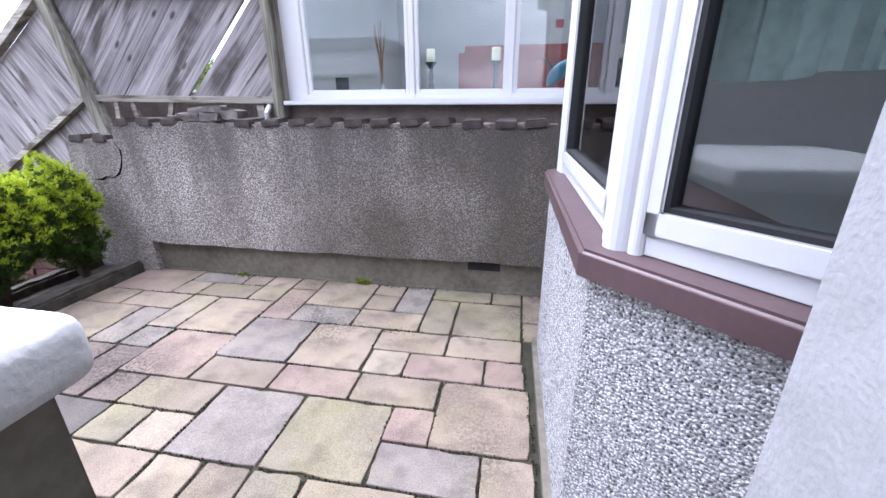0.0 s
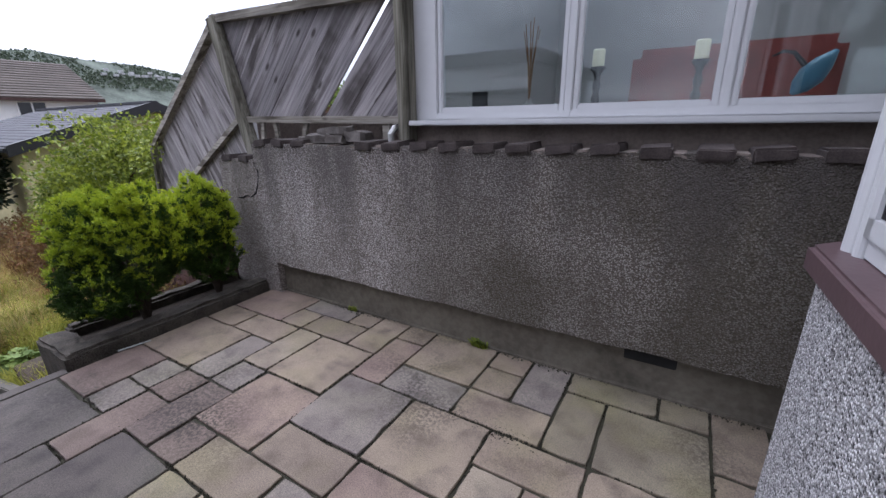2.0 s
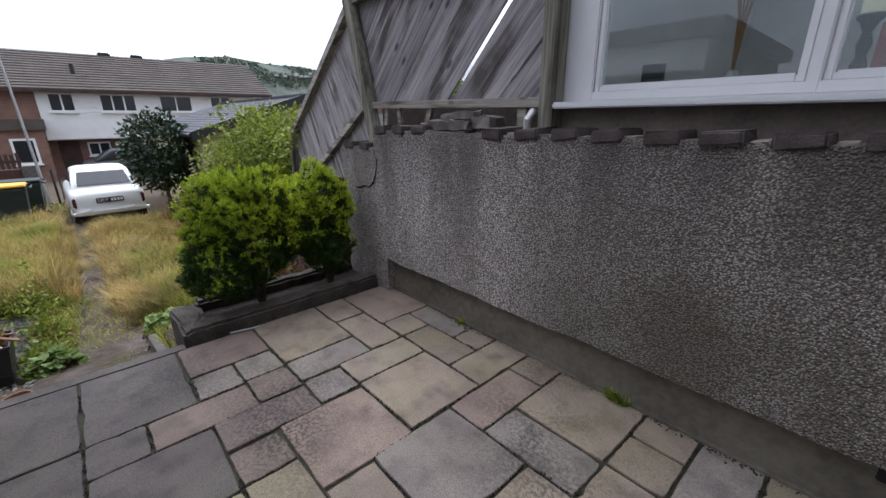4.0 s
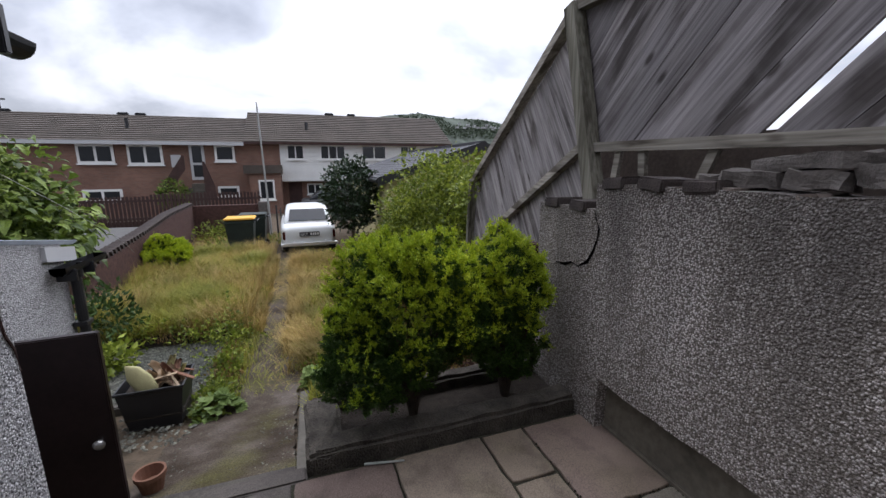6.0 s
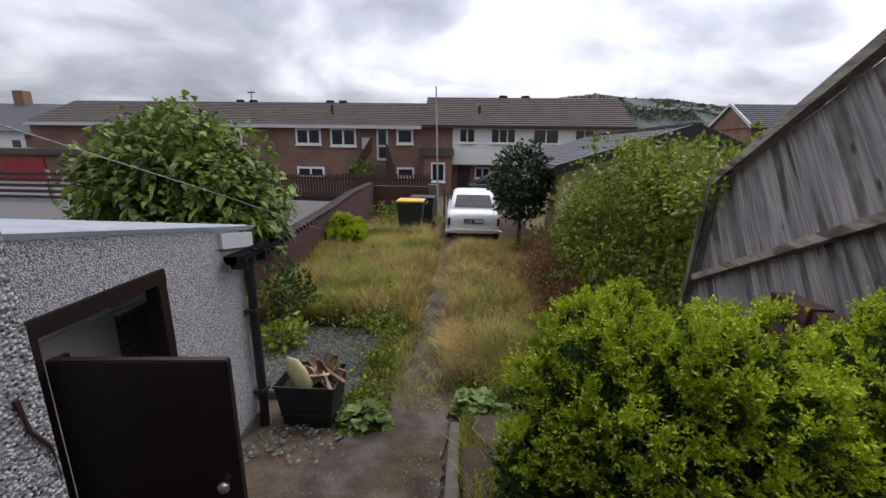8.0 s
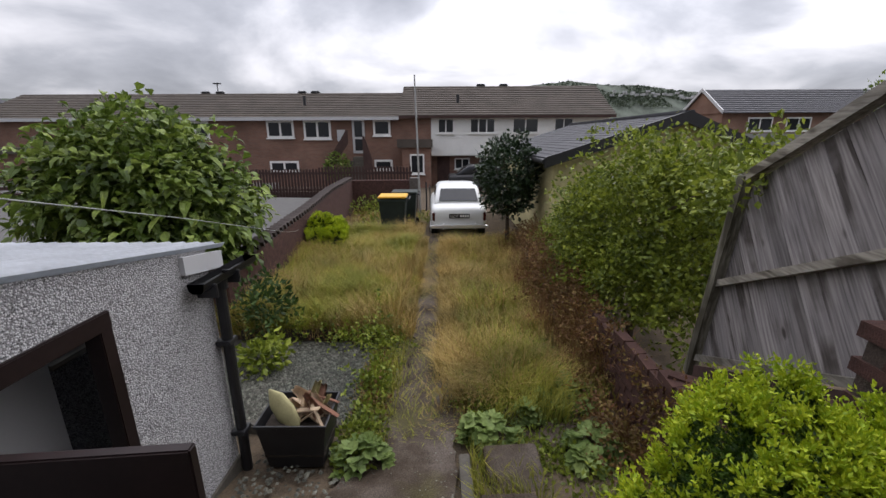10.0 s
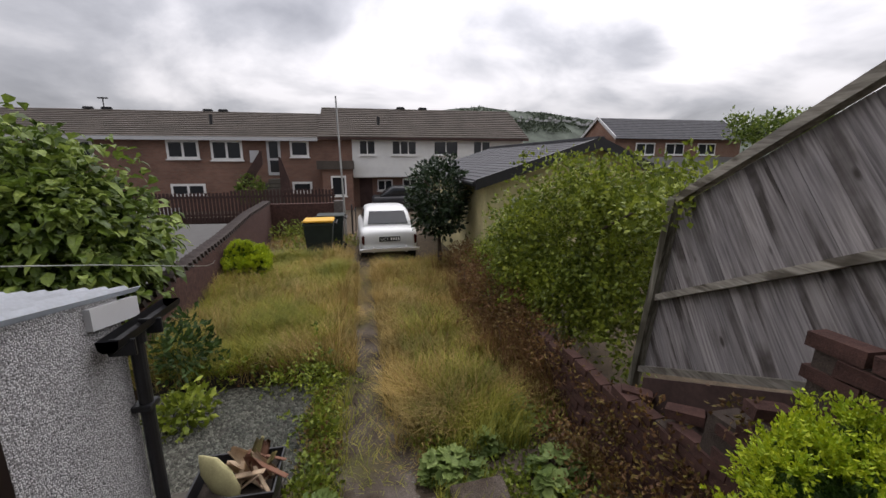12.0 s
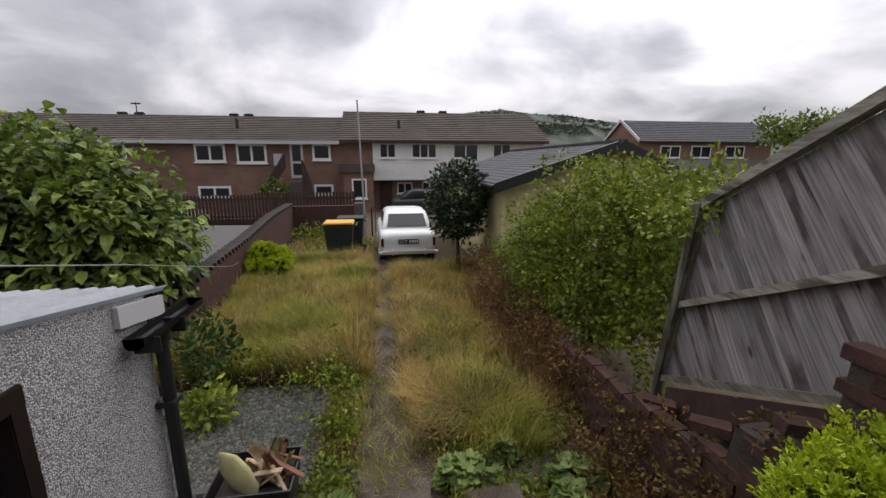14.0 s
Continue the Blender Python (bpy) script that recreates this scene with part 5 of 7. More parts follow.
leafy("far_shrub", [(-26.0, -4.9, -0.1, 0.6, 0.8, 0.8)], 18, "big_leaf", "green shrub in front of the brick houses", "shrub", 700, 0.16, 0.06, 0.5)
leafy("far_tree", [(-34, 38.5, 3.9, 2.0, 3.4, 1.7), (-34, 34.5, 4.0, 1.4, 1.6, 1.3), (-34, 42.5, 4.1, 2.0, 2.6, 1.7), (-34, 33.0, 4.9, 0.8, 0.7, 0.7)], 19, "big_leaf", "distant green tree beyond the fence", "tree", 5200, 0.3, 0.11, 0.4, 0, 0.8, [(-34, 38.5, -1.6), (-34, 38.4, 1.0), (-34, 38.5, 3.0)], lumpy=0.7)
leafy("yard_weeds", [(-14.0, -0.6, -0.85, 0.6, 0.9, 0.3), (-16.5, -1.2, -0.8, 0.8, 1.0, 0.35), (-15.4, 0.5, -0.95, 0.5, 0.3, 0.2)], 20, "ivy", "pale weeds around the bin", "weed", 1500, 0.09, 0.02, 0.3)


def mallow(x, y, r, seed, z):
    """A clump of soft round scalloped leaves on stalks."""
    rng = np.random.default_rng(seed)
    b = base("leaf_clump", x, y, z, "low clump of soft round scalloped green leaves", "plant", "leaf clumps by the path")
    V, F = [], []
    for i in range(int(90 * r / 0.3)):
        a, q = rng.uniform(0, 6.28), r * math.sqrt(rng.uniform(0, 1))
        c = np.array([x + q * math.cos(a), y + q * math.sin(a), z + 0.04 + 0.16 * (1 - (q / r) ** 2) * rng.uniform(0.6, 1.2)])
        s = rng.uniform(0.035, 0.065)
        tilt = rng.normal(0, 0.35, 2)
        k = len(V)
        V.append(c - [0, 0, 0.012])
        for j in range(14):
            t = 6.283 * j / 14
            rr = s * (1.0 if j % 2 else 0.84) * (0.55 if j == 0 else 1)
            px, py = rr * math.cos(t + a), rr * math.sin(t + a)
            V.append(c + [px, py, px * tilt[0] + py * tilt[1] + 0.006])
        for j in range(14):
            F.append((k, k + 1 + j, k + 1 + (j + 1) % 14))
    o = mesh_from("leaves", np.array(V), F, "mallow")
    o.parent = b
    o.matrix_parent_inverse = b.matrix_basis.inverted()


for i, (x, y, r) in enumerate(((-5.54, 1.5, 0.25), (-6.2, 2.32, 0.28), (-5.79, 1.84, 0.14), (-5.4, 2.3, 0.24), (-5.28, 0.48, 0.22), (-5.62, 1.36, 0.14), (-6.0, 2.0, 0.1), (-5.2, 2.15, 0.13))):
    mallow(x, y, r, 30 + i, gz(x) + 0.01)


def grass(name, n, area, height, mat, label, seed, z=None, lean=0.35, width=0.0045, keep=None):
    """Single bent blades, three corners wide at the foot."""
    rng = np.random.default_rng(seed)
    x, y = rng.uniform(area[0], area[1], n), rng.uniform(area[2], area[3], n)
    den = np.array([noise.noise((a * 0.9, b * 0.9, seed)) + 0.5 * noise.noise((a * 2.7, b * 2.7, seed)) for a, b in zip(x, y)])
    ok = den > rng.uniform(-0.9, 0.1, n)
    if keep is not None:
        ok &= np.array([keep(a, b) for a, b in zip(x, y)])
    x, y, den = x[ok], y[ok], den[ok]
    n = len(x)
    zz = np.array([gz(a) for a in x]) if z is None else np.full(n, z)
    h = height * rng.uniform(0.5, 1.25, n) * (0.85 + 0.45 * den)
    a = rng.uniform(0, 6.283, n)
    sway = np.stack([np.array([noise.noise((p * 1.7, q * 1.7, 9)) for p, q in zip(x, y)]), np.array([noise.noise((p * 1.7, q * 1.7, 29)) for p, q in zip(x, y)])], 1)
    off = (np.stack([np.cos(a), np.sin(a)], 1) * 0.9 + sway * 0.9) * (lean * h)[:, None]
    w = np.stack([-np.sin(a), np.cos(a)], 1) * (width * rng.uniform(0.6, 1.5, n))[:, None]
    b = np.stack([x, y], 1)
    def at(k, hz, s):
        return np.concatenate([b + off * k + w * s, (zz + h * hz)[:, None]], 1)
    V = np.stack([at(0, 0, 1), at(0, 0, -1), at(0.3, 0.55, 0.8), at(0.3, 0.55, -0.8), at(1.0, 0.92, 0.0)], 1).reshape(-1, 3)
    i = np.arange(n)[:, None] * 5
    F = np.concatenate([i + [0, 1, 3], i + [0, 3, 2], i + [2, 3, 4]], 0)
    tagged(mesh_from(name, V, F, mat), label, "grass", kind="stuff")


grass("long_grass", 60000, (-12.5, -7.3, -1.65, 0.45), 0.36, "grass_green", "long green and straw meadow grass on the lawn", 40, -0.9, lean=0.75, width=0.004)
grass("dry_grass", 17000, (-12.7, -7.2, -1.65, 0.55), 0.46, "grass_dry", "dry straw-coloured seeding grass on the lawn", 41, -0.9, lean=0.7, width=0.003)
grass("path_grass", 17000, (-12.8, -6.2, 1.2, 3.0), 0.36, "grass_dry", "dry grass leaning over the path", 42, lean=0.9, width=0.0035)
grass("verge_grass", 9000, (-12.8, -6.0, 1.3, 3.1), 0.32, "grass_green", "green grass between the path and the wall", 43, lean=0.8)
grass("path_centre_grass", 1700, (-12.5, -5.9, 1.05, 1.45), 0.3, "grass_dry", "pale grass laid flat across the path", 44, lean=1.1)
grass("edge_grass", 4200, (-12.8, -5.4, 0.3, 0.66), 0.2, "grass_green", "short grass along the gravel and path", 45, lean=0.6)
grass("planter_grass", 900, (-5.6, -4.2, 1.3, 1.8), 0.26, "grass_green", "green grass below the planter", 46, lean=0.5)
grass("yard_grass", 5000, (-17.5, -13.3, -2.2, 0.6), 0.22, "grass_dry", "thin dry grass by the bin", 47, lean=0.6)
grass("matted_straw", 9000, (-12.5, -9.0, 0.4, 1.4), 0.06, "grass_dry", "straw trodden flat on the path", 55, lean=3.5, width=0.003)
grass("matted_straw", 6500, (-10.5, -5.6, 0.85, 1.75), 0.05, "grass_dry", "straw trodden flat on the path", 51, lean=4.0, width=0.003)
grass("stray_grass", 3400, (-12.5, -5.5, 0.5, 1.25), 0.1, "grass_green", "thin grass growing through the path", 52, lean=1.4, width=0.003)
grass("path_edge_straw", 4200, (-12.8, -7.4, 0.38, 0.72), 0.26, "grass_dry", "straw leaning over the path's edge", 53, lean=0.9, width=0.003)
grass("path_edge_straw", 4200, (-12.8, -6.4, 1.02, 1.3), 0.26, "grass_dry", "straw leaning over the path's edge", 54, lean=0.9, width=0.003)
grass("dry_stalks", 2600, (-11.5, -6.2, 2.35, 3.0), 0.62, "bramble", "tall reddish dead stalks along the wall", 56, lean=0.35, width=0.004)
grass("leaning_grass", 1000, (-6.9, -6.0, 1.2, 1.7), 0.36, "grass_dry", "long pale grass bending over the path", 57, lean=1.0, width=0.003)
grass("lush_grass", 3000, (-6.9, -5.7, 1.5, 2.2), 0.4, "grass_green", "lush green grass beside the path", 58, lean=0.5, width=0.0035)
grass("joint_moss", 130, (-1.03, -0.93, 2.76, 2.8), 0.06, "ivy", "small weed sprouting at the wall's foot", 48, 0.0, 0.8, 0.006)
grass("joint_moss", 70, (-2.13, -2.05, 2.76, 2.79), 0.04, "ivy", "small weed sprouting in the corner of the patio", 49, 0.0, 0.8, 0.006)


# ---- shed with the open door ----
def shed_top(x):
    return 0.77 + 0.17 * (x + 5.27)


def build_shed():
    def front(x0, x1, zb, lower=False):
        return upright([(x0, zb), (x1, zb), (x1, shed_top(x1)), (x0, shed_top(x0))], -0.53, -0.43)
    structure("shed_wall", front(-5.27, -4.44, -1.15), "dash_white", "pale pebbledash shed wall beside the doorway", "wall")
    structure("shed_wall_lintel", front(-4.44, -3.68, 0.7), "dash_white", "pebbledash lintel over the shed doorway", "wall")
    structure("shed_wall_near", front(-3.68, -3.05, -1.15), "dash_white", "pebbledash shed wall on the hinge side", "wall")
    structure("shed_wall_west", box(-5.27, -5.17, -2.8, -0.53, -1.15, 0.76), "dash_white", "end wall of the shed", "wall")
    structure("shed_wall_back", box(-5.27, -3.05, -2.9, -2.8, -1.15, 0.76), "dash_white", "back wall of the shed", "wall")
    structure("shed_floor", box(-5.17, -3.05, -2.8, -0.45, -1.0, -0.8), "concrete", "concrete shed floor", "floor")
    structure("shed_plinth", box(-5.29, -4.44, -0.43, -0.41, -1.15, -0.82, bevel=0.006), "concrete", "smooth concrete foot of the shed", "plinth")
    # corrugated roof, ridges running down the slope
    v, f = [], []
    n = 260
    for j in range(n + 1):
        y = -2.95 + (2.545) * j / n
        w = 0.019 * math.cos(2 * math.pi * y / 0.098)
        for x in (-5.46, -4.2, -3.04):
            v.append((x, y, shed_top(x) + 0.016 + w))
    for j in range(n):
        for k in (0, 1):
            a = j * 3 + k
            f.append((a, a + 1, a + 4, a + 3))
    r = tagged(mesh_from("shed_roof", v, f, "sheet"), "pale weathered corrugated plastic roof sheet", "roof", kind="structure")
    md = r.modifiers.new("thick", "SOLIDIFY"); md.thickness = 0.004
    thing("fascia_board", upright([(-5.0, 0.68), (-5.4, 0.61), (-5.4, 0.725), (-5.0, 0.79)], -0.43, -0.4), "pvc", "white painted board end under the shed roof", "fascia")
    g = base("shed_gutter", -5.3, -0.3, 0.6, "black plastic gutter with a square downpipe at the shed's corner", "gutter")
    bm = bmesh.new()
    prof = [(-0.05, 0.03), (-0.045, -0.01), (-0.025, -0.03), (0.025, -0.03), (0.045, -0.01), (0.05, 0.03)]
    rings = [[bm.verts.new((x, -0.345 + a, 0.6 - 0.02 * (-(x + 5.0)) + b)) for a, b in prof] for x in (-4.98, -5.3, -5.66)]
    for r0, r1 in zip(rings, rings[1:]):
        for k in range(len(prof) - 1):
            bm.faces.new((r0[k], r0[k + 1], r1[k + 1], r1[k]))
    bm.faces.new(rings[0]); bm.faces.new(rings[-1])
    bmesh.ops.solidify(bm, geom=bm.faces[:], thickness=0.006)
    part("trough", bm, "black", g)
    for x in (-5.08, -5.36):
        part("clip", box(x - 0.01, x + 0.01, -0.405, -0.275, 0.51, 0.6, bevel=0.004), "black", g)
    part("outlet", lathe([(0.04, 0.5), (0.04, 0.575)], 14, Matrix.Translation((-5.27, -0.36, 0))), "black", g)
    part("downpipe", tube([(-5.265, -0.37, 0.56), (-5.265, -0.375, -0.2), (-5.265, -0.375, -0.95)], 0.036, 14), "black", g)
    for z in (0.1, -0.62):
        part("bracket", box(-5.32, -5.21, -0.43, -0.33, z, z + 0.035, bevel=0.004), "black", g)
    # door frame and open door
    fr = base("door_2", -4.05, -0.45, -0.8, "dark brown shed door standing open, with a round metal knob", "door", kind="structure")
    part("frame", box(-4.46, -4.39, -0.5, -0.415, -1.0, 0.7, bevel=0.005), "door_brown", fr)
    part("frame", box(-3.74, -3.67, -0.5, -0.415, -1.0, 0.7, bevel=0.005), "door_brown", fr)
    part("frame", box(-4.46, -3.67, -0.5, -0.412, 0.62, 0.705, bevel=0.005), "door_brown", fr)
    m = Matrix.Translation((-3.76, -0.42, 0)) @ Matrix.Rotation(radians(95), 4, "Z")
    leaf = part("leaf", box(0.0, 0.74, -0.022, 0.022, -0.52, 0.52, m, bevel=0.006), "door_brown", fr)
    part("knob", lathe([(0.024, 0), (0.024, 0.006), (0.011, 0.012), (0.011, 0.03), (0.026, 0.045), (0.028, 0.058), (0.02, 0.068), (0.006, 0.072)], 18, Matrix.Translation((-3.83, 0.25, -0.1)) @ Matrix.Rotation(radians(90), 4, "Y")), "steel_worn", leaf, "worn round metal knob", smooth=True)
    # what shows inside
    fz = base("chest_freezer", -4.3, -1.5, -0.8, "white appliance standing in the dark shed", "appliance")
    part("body", box(-4.55, -3.85, -1.5, -0.85, -0.8, 0.42, bevel=0.02), "pvc", fz)
    part("door_handle", box(-4.2, -4.14, -0.85, -0.82, 0.25, 0.29), "black", fz)
    sh = base("shelf_unit", -4.9, -1.6, -0.8, "rough timber shelf inside the shed", "shelf")
    part("board", box(-5.15, -4.6, -2.4, -0.9, 0.3, 0.33), "timber_rail", sh)
    part("leg", box(-5.15, -5.1, -0.95, -0.9, -0.8, 0.3), "timber_rail", sh)
    part("leg", box(-5.15, -5.1, -2.4, -2.35, -0.8, 0.3), "timber_rail", sh)


build_shed()


# ---- tub of cuttings, pot ----
def build_tub():
    z = -0.93
    t = base("plastic_tub", -5.42, 0.02, z, "square black plastic tub full of dry cuttings beside the path", "tub")
    bm = bmesh.new()
    def ring(h, s, zz):
        return [bm.verts.new((-5.42 + a * h, 0.0 + b * s, zz)) for a, b in ((-1, -1), (1, -1), (1, 1), (-1, 1))]
    R = [ring(0.17, 0.2, z), ring(0.2, 0.25, z + 0.36), ring(0.212, 0.262, z + 0.37), ring(0.212, 0.262, z + 0.39), ring(0.2, 0.25, z + 0.39), ring(0.16, 0.19, z + 0.02)]
    for a, b in zip(R, R[1:]):
        for k in range(4):
            bm.faces.new((a[k], a[(k + 1) % 4], b[(k + 1) % 4], b[k]))
    bm.faces.new(R[0][::-1]); bm.faces.new(R[-1])
    bmesh.ops.recalc_face_normals(bm, faces=bm.faces)
    part("tub_wall", bm, "black", t)
    part("fill", box(-5.6, -5.24, -0.22, 0.22, z + 0.1, z + 0.33), "soil", t)
    h = base("dry_husk", -5.4, -0.08, z + 0.3, "large yellow-green curved dry husk lying in the tub", "garden waste")
    bm = lathe([(0.01, -0.2), (0.07, -0.15), (0.1, -0.02), (0.085, 0.12), (0.03, 0.2), (0.005, 0.23)], 14, Matrix.Translation((-5.36, -0.09, z + 0.41)) @ Matrix.Rotation(radians(48), 4, "X") @ Matrix.Rotation(radians(-25), 4, "Y") @ Matrix.Diagonal((0.3, 0.95, 0.9, 1)))
    part("shell", bm, "husk", h, smooth=True)
    c = base("wood_cuttings", -5.42, 0.1, z + 0.3, "pile of split pale and reddish wood cuttings in the tub", "garden waste")
    rng = random.Random(5)
    for k in range(11):
        a, e = rng.uniform(0, 6.28), rng.uniform(0.1, 0.9)
        L = rng.uniform(0.14, 0.3)
        m = Matrix.Translation((-5.43 + rng.uniform(-0.1, 0.1), 0.1 + rng.uniform(-0.1, 0.1), z + 0.33 + rng.uniform(0, 0.1))) @ Matrix.Rotation(a, 4, "Z") @ Matrix.Rotation(-e, 4, "Y")
        part("stick", box(-L / 2, L / 2, -rng.uniform(0.01, 0.05), 0.014, -0.005, 0.005, m, bevel=0.003), ("wood_pale", "wood_pale", "terracotta")[k % 3], c)


def build_bark():
    """Curled sheets of split bark that stand up out of the tub."""
    rng = random.Random(12)
    b = base("curled_bark", -5.45, 0.1, -0.6, "curled reddish and cream bark peelings in the tub", "garden waste")
    for k in range(9):
        r, arc, L = rng.uniform(0.05, 0.1), rng.uniform(1.4, 2.6), rng.uniform(0.16, 0.3)
        bm = bmesh.new()
        rows = [[bm.verts.new((r * math.cos(arc * (i / 7 - 0.5)) - r, r * math.sin(arc * (i / 7 - 0.5)) * (1 - 0.55 * (j / 5) ** 2), L * (j / 5 - 0.4) + 0.01 * math.sin(i * 2.1 + k))) for i in range(8)] for j in range(6)]
        for a, c in zip(rows, rows[1:]):
            for i in range(7):
                bm.faces.new((a[i], a[i + 1], c[i + 1], c[i]))
        bmesh.ops.solidify(bm, geom=bm.faces[:], thickness=0.004)
        bmesh.ops.transform(bm, matrix=pose(-5.44 + rng.uniform(-0.08, 0.08), 0.1 + rng.uniform(-0.08, 0.09), -0.54 + rng.uniform(-0.02, 0.05), rng.uniform(-50, 50), rng.uniform(-45, 45), rng.uniform(0, 360)), verts=bm.verts)
        part("peeling", bm, ("wood_pale", "terracotta", "wood_pale", "husk")[k % 4], b, smooth=True)


build_tub()
build_bark()
zp = gz(-3.88) + 0.04
thing("terracotta_pot", lathe([(0.055, zp), (0.075, zp + 0.1), (0.082, zp + 0.1), (0.082, zp + 0.125), (0.07, zp + 0.125), (0.06, zp + 0.05), (0.01, zp + 0.045)], 18, Matrix.Translation((-3.86, 0.42, 0))), "terracotta", "small terracotta plant pot on the path by the shed door", "plant pot")
thing("twig", tube([(-3.02, 1.55, 0.012), (-3.0, 1.64, 0.012), (-2.985, 1.73, 0.01)], 0.006, 6, 0.004), "rope", "pale dead twig lying on the patio", "twig")
for i, (x, y, w, d, a) in enumerate(((-5.7, 1.75, 0.5, 0.42, 8), (-5.55, 2.1, 0.35, 0.4, -12), (-6.1, 2.2, 0.45, 0.4, 20), (-5.05, 1.62, 0.55, 0.4, 4), (-4.4, 1.5, 0.6, 0.34, 2))):
    thing("flagstone", box(-w / 2, w / 2, -d / 2, d / 2, -0.04, 0.03, pose(x, y, gz(x) + 0.02, 0, 14 if x > -5.2 else 2, a), bevel=0.012), "path", "cracked flagstone sunk among the weeds", "flagstone", "flagstones among the weeds")


# ---- washing line ----
thing("washing_line", tube([(-3.05, 0.3, 1.47), (-4.5, -0.03, 1.12), (-6.0, -0.38, 0.74), (-7.5, -0.78, 0.37), (-9.0, -1.24, 0.04), (-10.4, -1.7, -0.24)], 0.002, 6), "rope", "pale washing line strung across the garden", "washing line")


# ---- old brick wall down the slope ----
def brick_meshes(mat, n=4, size=(0.215, 0.1, 0.065)):
    out = []
    for k in range(n):
        bm = box(-size[0] / 2, size[0] / 2, -size[1] / 2, size[1] / 2, -size[2] / 2, size[2] / 2, bevel=0.0)
        rng = random.Random(k + 70)
        for v in bm.verts:
            v.co += Vector((rng.uniform(-0.006, 0.006), rng.uniform(-0.006, 0.006), rng.uniform(-0.005, 0.005)))
        mm = bpy.data.meshes.new("brick")
        bm.to_mesh(mm); bm.free()
        mm.materials.append(M[mat])
        out.append(mm)
    return out


RED = brick_meshes("brick_red")


def wall_height(x):
    if x > -3.98:
        return 0.78
    if x > -4.42:
        return 0.2
    if x > -4.75:
        return -0.12
    return max(-0.22 - 0.11 * (-5.0 - x), -0.7)


def build_slope_wall():
    structure("slope_wall_core", upright([(-3.5, -0.9), (-3.5, 0.7), (-4.16, 0.7), (-4.18, 0.12), (-4.6, 0.1), (-4.63, -0.2), (-4.98, -0.22), (-5.02, -0.3), (-7.0, -0.52), (-11.0, -0.8), (-11.0, -1.25), (-5.0, -1.2)], 2.738, 2.93), "mortar", "mortar core of the old brick garden wall", "wall")
    w = base("old_brick_wall", -5.0, 2.87, -0.9, "crumbling stepped red brick garden wall under the fence", "brick wall", kind="structure")
    count = 0
    row = 0
    z = -1.1
    while z < 0.8:
        x = -3.52 - (0.11 if row % 2 else 0.0)
        while x > -7.2:
            if gz(x) - 0.05 < z < wall_height(x) and count < 290:
                o = new("brick", RED[(count * 7 + row) % 4])
                o.parent = w
                o.matrix_parent_inverse = w.matrix_basis.inverted()
                o.matrix_basis = pose(x - 0.11 + random.uniform(-0.006, 0.006), 2.77 + random.uniform(-0.008, 0.008), z + random.uniform(-0.004, 0.004), random.uniform(-2, 2), random.uniform(-2, 2), random.uniform(-3, 3))
                count += 1
            x -= 0.226
        z += 0.0765
        row += 1
    for (x, z, a) in ((-4.35, 0.25, 12), (-4.85, -0.1, -20), (-5.3, -0.24, -8), (-3.75, 0.8, 6)):
        o = tagged(new("loose_brick", RED[int(abs(x) * 10) % 4]), "loose red brick lying on the crumbling wall", "brick", "loose bricks on the wall")
        o.matrix_basis = pose(x, 2.84, z, 0, random.uniform(-8, 8), a + 60)


structure("gravel_board", upright([(-5.37, -1.1), (-3.7, -1.1), (-3.7, 0.65), (-4.16, 0.43), (-5.37, -0.15)], 2.935, 2.95), "fence_brown", "dark weathered boards closing the gap under the fence", "fence")
build_slope_wall()


# ---- left garden wall with slanted coping, road beyond ----
structure("road", prism([(-9.2, -2.6), (-9.2, -30.0), (-24.0, -30.0), (-24.0, -7.5), (-18.5, -6.0), (-18.2, -2.6)], -1.3, -0.75), "asphalt", "pale grey concrete road behind the garden wall", "road")


def build_side_wall():
    w = base("side_brick_wall", -13.0, -2.0, -1.1, "dark red brick garden wall with a row of slanted coping bricks", "brick wall", kind="structure")
    bm = bmesh.new()
    pts = [(-7.6, -1.75, -0.22), (-9.0, -1.8, -0.14), (-11.2, -1.85, -0.04), (-14.0, -2.05, 0.06), (-17.5, -2.3, 0.02)]
    prev = None
    for x, y, z in pts:
        ring = [bm.verts.new((x, y - 0.11, -1.3)), bm.verts.new((x, y + 0.11, -1.3)), bm.verts.new((x, y + 0.11, z)), bm.verts.new((x, y - 0.11, z))]
        if prev:
            for k in range(4):
                bm.faces.new((prev[k], prev[(k + 1) % 4], ring[(k + 1) % 4], ring[k]))
        else:
            bm.faces.new(ring)
        prev = ring
    bm.faces.new(prev[::-1])
    bmesh.ops.recalc_face_normals(bm, faces=bm.faces)
    k = part("wall_body", bm, "brick_red", w)
    cm = brick_meshes("brick_dark", 2, (0.07, 0.225, 0.11))
    n = 0
    for (xa, ya, za), (xb, yb, zb) in zip(pts, pts[1:]):
        m = int((xa - xb) / 0.16)
        for i in range(m):
            t = i / m
            o = new("brick", cm[n % 2])
            o.parent = w
            o.matrix_parent_inverse = w.matrix_basis.inverted()
            o.matrix_basis = pose(xa + (xb - xa) * t, ya + (yb - ya) * t, za + (zb - za) * t + 0.035, 0, 28 + random.uniform(-4, 4), random.uniform(-3, 3))
            n += 1
    part("end_wall", box(-17.6, -17.38, -2.3, 0.1, -1.3, 0.0, bevel=0.01), "brick_red", w)
    part("pier", box(-17.7, -17.3, -0.1, 0.2, -1.3, 0.08, bevel=0.01), "stone", w, "rough stone gate pier")


build_side_wall()


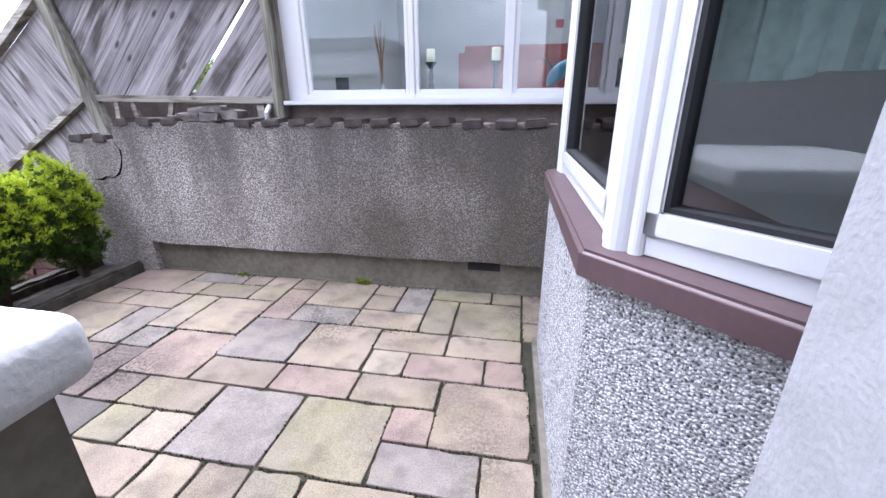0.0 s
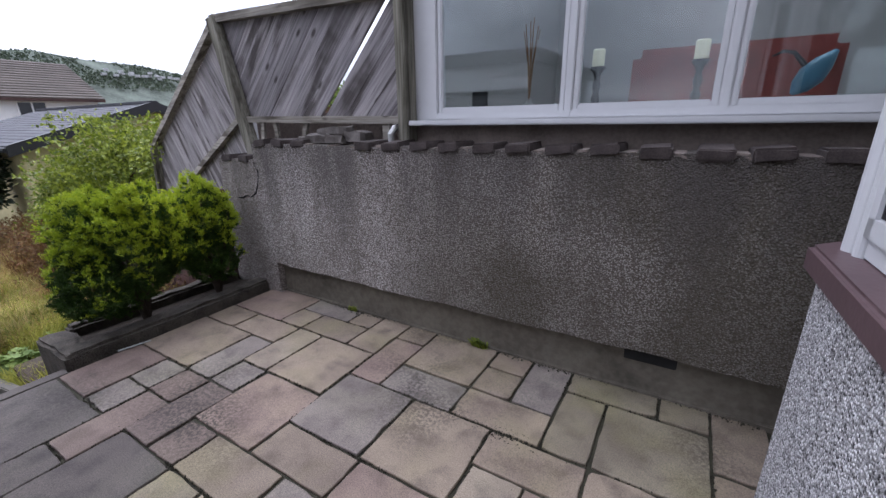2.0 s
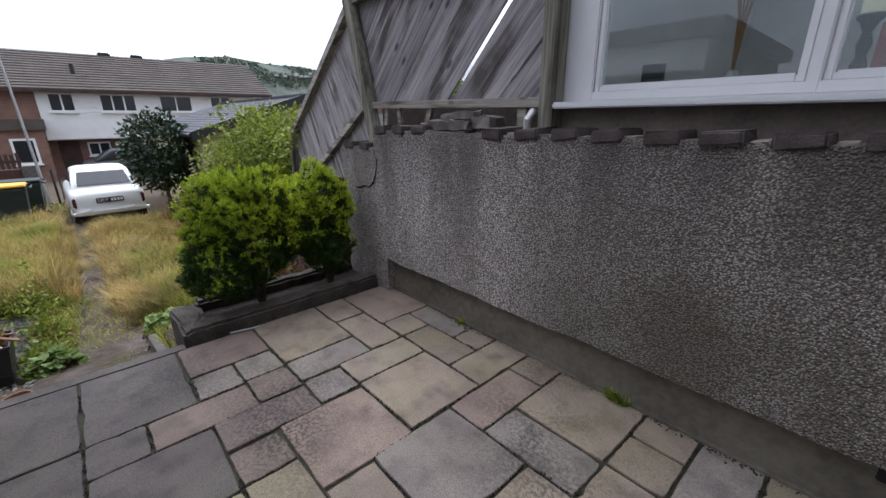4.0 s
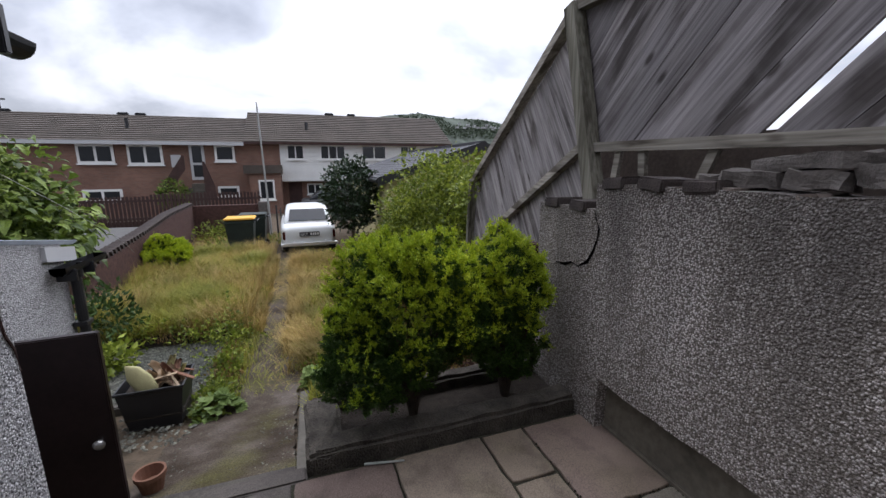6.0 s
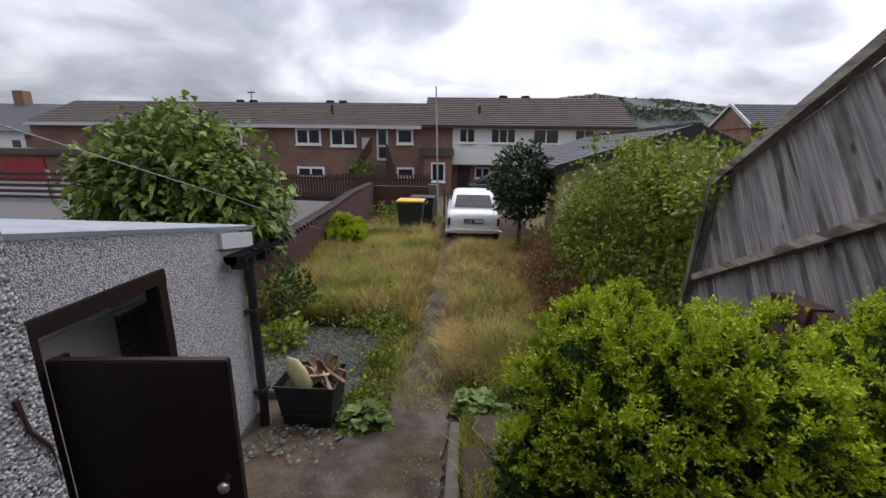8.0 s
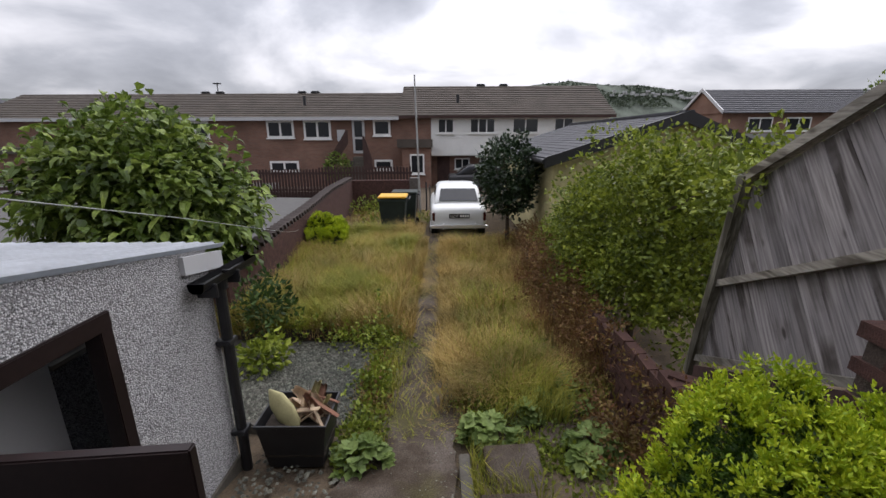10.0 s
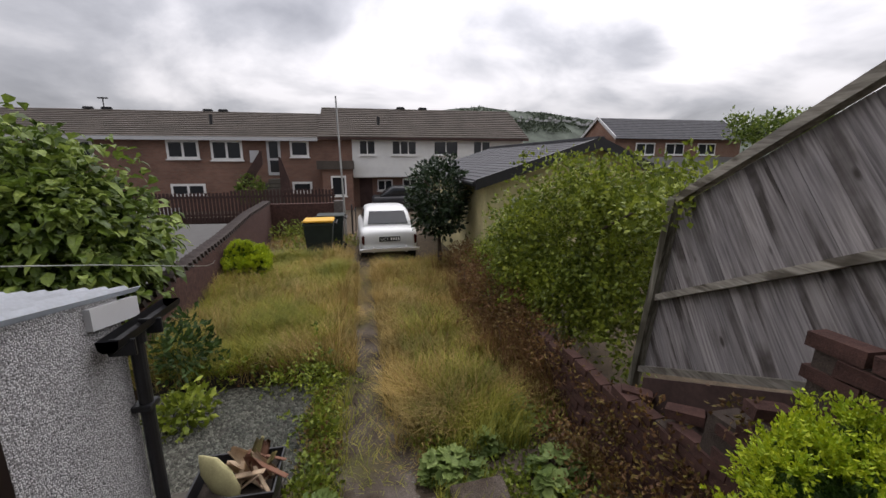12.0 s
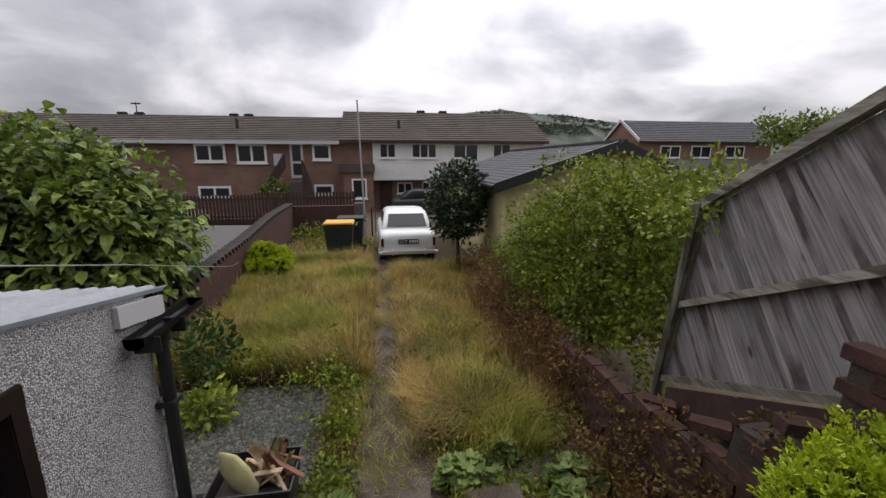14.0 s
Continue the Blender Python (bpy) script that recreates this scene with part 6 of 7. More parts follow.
def build_pole():
    p = base("pole", -17.4, 0.3, -1.15, "tall thin grey metal pole by the gate", "pole")
    part("shaft", tube([(-17.2, 0.28, -1.15), (-17.25, 0.16, 3.5)], 0.04, 10, 0.025), "metal_grey", p)
    g = base("iron_gate", -17.5, 0.45, -1.1, "narrow black iron gate standing open at the garden's end", "gate")
    part("gate_frame", tube([(-17.3, 0.5, -1.1), (-17.3, 0.5, -0.05)], 0.03, 8), "black", g)
    for k in range(5):
        part("bar", tube([(-17.4 - 0.14 * k, 0.62, -1.0), (-17.4 - 0.14 * k, 0.62, -0.2)], 0.012, 6), "black", g)
    for z in (-0.95, -0.25):
        part("rail", tube([(-17.3, 0.6, z), (-18.1, 0.62, z)], 0.014, 6), "black", g)


build_pole()


def build_bin(BX, BY, lid, label):
    z = gz(BX) + 0.06
    b = base("wheelie_bin", BX, BY, z, label, "bin", "wheeled bins")
    bm = bmesh.new()
    def ring(h, s, zz):
        return [bm.verts.new((BX + a * h, BY + c * s, zz)) for a, c in ((-1, -1), (1, -1), (1, 1), (-1, 1))]
    R = [ring(0.25, 0.28, z + 0.05), ring(0.33, 0.35, z + 0.9), ring(0.35, 0.37, z + 0.9), ring(0.35, 0.37, z + 0.96)]
    for a, c in zip(R, R[1:]):
        for k in range(4):
            bm.faces.new((a[k], a[(k + 1) % 4], c[(k + 1) % 4], c[k]))
    bm.faces.new(R[0][::-1]); bm.faces.new(R[-1])
    bmesh.ops.recalc_face_normals(bm, faces=bm.faces)
    part("bin_body", bm, "bin_green", b)
    part("lid", box(BX - 0.36, BX + 0.36, BY - 0.38, BY + 0.38, z + 0.985, z + 1.035, bevel=0.02), lid, b)
    part("handle", tube([(BX + 0.3, BY + 0.38, z + 0.98), (BX + 0.3, BY + 0.44, z + 0.95), (BX - 0.3, BY + 0.44, z + 0.95), (BX - 0.3, BY + 0.38, z + 0.98)], 0.02, 8), "black", b)
    for x in (BX - 0.25, BX + 0.25):
        part("wheel", lathe([(0.1, -0.03), (0.1, 0.03)], 14, Matrix.Translation((x, BY + 0.3, z + 0.1)) @ Matrix.Rotation(radians(90), 4, "Y")), "rubber", b)


build_bin(-13.6, -0.24, "bin_yellow", "dark green wheeled bin with a yellow lid")
build_bin(-14.6, -0.02, "bin_green", "dark green wheeled bin with a dark lid")


# ---- the parked car ----
def loft(sections, sides=20, power=0.32):
    """Rounded cross-sections (x, half width, bottom, top) joined along x."""
    bm = bmesh.new()
    rings = []
    for x, hw, z0, z1 in sections:
        r = []
        for k in range(sides):
            a = 2 * math.pi * (k + 0.5) / sides
            c, s = math.cos(a), math.sin(a)
            r.append(bm.verts.new((x, hw * math.copysign(abs(c) ** power, c), (z0 + z1) / 2 + (z1 - z0) / 2 * math.copysign(abs(s) ** power, s))))
        rings.append(r)
    for r0, r1 in zip(rings, rings[1:]):
        for k in range(sides):
            bm.faces.new((r0[k], r0[(k + 1) % sides], r1[(k + 1) % sides], r1[k]))
    bm.faces.new(rings[0][::-1]); bm.faces.new(rings[-1])
    bmesh.ops.recalc_face_normals(bm, faces=bm.faces)
    return bm


def build_car():
    z = gz(-14.8) - 0.04
    m = Matrix.Translation((-13.2, 1.53, z)) @ Matrix.Rotation(radians(181.5), 4, "Z")
    c = base("car", -15.0, 1.53, z, "white nineteen-sixties saloon car parked on the path", "car")
    def p(name, bm, mat, label="", smooth=False, parent=None):
        bmesh.ops.transform(bm, matrix=m, verts=bm.verts)
        return part(name, bm, mat, parent or c, label, smooth)
    p("body", loft([(0.0, 0.62, 0.36, 0.78), (0.05, 0.69, 0.3, 0.85), (0.18, 0.735, 0.26, 0.9), (0.5, 0.755, 0.23, 0.93), (1.2, 0.765, 0.21, 0.94), (2.3, 0.765, 0.21, 0.94), (3.0, 0.75, 0.22, 0.92), (3.5, 0.72, 0.26, 0.86), (3.66, 0.66, 0.3, 0.78), (3.7, 0.58, 0.36, 0.7)], 24), "car_white", smooth=True)
    p("roof", loft([(0.42, 0.655, 0.8, 0.93), (0.58, 0.635, 0.8, 1.1), (0.78, 0.61, 0.8, 1.3), (1.0, 0.595, 0.8, 1.38), (1.5, 0.59, 0.8, 1.4), (1.95, 0.59, 0.8, 1.37), (2.3, 0.62, 0.8, 1.15), (2.6, 0.66, 0.8, 0.92)], 24, 0.36), "car_white", smooth=True)
    def pane(name, quad, mat="glass_dark", push=(-0.012, 0, 0.01)):
        bm = bmesh.new()
        vs = [bm.verts.new(q) for q in quad]
        bm.faces.new(vs)
        ex = bmesh.ops.extrude_face_region(bm, geom=bm.faces[:])
        bmesh.ops.translate(bm, vec=push, verts=[v for v in ex["geom"] if isinstance(v, bmesh.types.BMVert)])
        bmesh.ops.recalc_face_normals(bm, faces=bm.faces)
        return p(name, bm, mat)
    pane("rear_window", [(0.455, -0.53, 0.965), (0.455, 0.53, 0.965), (0.735, 0.47, 1.262), (0.735, -0.47, 1.262)], push=(-0.03, 0, 0.022))
    for s in (-1, 1):
        pane("side_window", [(0.8, s * 0.618, 0.97), (1.35, s * 0.618, 0.97), (1.32, s * 0.585, 1.28), (0.95, s * 0.585, 1.26)], push=(0, s * 0.02, 0))
        pane("side_window", [(1.45, s * 0.618, 0.97), (2.25, s * 0.635, 0.97), (2.0, s * 0.59, 1.26), (1.42, s * 0.585, 1.28)], push=(0, s * 0.02, 0))
        lamp = p("tail_light", box(-0.01, 0.1, s * 0.665 - 0.04, s * 0.665 + 0.045, 0.5, 0.74, bevel=0.025), "lamp_red", "upright dark red tail light")
        p("lens_rim", box(0.02, 0.105, s * 0.665 - 0.05, s * 0.665 + 0.05, 0.485, 0.755, bevel=0.02), "chrome", parent=lamp)
        p("overrider", box(-0.11, -0.02, s * 0.42 - 0.025, s * 0.42 + 0.025, 0.3, 0.46, bevel=0.015), "chrome")
    p("bumper", loft([(-0.09, 0.74, 0.33, 0.41), (-0.05, 0.77, 0.32, 0.42), (0.0, 0.77, 0.33, 0.41)], 16), "chrome")
    p("windscreen", box(2.2, 2.24, -0.55, 0.55, 0.98, 1.24, Matrix.Translation((0.14, 0, 0)) @ Matrix.Rotation(0, 4, "Y")), "glass_dark")
    plate = p("number_plate", box(-0.03, 0.02, -0.27, 0.27, 0.585, 0.705, bevel=0.004), "black")
    # three letters can be read; the rest are plain bars
    cu = bpy.data.curves.new("letters", "FONT")
    cu.body, cu.size, cu.extrude, cu.align_x = "UCT", 0.1, 0.001, "LEFT"
    tx = new("letters", cu)
    cu.materials.append(M["plate_text"])
    tx.parent = plate
    tx.matrix_parent_inverse = plate.matrix_basis.inverted()
    tx.matrix_basis = m @ Matrix.Translation((-0.033, 0.235, 0.61)) @ Matrix(((0, 0, -1, 0), (-1, 0, 0, 0), (0, 1, 0, 0), (0, 0, 0, 1)))
    for k in range(4):
        y = -0.02 - 0.062 * k
        p("character_bar", box(-0.034, -0.03, y - 0.042, y, 0.615, 0.68), "plate_text", parent=plate)
    for x in (0.62, 2.95):
        for s in (-1, 1):
            w = p("wheel", lathe([(0.2, -0.08), (0.28, -0.075), (0.29, 0), (0.28, 0.075), (0.2, 0.08)], 22, Matrix.Translation((x, s * 0.66, 0.27)) @ Matrix.Rotation(radians(90), 4, "X")), "rubber")
            p("hubcap", lathe([(0.17, -0.02), (0.15, 0.02), (0.03, 0.035)], 18, Matrix.Translation((x, s * 0.74, 0.27)) @ Matrix.Rotation(radians(-90 * s), 4, "X")), "chrome", parent=w)


build_car()


# ---- garage next door ----
def build_garage():
    g = base("garage", -13.0, 5.2, -1.1, "yellow rendered garage with a low dark slate roof", "garage")
    X0, X1, Y0, Y1, YR = -10.7, -17.5, 3.32, 7.45, 5.6
    ze, zr = 1.1, 1.86
    bm = crosswise([(Y0, -1.3), (Y1, -1.3), (Y1, ze), (YR, zr - 0.06), (Y0, ze)], X1, X0)
    part("wall", bm, "garage_wall", g)
    n = 16
    for side, (ya, yb) in (("left", (Y0 - 0.28, YR)), ("right", (Y1 + 0.1, YR))):
        for i in range(n):
            bm = bmesh.new()
            t0, t1 = i / n, (i + 1.12) / n
            za, zb = 1.06 + (zr - 1.06) * t0 + 0.035, 1.06 + (zr - 1.06) * min(t1, 1.02) + 0.005
            y0, y1 = ya + (yb - ya) * t0, ya + (yb - ya) * min(t1, 1.02)
            o = [bm.verts.new(q) for q in ((X0 + 0.25, y0, za), (X1, y0, za), (X1, y1, zb + 0.02), (X0 + 0.25, y1, zb + 0.02), (X0 + 0.25, y0, za - 0.03), (X1, y0, za - 0.03))]
            bm.faces.new((o[0], o[1], o[2], o[3])); bm.faces.new((o[0], o[4], o[5], o[1]))
            part("slate_course", bm, "roof_slate", g)
    for ya, yb in ((Y0 - 0.3, YR), (Y1 + 0.12, YR)):
        part("barge_board", crosswise([(ya, 0.9), (yb, zr - 0.16), (yb, zr + 0.06), (ya, 1.1)], X0 + 0.18, X0 + 0.26), "black", g, "black barge board")
    part("gutter", tube([(X0 + 0.2, Y0 - 0.3, 1.02), (X1, Y0 - 0.3, 1.02)], 0.05, 8), "black", g)
    part("downpipe", tube([(X0 + 0.05, Y0 - 0.05, 0.95), (X0 + 0.05, Y0 - 0.05, -1.0)], 0.035, 8), "garage_wall", g)
    w = part("window", box(X0 - 0.02, X0 + 0.03, 3.85, 4.5, 0.3, 0.72, bevel=0.008), "pvc", g)
    part("pane", box(X0 + 0.031, X0 + 0.036, 3.92, 4.4, 0.36, 0.66), "glass_dark", w)
    part("ridge", box(X1, X0 + 0.25, YR - 0.1, YR + 0.1, zr + 0.0, zr + 0.07, bevel=0.02), "roof_slate", g)


build_garage()


# ---- the row of houses at the bottom ----
def far_window(parent, x, y0, y1, z0, z1, lights=2, frame_w=0.12):
    w = part("window", box(x - 0.03, x + 0.04, y0, y1, z0, z1, bevel=0.0), "clad_white", parent)
    n = lights
    step = (y1 - y0 - frame_w) / n
    for i in range(n):
        a = y0 + frame_w + i * step
        part("pane", box(x + 0.041, x + 0.05, a, a + step - frame_w, z0 + frame_w, z1 - frame_w), "glass_dark", w)
    part("sill", box(x, x + 0.1, y0 - 0.05, y1 + 0.05, z0 - 0.06, z0), "clad_white", w)


def tiled_roof(parent, x0, x1, y0, y1, z0, z1, courses, mat):
    for i in range(courses):
        bm = bmesh.new()
        t0, t1 = i / courses, (i + 1.1) / courses
        xa, xb = x0 + (x1 - x0) * t0, x0 + (x1 - x0) * min(t1, 1)
        za, zb = z0 + (z1 - z0) * t0 + 0.06, z0 + (z1 - z0) * min(t1, 1)
        q = [bm.verts.new(v) for v in ((xa, y0, za), (xa, y1, za), (xb, y1, zb + 0.01), (xb, y0, zb + 0.01), (xa, y0, za - 0.07), (xa, y1, za - 0.07))]
        bm.faces.new(q[:4]); bm.faces.new((q[0], q[4], q[5], q[1]))
        part("tile_course", bm, mat, parent)


def build_terrace():
    x = -27.0
    h = base("terraced_house", x - 3, -10, -1.3, "brown brick terraced house with white windows and a brown tiled roof", "house")
    part("wall", crosswise([(-26, -1.6), (0.42, -1.6), (0.42, 2.62), (-26, 2.62)], x - 7, x), "brick_far", h)
    tiled_roof(h, x + 0.35, x - 3.5, -26, -1.4, 2.6, 4.28, 14, "roof_brown")
    part("roof_back", box(x - 7, x - 3.5, -26, -1.4, 2.6, 2.7), "roof_brown", h)
    part("fascia", box(x + 0.3, x + 0.36, -26, -1.4, 2.46, 2.64), "pvc", h)
    for y0, y1, z0, z1 in ((-9.06, -7.5, 1.5, 2.47), (-6.93, -5.36, 1.43, 2.48), (-2.92, -1.92, 1.6, 2.5), (-9.1, -7.4, -0.45, 0.2), (-2.94, -1.87, -0.35, 0.25), (-14.0, -12.4, 1.5, 2.45), (-17.0, -15.4, 1.5, 2.45)):
        far_window(h, x, y0, y1, z0, z1, 2 if y1 - y0 > 1.2 else 1)
    d = part("door", box(x - 0.03, x + 0.05, -4.13, -3.42, 0.62, 2.55), "pvc", h, "white glazed door")
    part("pane", box(x + 0.051, x + 0.06, -4.0, -3.55, 1.55, 2.42), "glass_dark", d)
    part("pane", box(x + 0.051, x + 0.06, -4.0, -3.55, 0.78, 1.42), "glass_dark", d)
    part("meter_box", box(x, x + 0.1, -5.0, -4.55, 1.3, 1.95), "pvc", h)
    st = base("outside_steps", x + 0.8, -3.9, -1.3, "concrete outside steps with brown railings up to a door", "steps")
    for k in range(8):
        part("step", box(x + 0.05, x + 0.9, -5.2 + 0.17 * k, -3.4, -1.3 + 0.22 * k, -1.1 + 0.22 * k), "concrete", st)
    part("railing", crosswise([(-5.3, -0.3), (-4.2, 1.2), (-4.2, 1.9), (-4.3, 1.9), (-5.3, 0.4)], x + 0.9, x + 0.95), "fence_brown", st)
    part("railing", crosswise([(-3.4, -0.3), (-2.9, -0.3), (-2.9, 0.3), (-3.3, 1.6), (-3.4, 1.6)], x + 0.9, x + 0.95), "fence_brown", st)
    for y in (-14.21, -13.28, -7.98, -7.12):
        part("roof_vent", box(x - 3.6, x - 3.4, y - 0.28, y + 0.28, 4.25, 4.42, bevel=0.05), "black", h)
    part("aerial", tube([(x - 3.5, -13.40, 4.2), (x - 3.5, -13.40, 4.95)], 0.03, 6), "black", h)
    part("aerial_arms", box(x - 3.55, x - 3.45, -13.65, -13.15, 4.86, 4.93), "black", h)
    part("flue", tube([(x - 1.4, -7.2, 3.2), (x - 1.4, -7.2, 3.9)], 0.09, 8), "black", h)
    # the white-clad house
    w = base("terraced_house", x - 3, 5.5, -1.3, "terraced house with white cladding above a brick ground floor", "house")
    part("wall", box(x - 7, x - 0.5, 0.42, 10.9, -1.6, 0.5), "brick_far", w)
    part("cladding", box(x - 7, x, 0.42, 10.7, 0.45, 2.65, bevel=0.02), "clad_white", w, "white boarded upper floor")
    for k in range(9):
        part("clad_board", box(x, x + 0.015, 0.43, 10.69, 0.5 + 0.235 * k, 0.72 + 0.235 * k), "clad_white", w)
    tiled_roof(w, x + 0.35, x - 3.5, -1.4, 10.9, 2.68, 4.66, 15, "roof_brown")
    part("roof_back", box(x - 7, x - 3.5, -1.4, 10.9, 2.6, 2.7), "roof_brown", w)
    part("gable", crosswise([(-1.4, 2.6), (-1.36, 2.6), (-1.36, 4.6), (-1.4, 4.6)], x - 3.6, x - 3.4), "roof_brown", w)
    part("fascia", box(x + 0.3, x + 0.36, -1.4, 10.9, 2.55, 2.68), "fence_brown", w)
    for y0, y1, n in ((0.8, 1.75, 2), (2.65, 4.12, 3), (5.1, 6.62, 2), (7.5, 8.6, 2)):
        far_window(w, x + 0.012, y0, y1, 1.72, 2.55, n, 0.07)
    far_window(w, x - 0.5, 1.8, 2.7, -0.35, 0.3, 2, 0.07)
    far_window(w, x - 0.5, 3.3, 4.6, -0.5, 0.35, 3, 0.07)
    part("door", box(x - 0.5, x - 0.46, 0.75, 1.5, -1.4, 0.4), "fence_brown", w)
    part("flue", tube([(x - 1.2, 2.0, 3.1), (x - 1.2, 2.0, 3.95)], 0.09, 8), "black", w)
    for y in (3.55, 5.00):
        part("roof_vent", box(x - 3.6, x - 3.4, y - 0.28, y + 0.28, 4.62, 4.8, bevel=0.05), "black", w)
    # porch at the join
    p = base("porch", x + 0.5, -0.4, -1.3, "small brick porch with a tiled roof and a white window", "porch")
    part("wall", box(x, x + 1.0, -1.2, 0.4, -1.6, 0.95), "brick_far", p)
    part("roof", crosswise([(-1.45, 0.95), (0.5, 0.95), (0.5, 1.4), (-1.45, 1.4)], x, x + 1.15), "roof_brown", p)
    far_window(p, x + 1.0, -0.76, 0.05, -0.5, 0.6, 1, 0.09)
    # a dark car in front of the white house
    c = base("parked_car", x + 2, 3.2, -1.3, "dark parked car in front of the white house", "car")
    m = Matrix.Translation((x + 2.0, 3.4, -1.32)) @ Matrix.Rotation(radians(90), 4, "Z")
    for nm, sec, mat in (("body", [(-2, 0.7, 0.35, 0.8), (-1.9, 0.8, 0.25, 0.9), (0, 0.82, 0.22, 0.95), (1.9, 0.78, 0.25, 0.85), (2.0, 0.7, 0.35, 0.75)], "black"), ("roof", [(-1.6, 0.7, 0.8, 0.95), (-0.9, 0.62, 0.8, 1.42), (0.4, 0.62, 0.8, 1.42), (1.2, 0.7, 0.8, 0.95)], "glass_dark")):
        bm = loft(sec, 18)
        bmesh.ops.transform(bm, matrix=m, verts=bm.verts)
        part(nm, bm, mat, c, smooth=True)
    for a in (-1.25, 1.25):
        for s in (-0.75, 0.75):
            bm = lathe([(0.3, -0.09), (0.3, 0.09)], 16, m @ Matrix.Translation((a, s, 0.3)) @ Matrix.Rotation(radians(90), 4, "X"))
            part("wheel", bm, "rubber", c)


build_terrace()


def build_paling():
    f = base("paling_fence", -20, -4, -1.2, "dark brown stained paling fence in front of the houses", "fence")
    rng = random.Random(3)
    mesh = box(-0.012, 0.012, -0.045, 0.045, 0, 1.15)
    mm = bpy.data.meshes.new("paling")
    mesh.to_mesh(mm); mesh.free()
    mm.materials.append(M["fence_brown"])
    for k in range(67):
        y = -9.0 + 0.132 * k
        o = new("paling", mm)
        o.parent = f
        o.matrix_parent_inverse = f.matrix_basis.inverted()
        o.matrix_basis = pose(-20.0, y, -0.95 + rng.uniform(-0.02, 0.03) + (0.1 if y > -4.2 else 0), 0, 0, 0)
    for z in (-0.7, 0.0):
        part("rail", box(-20.08, -20.02, -9.1, -0.2, z, z + 0.09), "fence_brown", f)
    part("gravel_board", box(-20.14, -20.1, -9.1, -0.2, -1.3, -0.75), "fence_brown", f)


build_paling()


def build_far_houses():
    h = base("brick_house", -43, 35, -2, "distant brown brick house with a gable and dark tiled roof", "house")
    part("wall", prism([(-40, 25.7), (-46, 25.7), (-46, 40.5), (-40, 40.5)], -2.5, 3.5), "brick_house", h)
    part("gable", upright([(-46.2, 3.5), (-39.8, 3.5), (-43, 5.6)], 25.6, 25.9), "brick_house", h)
    tiled_roof(h, -39.6, -43, 25.4, 40.9, 3.45, 5.7, 12, "roof_slate")
    bm = upright([(-46.4, 3.4), (-43, 5.55), (-39.6, 3.4), (-39.6, 3.7), (-43, 5.85), (-46.4, 3.7)], 25.35, 25.45)
    part("barge_board", bm, "pvc", h)
    part("roof_back", upright([(-46.3, 3.45), (-43, 5.6), (-43, 5.7), (-46.3, 3.6)], 25.45, 40.9), "roof_slate", h)
    for y in (28.0, 31.4, 35.2):
        far_window(h, -40, y, y + 2.2, 1.9, 3.1, 2, 0.12)
    structure("far_wall", box(-36, -35.7, 24, 46, -2, 1.7), "render_pale", "pale wall in front of the distant house", "wall")
    a = base("white_house", -36, -38, -2, "white rendered house with a hipped slate roof and a chimney", "house")
    part("wall", box(-44, -35, -46, -34.5, -3, 2.4), "clad_white", a)
    bm = bmesh.new()
    lo = [bm.verts.new(q) for q in ((-34.6, -46.4, 2.3), (-34.6, -34.1, 2.3), (-44.4, -34.1, 2.3), (-44.4, -46.4, 2.3))]
    t0, t1 = bm.verts.new((-39.5, -43, 4.9)), bm.verts.new((-39.5, -37, 4.9))
    for q in ((lo[0], lo[1], t1, t0), (lo[1], lo[2], t1), (lo[2], lo[3], t0, t1), (lo[3], lo[0], t0), lo[::-1]):
        bm.faces.new(q)
    part("roof", bm, "roof_slate", a)
    part("chimney", box(-39.9, -39.1, -40.4, -39.4, 4.4, 6.0), "brick_house", a)
    far_window(a, -35, -40.3, -38.3, 0.4, 1.7, 2, 0.12)
    far_window(a, -35, -36.8, -35.8, 0.6, 1.7, 1, 0.12)
    b = base("brick_outbuilding", -33, -31, -2, "low brown brick house beside the white one", "house")
    part("wall", box(-40, -34, -34.4, -28.5, -3, 2.0), "brick_house", b)
    part("roof", upright([(-40.3, 2.0), (-33.7, 2.0), (-37, 3.2)], -34.4, -28.2), "roof_slate", b)
    c = base("lockup_garages", -27, -28, -1.5, "row of low grey garages, one with a red door", "garage")
    part("wall", box(-30, -26, -36, -20, -1.8, 0.7), "brick_far", c)
    part("roof", box(-30.2, -25.8, -36.2, -19.8, 0.7, 1.05), "concrete", c)
    part("door", box(-26.0, -25.9, -27.2, -24.4, -1.5, 0.5), "red_paint", c, "red garage door")
    d = base("rail_fence", -15, -13, -1, "brown timber rail fence beside the road", "fence")
    for k in range(5):
        part("rail", box(-17.06, -17.0, -24, -7.5, -0.7 + 0.22 * k, -0.58 + 0.22 * k), "fence_brown", d)
    for k in range(8):
        part("post", box(-17.15, -17.05, -24 + 2.3 * k, -23.88 + 2.3 * k, -1.0, 0.4), "timber_rail", d)


build_far_houses()


RIDGE = [(-900, 40), (36, 41.4), (94, 51.2), (123, 54.1), (154, 50.4), (192, 50.0), (218, 46.5), (248, 43.0), (286, 39.5), (435, 39.3), (900, 34)]


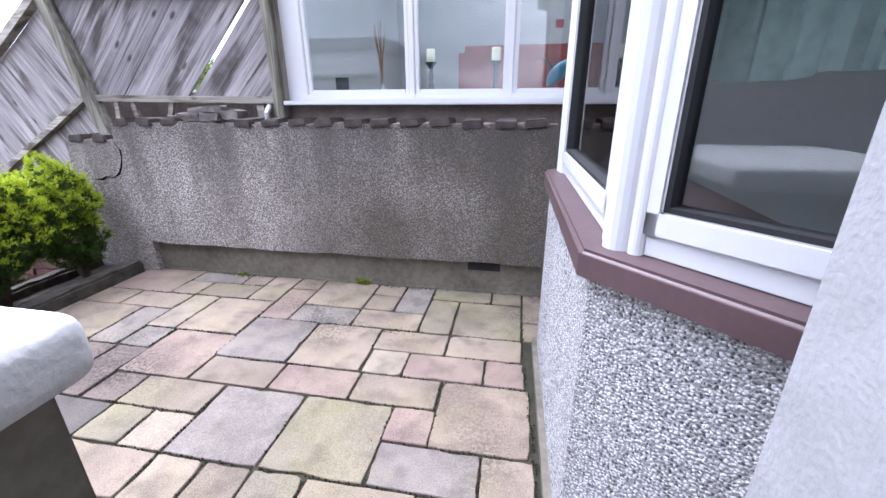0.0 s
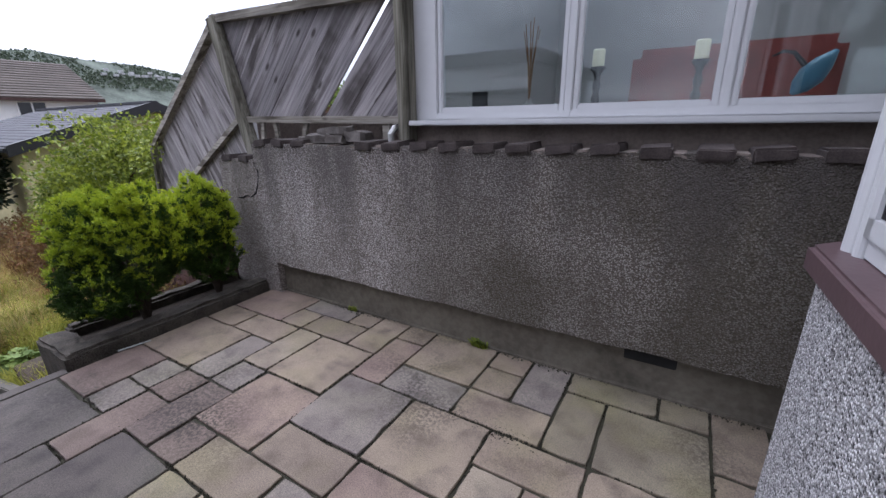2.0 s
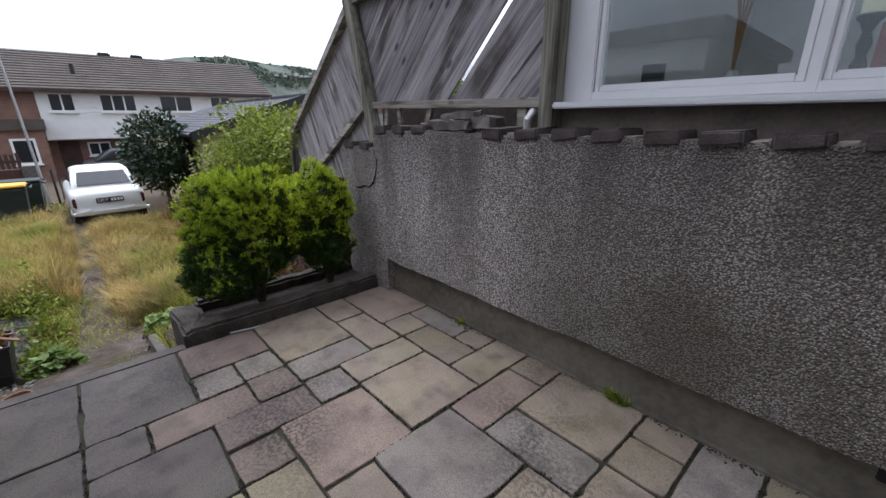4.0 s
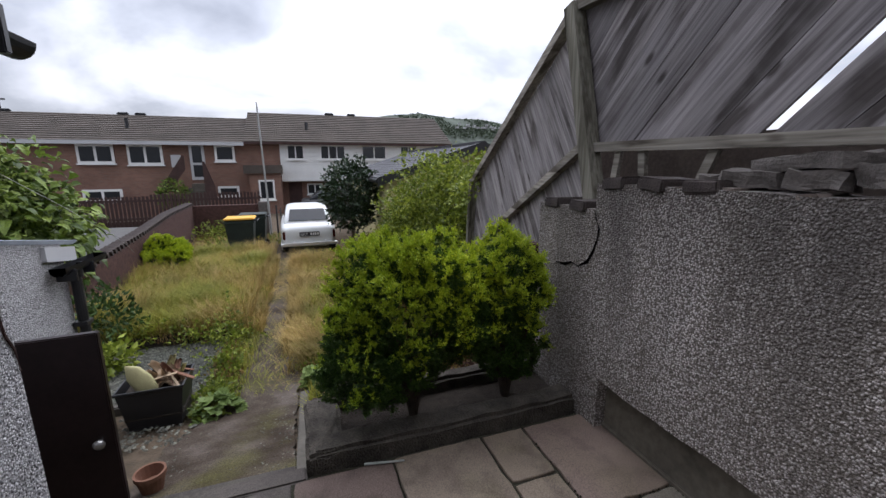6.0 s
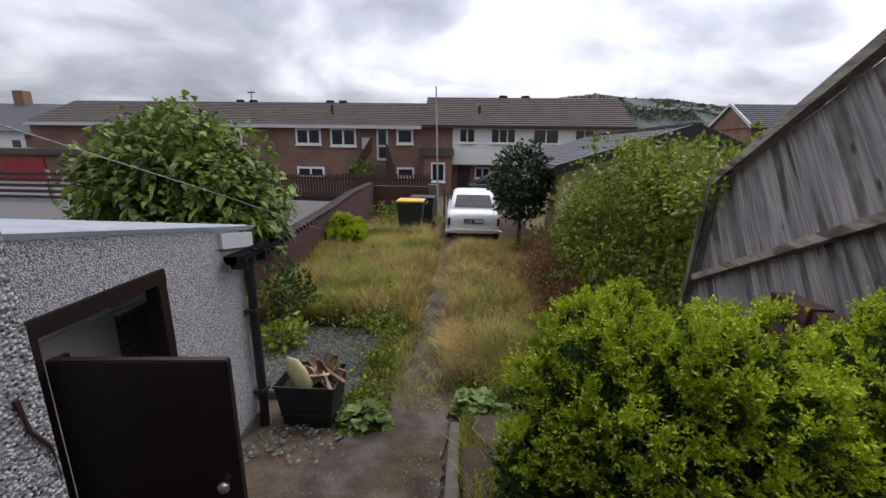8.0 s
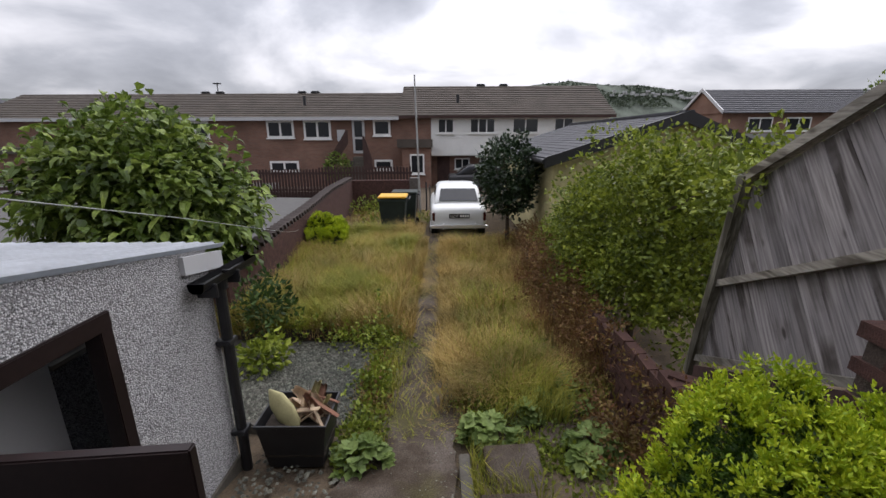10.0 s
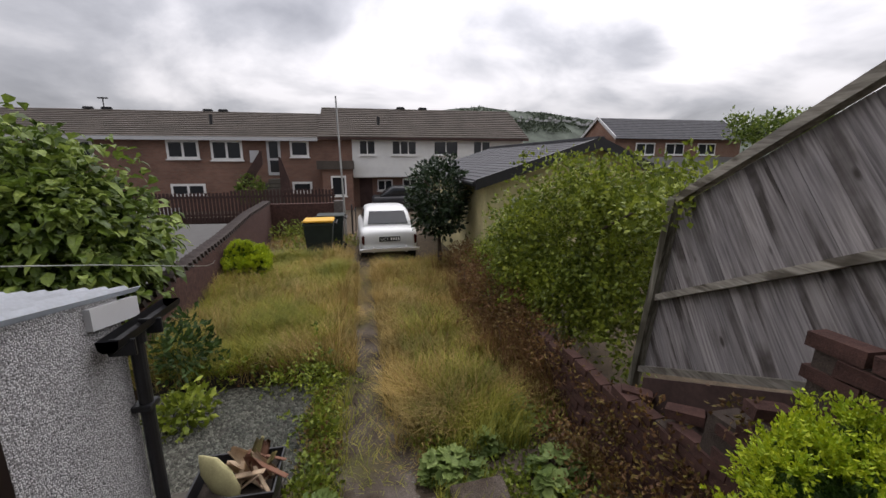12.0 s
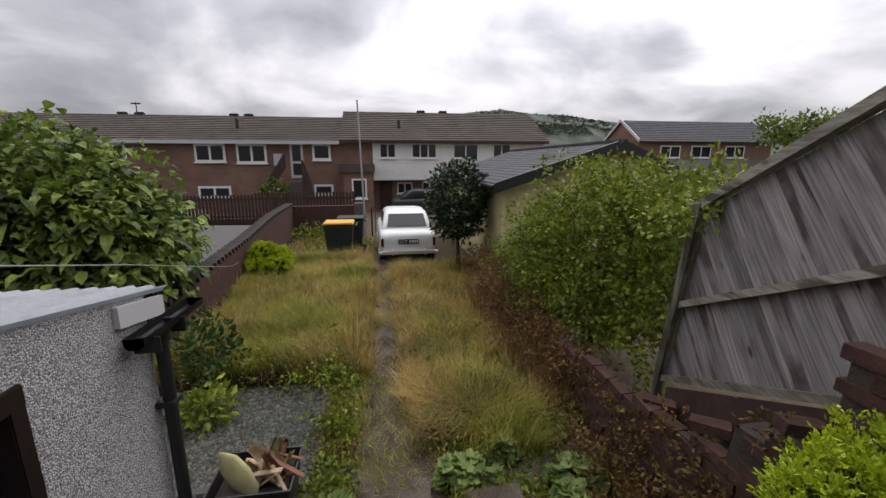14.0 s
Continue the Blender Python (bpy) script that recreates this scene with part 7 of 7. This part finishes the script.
def build_hills():
    v, f = [], []
    n = 220
    for i in range(n + 1):
        y = -900 + 1800 * i / n
        top = float(np.interp(y, [p[0] for p in RIDGE], [p[1] for p in RIDGE])) + 1.2 * noise.noise((y * 0.05, 2, 0)) + 0.8 * noise.noise((y * 0.16, 3, 0))
        v += [(-330, y, -5), (-380, y, top * 0.55 + 2 * noise.noise((y * 0.08, 5, 0))), (-420, y, top), (-520, y, -5)]
    for i in range(n):
        for k in range(3):
            a = i * 4 + k
            f.append((a, a + 1, a + 5, a + 4))
    tagged(mesh_from("backdrop_hill", v, f, "woods"), "distant wooded hill with haze put into its grey-green", "hill", kind="structure")
    g = np.random.default_rng(77)
    yy = g.uniform(-60, 480, 16000)
    k = g.uniform(0.1, 1.0, 16000)
    top = np.interp(yy, [p[0] for p in RIDGE], [p[1] for p in RIDGE])
    P = np.stack([-372 - 48 * k, yy, top * (0.5 + 0.5 * k) - 0.5], 1)
    P = P[np.array([noise.noise((p[1] * 0.03, p[0] * 0.05, 3)) for p in P]) > -0.12]
    D = np.zeros_like(P); D[:, 2] = 0.6; D[:, 0] = 0.4
    tv, tf = leaf_cloud(g, P, D, 1.7, 0.9, 0.6)
    tagged(mesh_from("hill_woods", tv, tf, "far_leaf"), "woods on the distant hill, paled by haze put into their colour", "woods", kind="stuff")
    rng = random.Random(9)
    hm = bpy.data.meshes.new("hill_house")
    bm = box(-1.3, 1.3, -1.5, 1.5, 0, 1.3)
    bm_box(bm, -0.7, 0.7, -1.55, 1.55, 1.3, 1.8)
    bm.to_mesh(hm); bm.free()
    hm.materials.append(M["hill_wall"])
    for k in range(24):
        y = 155 + 3.4 * k + rng.uniform(-2, 2)
        o = tagged(new("hill_house", hm), "tiny white house far off on the hillside", "house", "houses on the hill")
        o.matrix_basis = pose(-392 + rng.uniform(-3, 3), y, float(np.interp(y, [p[0] for p in RIDGE], [p[1] for p in RIDGE])) * 0.78 + rng.uniform(-2.2, 2.0), 0, 0, rng.uniform(-20, 20))


build_hills()


# ---- paving slabs, one letter a slab ----
PATTERN = """
AACCEFHIIJKLLM@
AABDDFGIINKOPP@
QRRSTTGUUVVOPP#
WWXSTTYYZZaabb.
WWXcddYYZZeffg.
hijkddllmmnnoo.
hpqkrssttuuvoo.
wwqxxyzttuu112.
ww3xx445678899.
!!$$%%&5678899.
!!$$==&(()**--.
++~~==::()**--.
""".split()
COLUMNS = (-3.03, -2.70, -2.465, -2.23, -2.0, -1.785, -1.54, -1.31, -1.07, -0.85, -0.615, -0.38, -0.16, 0.07, 0.295, 0.53)
ROWS = (2.8, 2.605, 2.375, 2.14, 1.91, 1.685, 1.46, 1.238, 1.01, 0.785, 0.555, 0.325, 0.1)
SLAB_KINDS = {"pink": "AGdmfgv", "grey": "CUXcipYt1K", "stain": "hjqkr", "dark": "wx3!$+~", "green": "OPMyu7L", "cream": "Sze"}


def slab_shape(w, d, rng):
    """A thin slab with chipped, slightly wavy edges and a worn arris."""
    def ring(inset, z, wob):
        pts = []
        for (ax, ay), (bx, by) in (((-1, -1), (1, -1)), ((1, -1), (1, 1)), ((1, 1), (-1, 1)), ((-1, 1), (-1, -1))):
            n = 7
            for k in range(n):
                t = k / n
                e = wob[len(pts)] + inset + (0.0025 if k == 0 else 0.0)
                x, y = ax + (bx - ax) * t, ay + (by - ay) * t
                px, py = x * w, y * d
                if abs(x) == 1:
                    px -= x * e
                if abs(y) == 1:
                    py -= y * e
                pts.append((px, py, z))
        return pts
    wob = [rng.uniform(-0.002, 0.0035) + (0.008 if rng.random() < 0.05 else 0.0) for _ in range(28)]
    bm = bmesh.new()
    rings = [[bm.verts.new(p) for p in ring(i_, z_, wob)] for i_, z_ in ((0.0, -0.03), (0.0, -0.004), (0.0032, 0.0))]
    for r0, r1 in zip(rings, rings[1:]):
        for k in range(28):
            bm.faces.new((r0[k], r0[(k + 1) % 28], r1[(k + 1) % 28], r1[k]))
    bm.faces.new(rings[-1])
    return bm


def build_patio():
    p = base("patio", -1.3, 1.5, 0, "patio of mixed buff, pink and grey paving slabs with mossy joints", "patio", kind="structure")
    cells = {}
    for r, row in enumerate(PATTERN):
        for c, ch in enumerate(row):
            cells.setdefault(ch, []).append((c, r))
    rng = random.Random(21)
    for ch, cs in cells.items():
        if ch == ".":
            continue
        y1, y0 = ROWS[min(r for _, r in cs)], ROWS[max(r for _, r in cs) + 1]
        lean = 0.055 * min(1.0, max(0.0, (2.05 - (y0 + y1) / 2) / 0.8))
        x0, x1 = COLUMNS[min(c for c, _ in cs)] + (lean if min(c for c, _ in cs) else 0.0), COLUMNS[max(c for c, _ in cs) + 1] + lean
        kind = next((k for k, v in SLAB_KINDS.items() if ch in v), "buff")
        g = rng.uniform(0.004, 0.0075)
        o = part("paving_slab", slab_shape((x1 - x0) / 2 - g, (y1 - y0) / 2 - g, rng), "slab_" + kind, p)
        o.matrix_parent_inverse = p.matrix_basis.inverted()
        o.matrix_basis = pose((x0 + x1) / 2, (y0 + y1) / 2, rng.uniform(-0.003, 0.002), rng.uniform(-0.35, 0.35), rng.uniform(-0.35, 0.35), rng.uniform(-0.4, 0.4))


build_patio()


def build_joint_moss():
    """Crumbs of black moss and soil that swell out of the joints, thickest along the wall's foot."""
    rng = np.random.default_rng(61)
    V, F = [], []
    def crumb(x, y, r):
        k, a = len(V), rng.uniform(0, 6)
        for j in range(6):
            q = r * rng.uniform(0.6, 1.2)
            V.append((x + q * math.cos(a + j * 1.047), y + q * math.sin(a + j * 1.047), -0.006))
        V.append((x, y, 0.002 + r * rng.uniform(0.25, 0.5)))
        for j in range(6):
            F.append((k + j, k + (j + 1) % 6, k + 6))
    for r, y in enumerate(ROWS[1:-3]):
        for x in rng.uniform(-2.9, 0.3, 190):
            c = next(i for i in range(14) if x <= COLUMNS[i + 1] or i == 13)
            if PATTERN[r][c] != PATTERN[r + 1][c] and noise.noise((x * 2.3, y * 2.3, 4)) > -0.12:
                crumb(x, y + rng.normal(0, 0.004), rng.uniform(0.003, 0.008))
    for c, x in enumerate(COLUMNS[1:-1]):
        for y in rng.uniform(0.8, 2.8, 150):
            r = next(i for i in range(12) if y >= ROWS[i + 1])
            if PATTERN[r][c] != PATTERN[r][c + 1] and noise.noise((x * 2.3, y * 2.3, 4)) > -0.12:
                lean = 0.055 * min(1.0, max(0.0, (2.05 - (ROWS[r] + ROWS[r + 1]) / 2) / 0.8))
                crumb(x + lean + rng.normal(0, 0.004), y, rng.uniform(0.003, 0.008))
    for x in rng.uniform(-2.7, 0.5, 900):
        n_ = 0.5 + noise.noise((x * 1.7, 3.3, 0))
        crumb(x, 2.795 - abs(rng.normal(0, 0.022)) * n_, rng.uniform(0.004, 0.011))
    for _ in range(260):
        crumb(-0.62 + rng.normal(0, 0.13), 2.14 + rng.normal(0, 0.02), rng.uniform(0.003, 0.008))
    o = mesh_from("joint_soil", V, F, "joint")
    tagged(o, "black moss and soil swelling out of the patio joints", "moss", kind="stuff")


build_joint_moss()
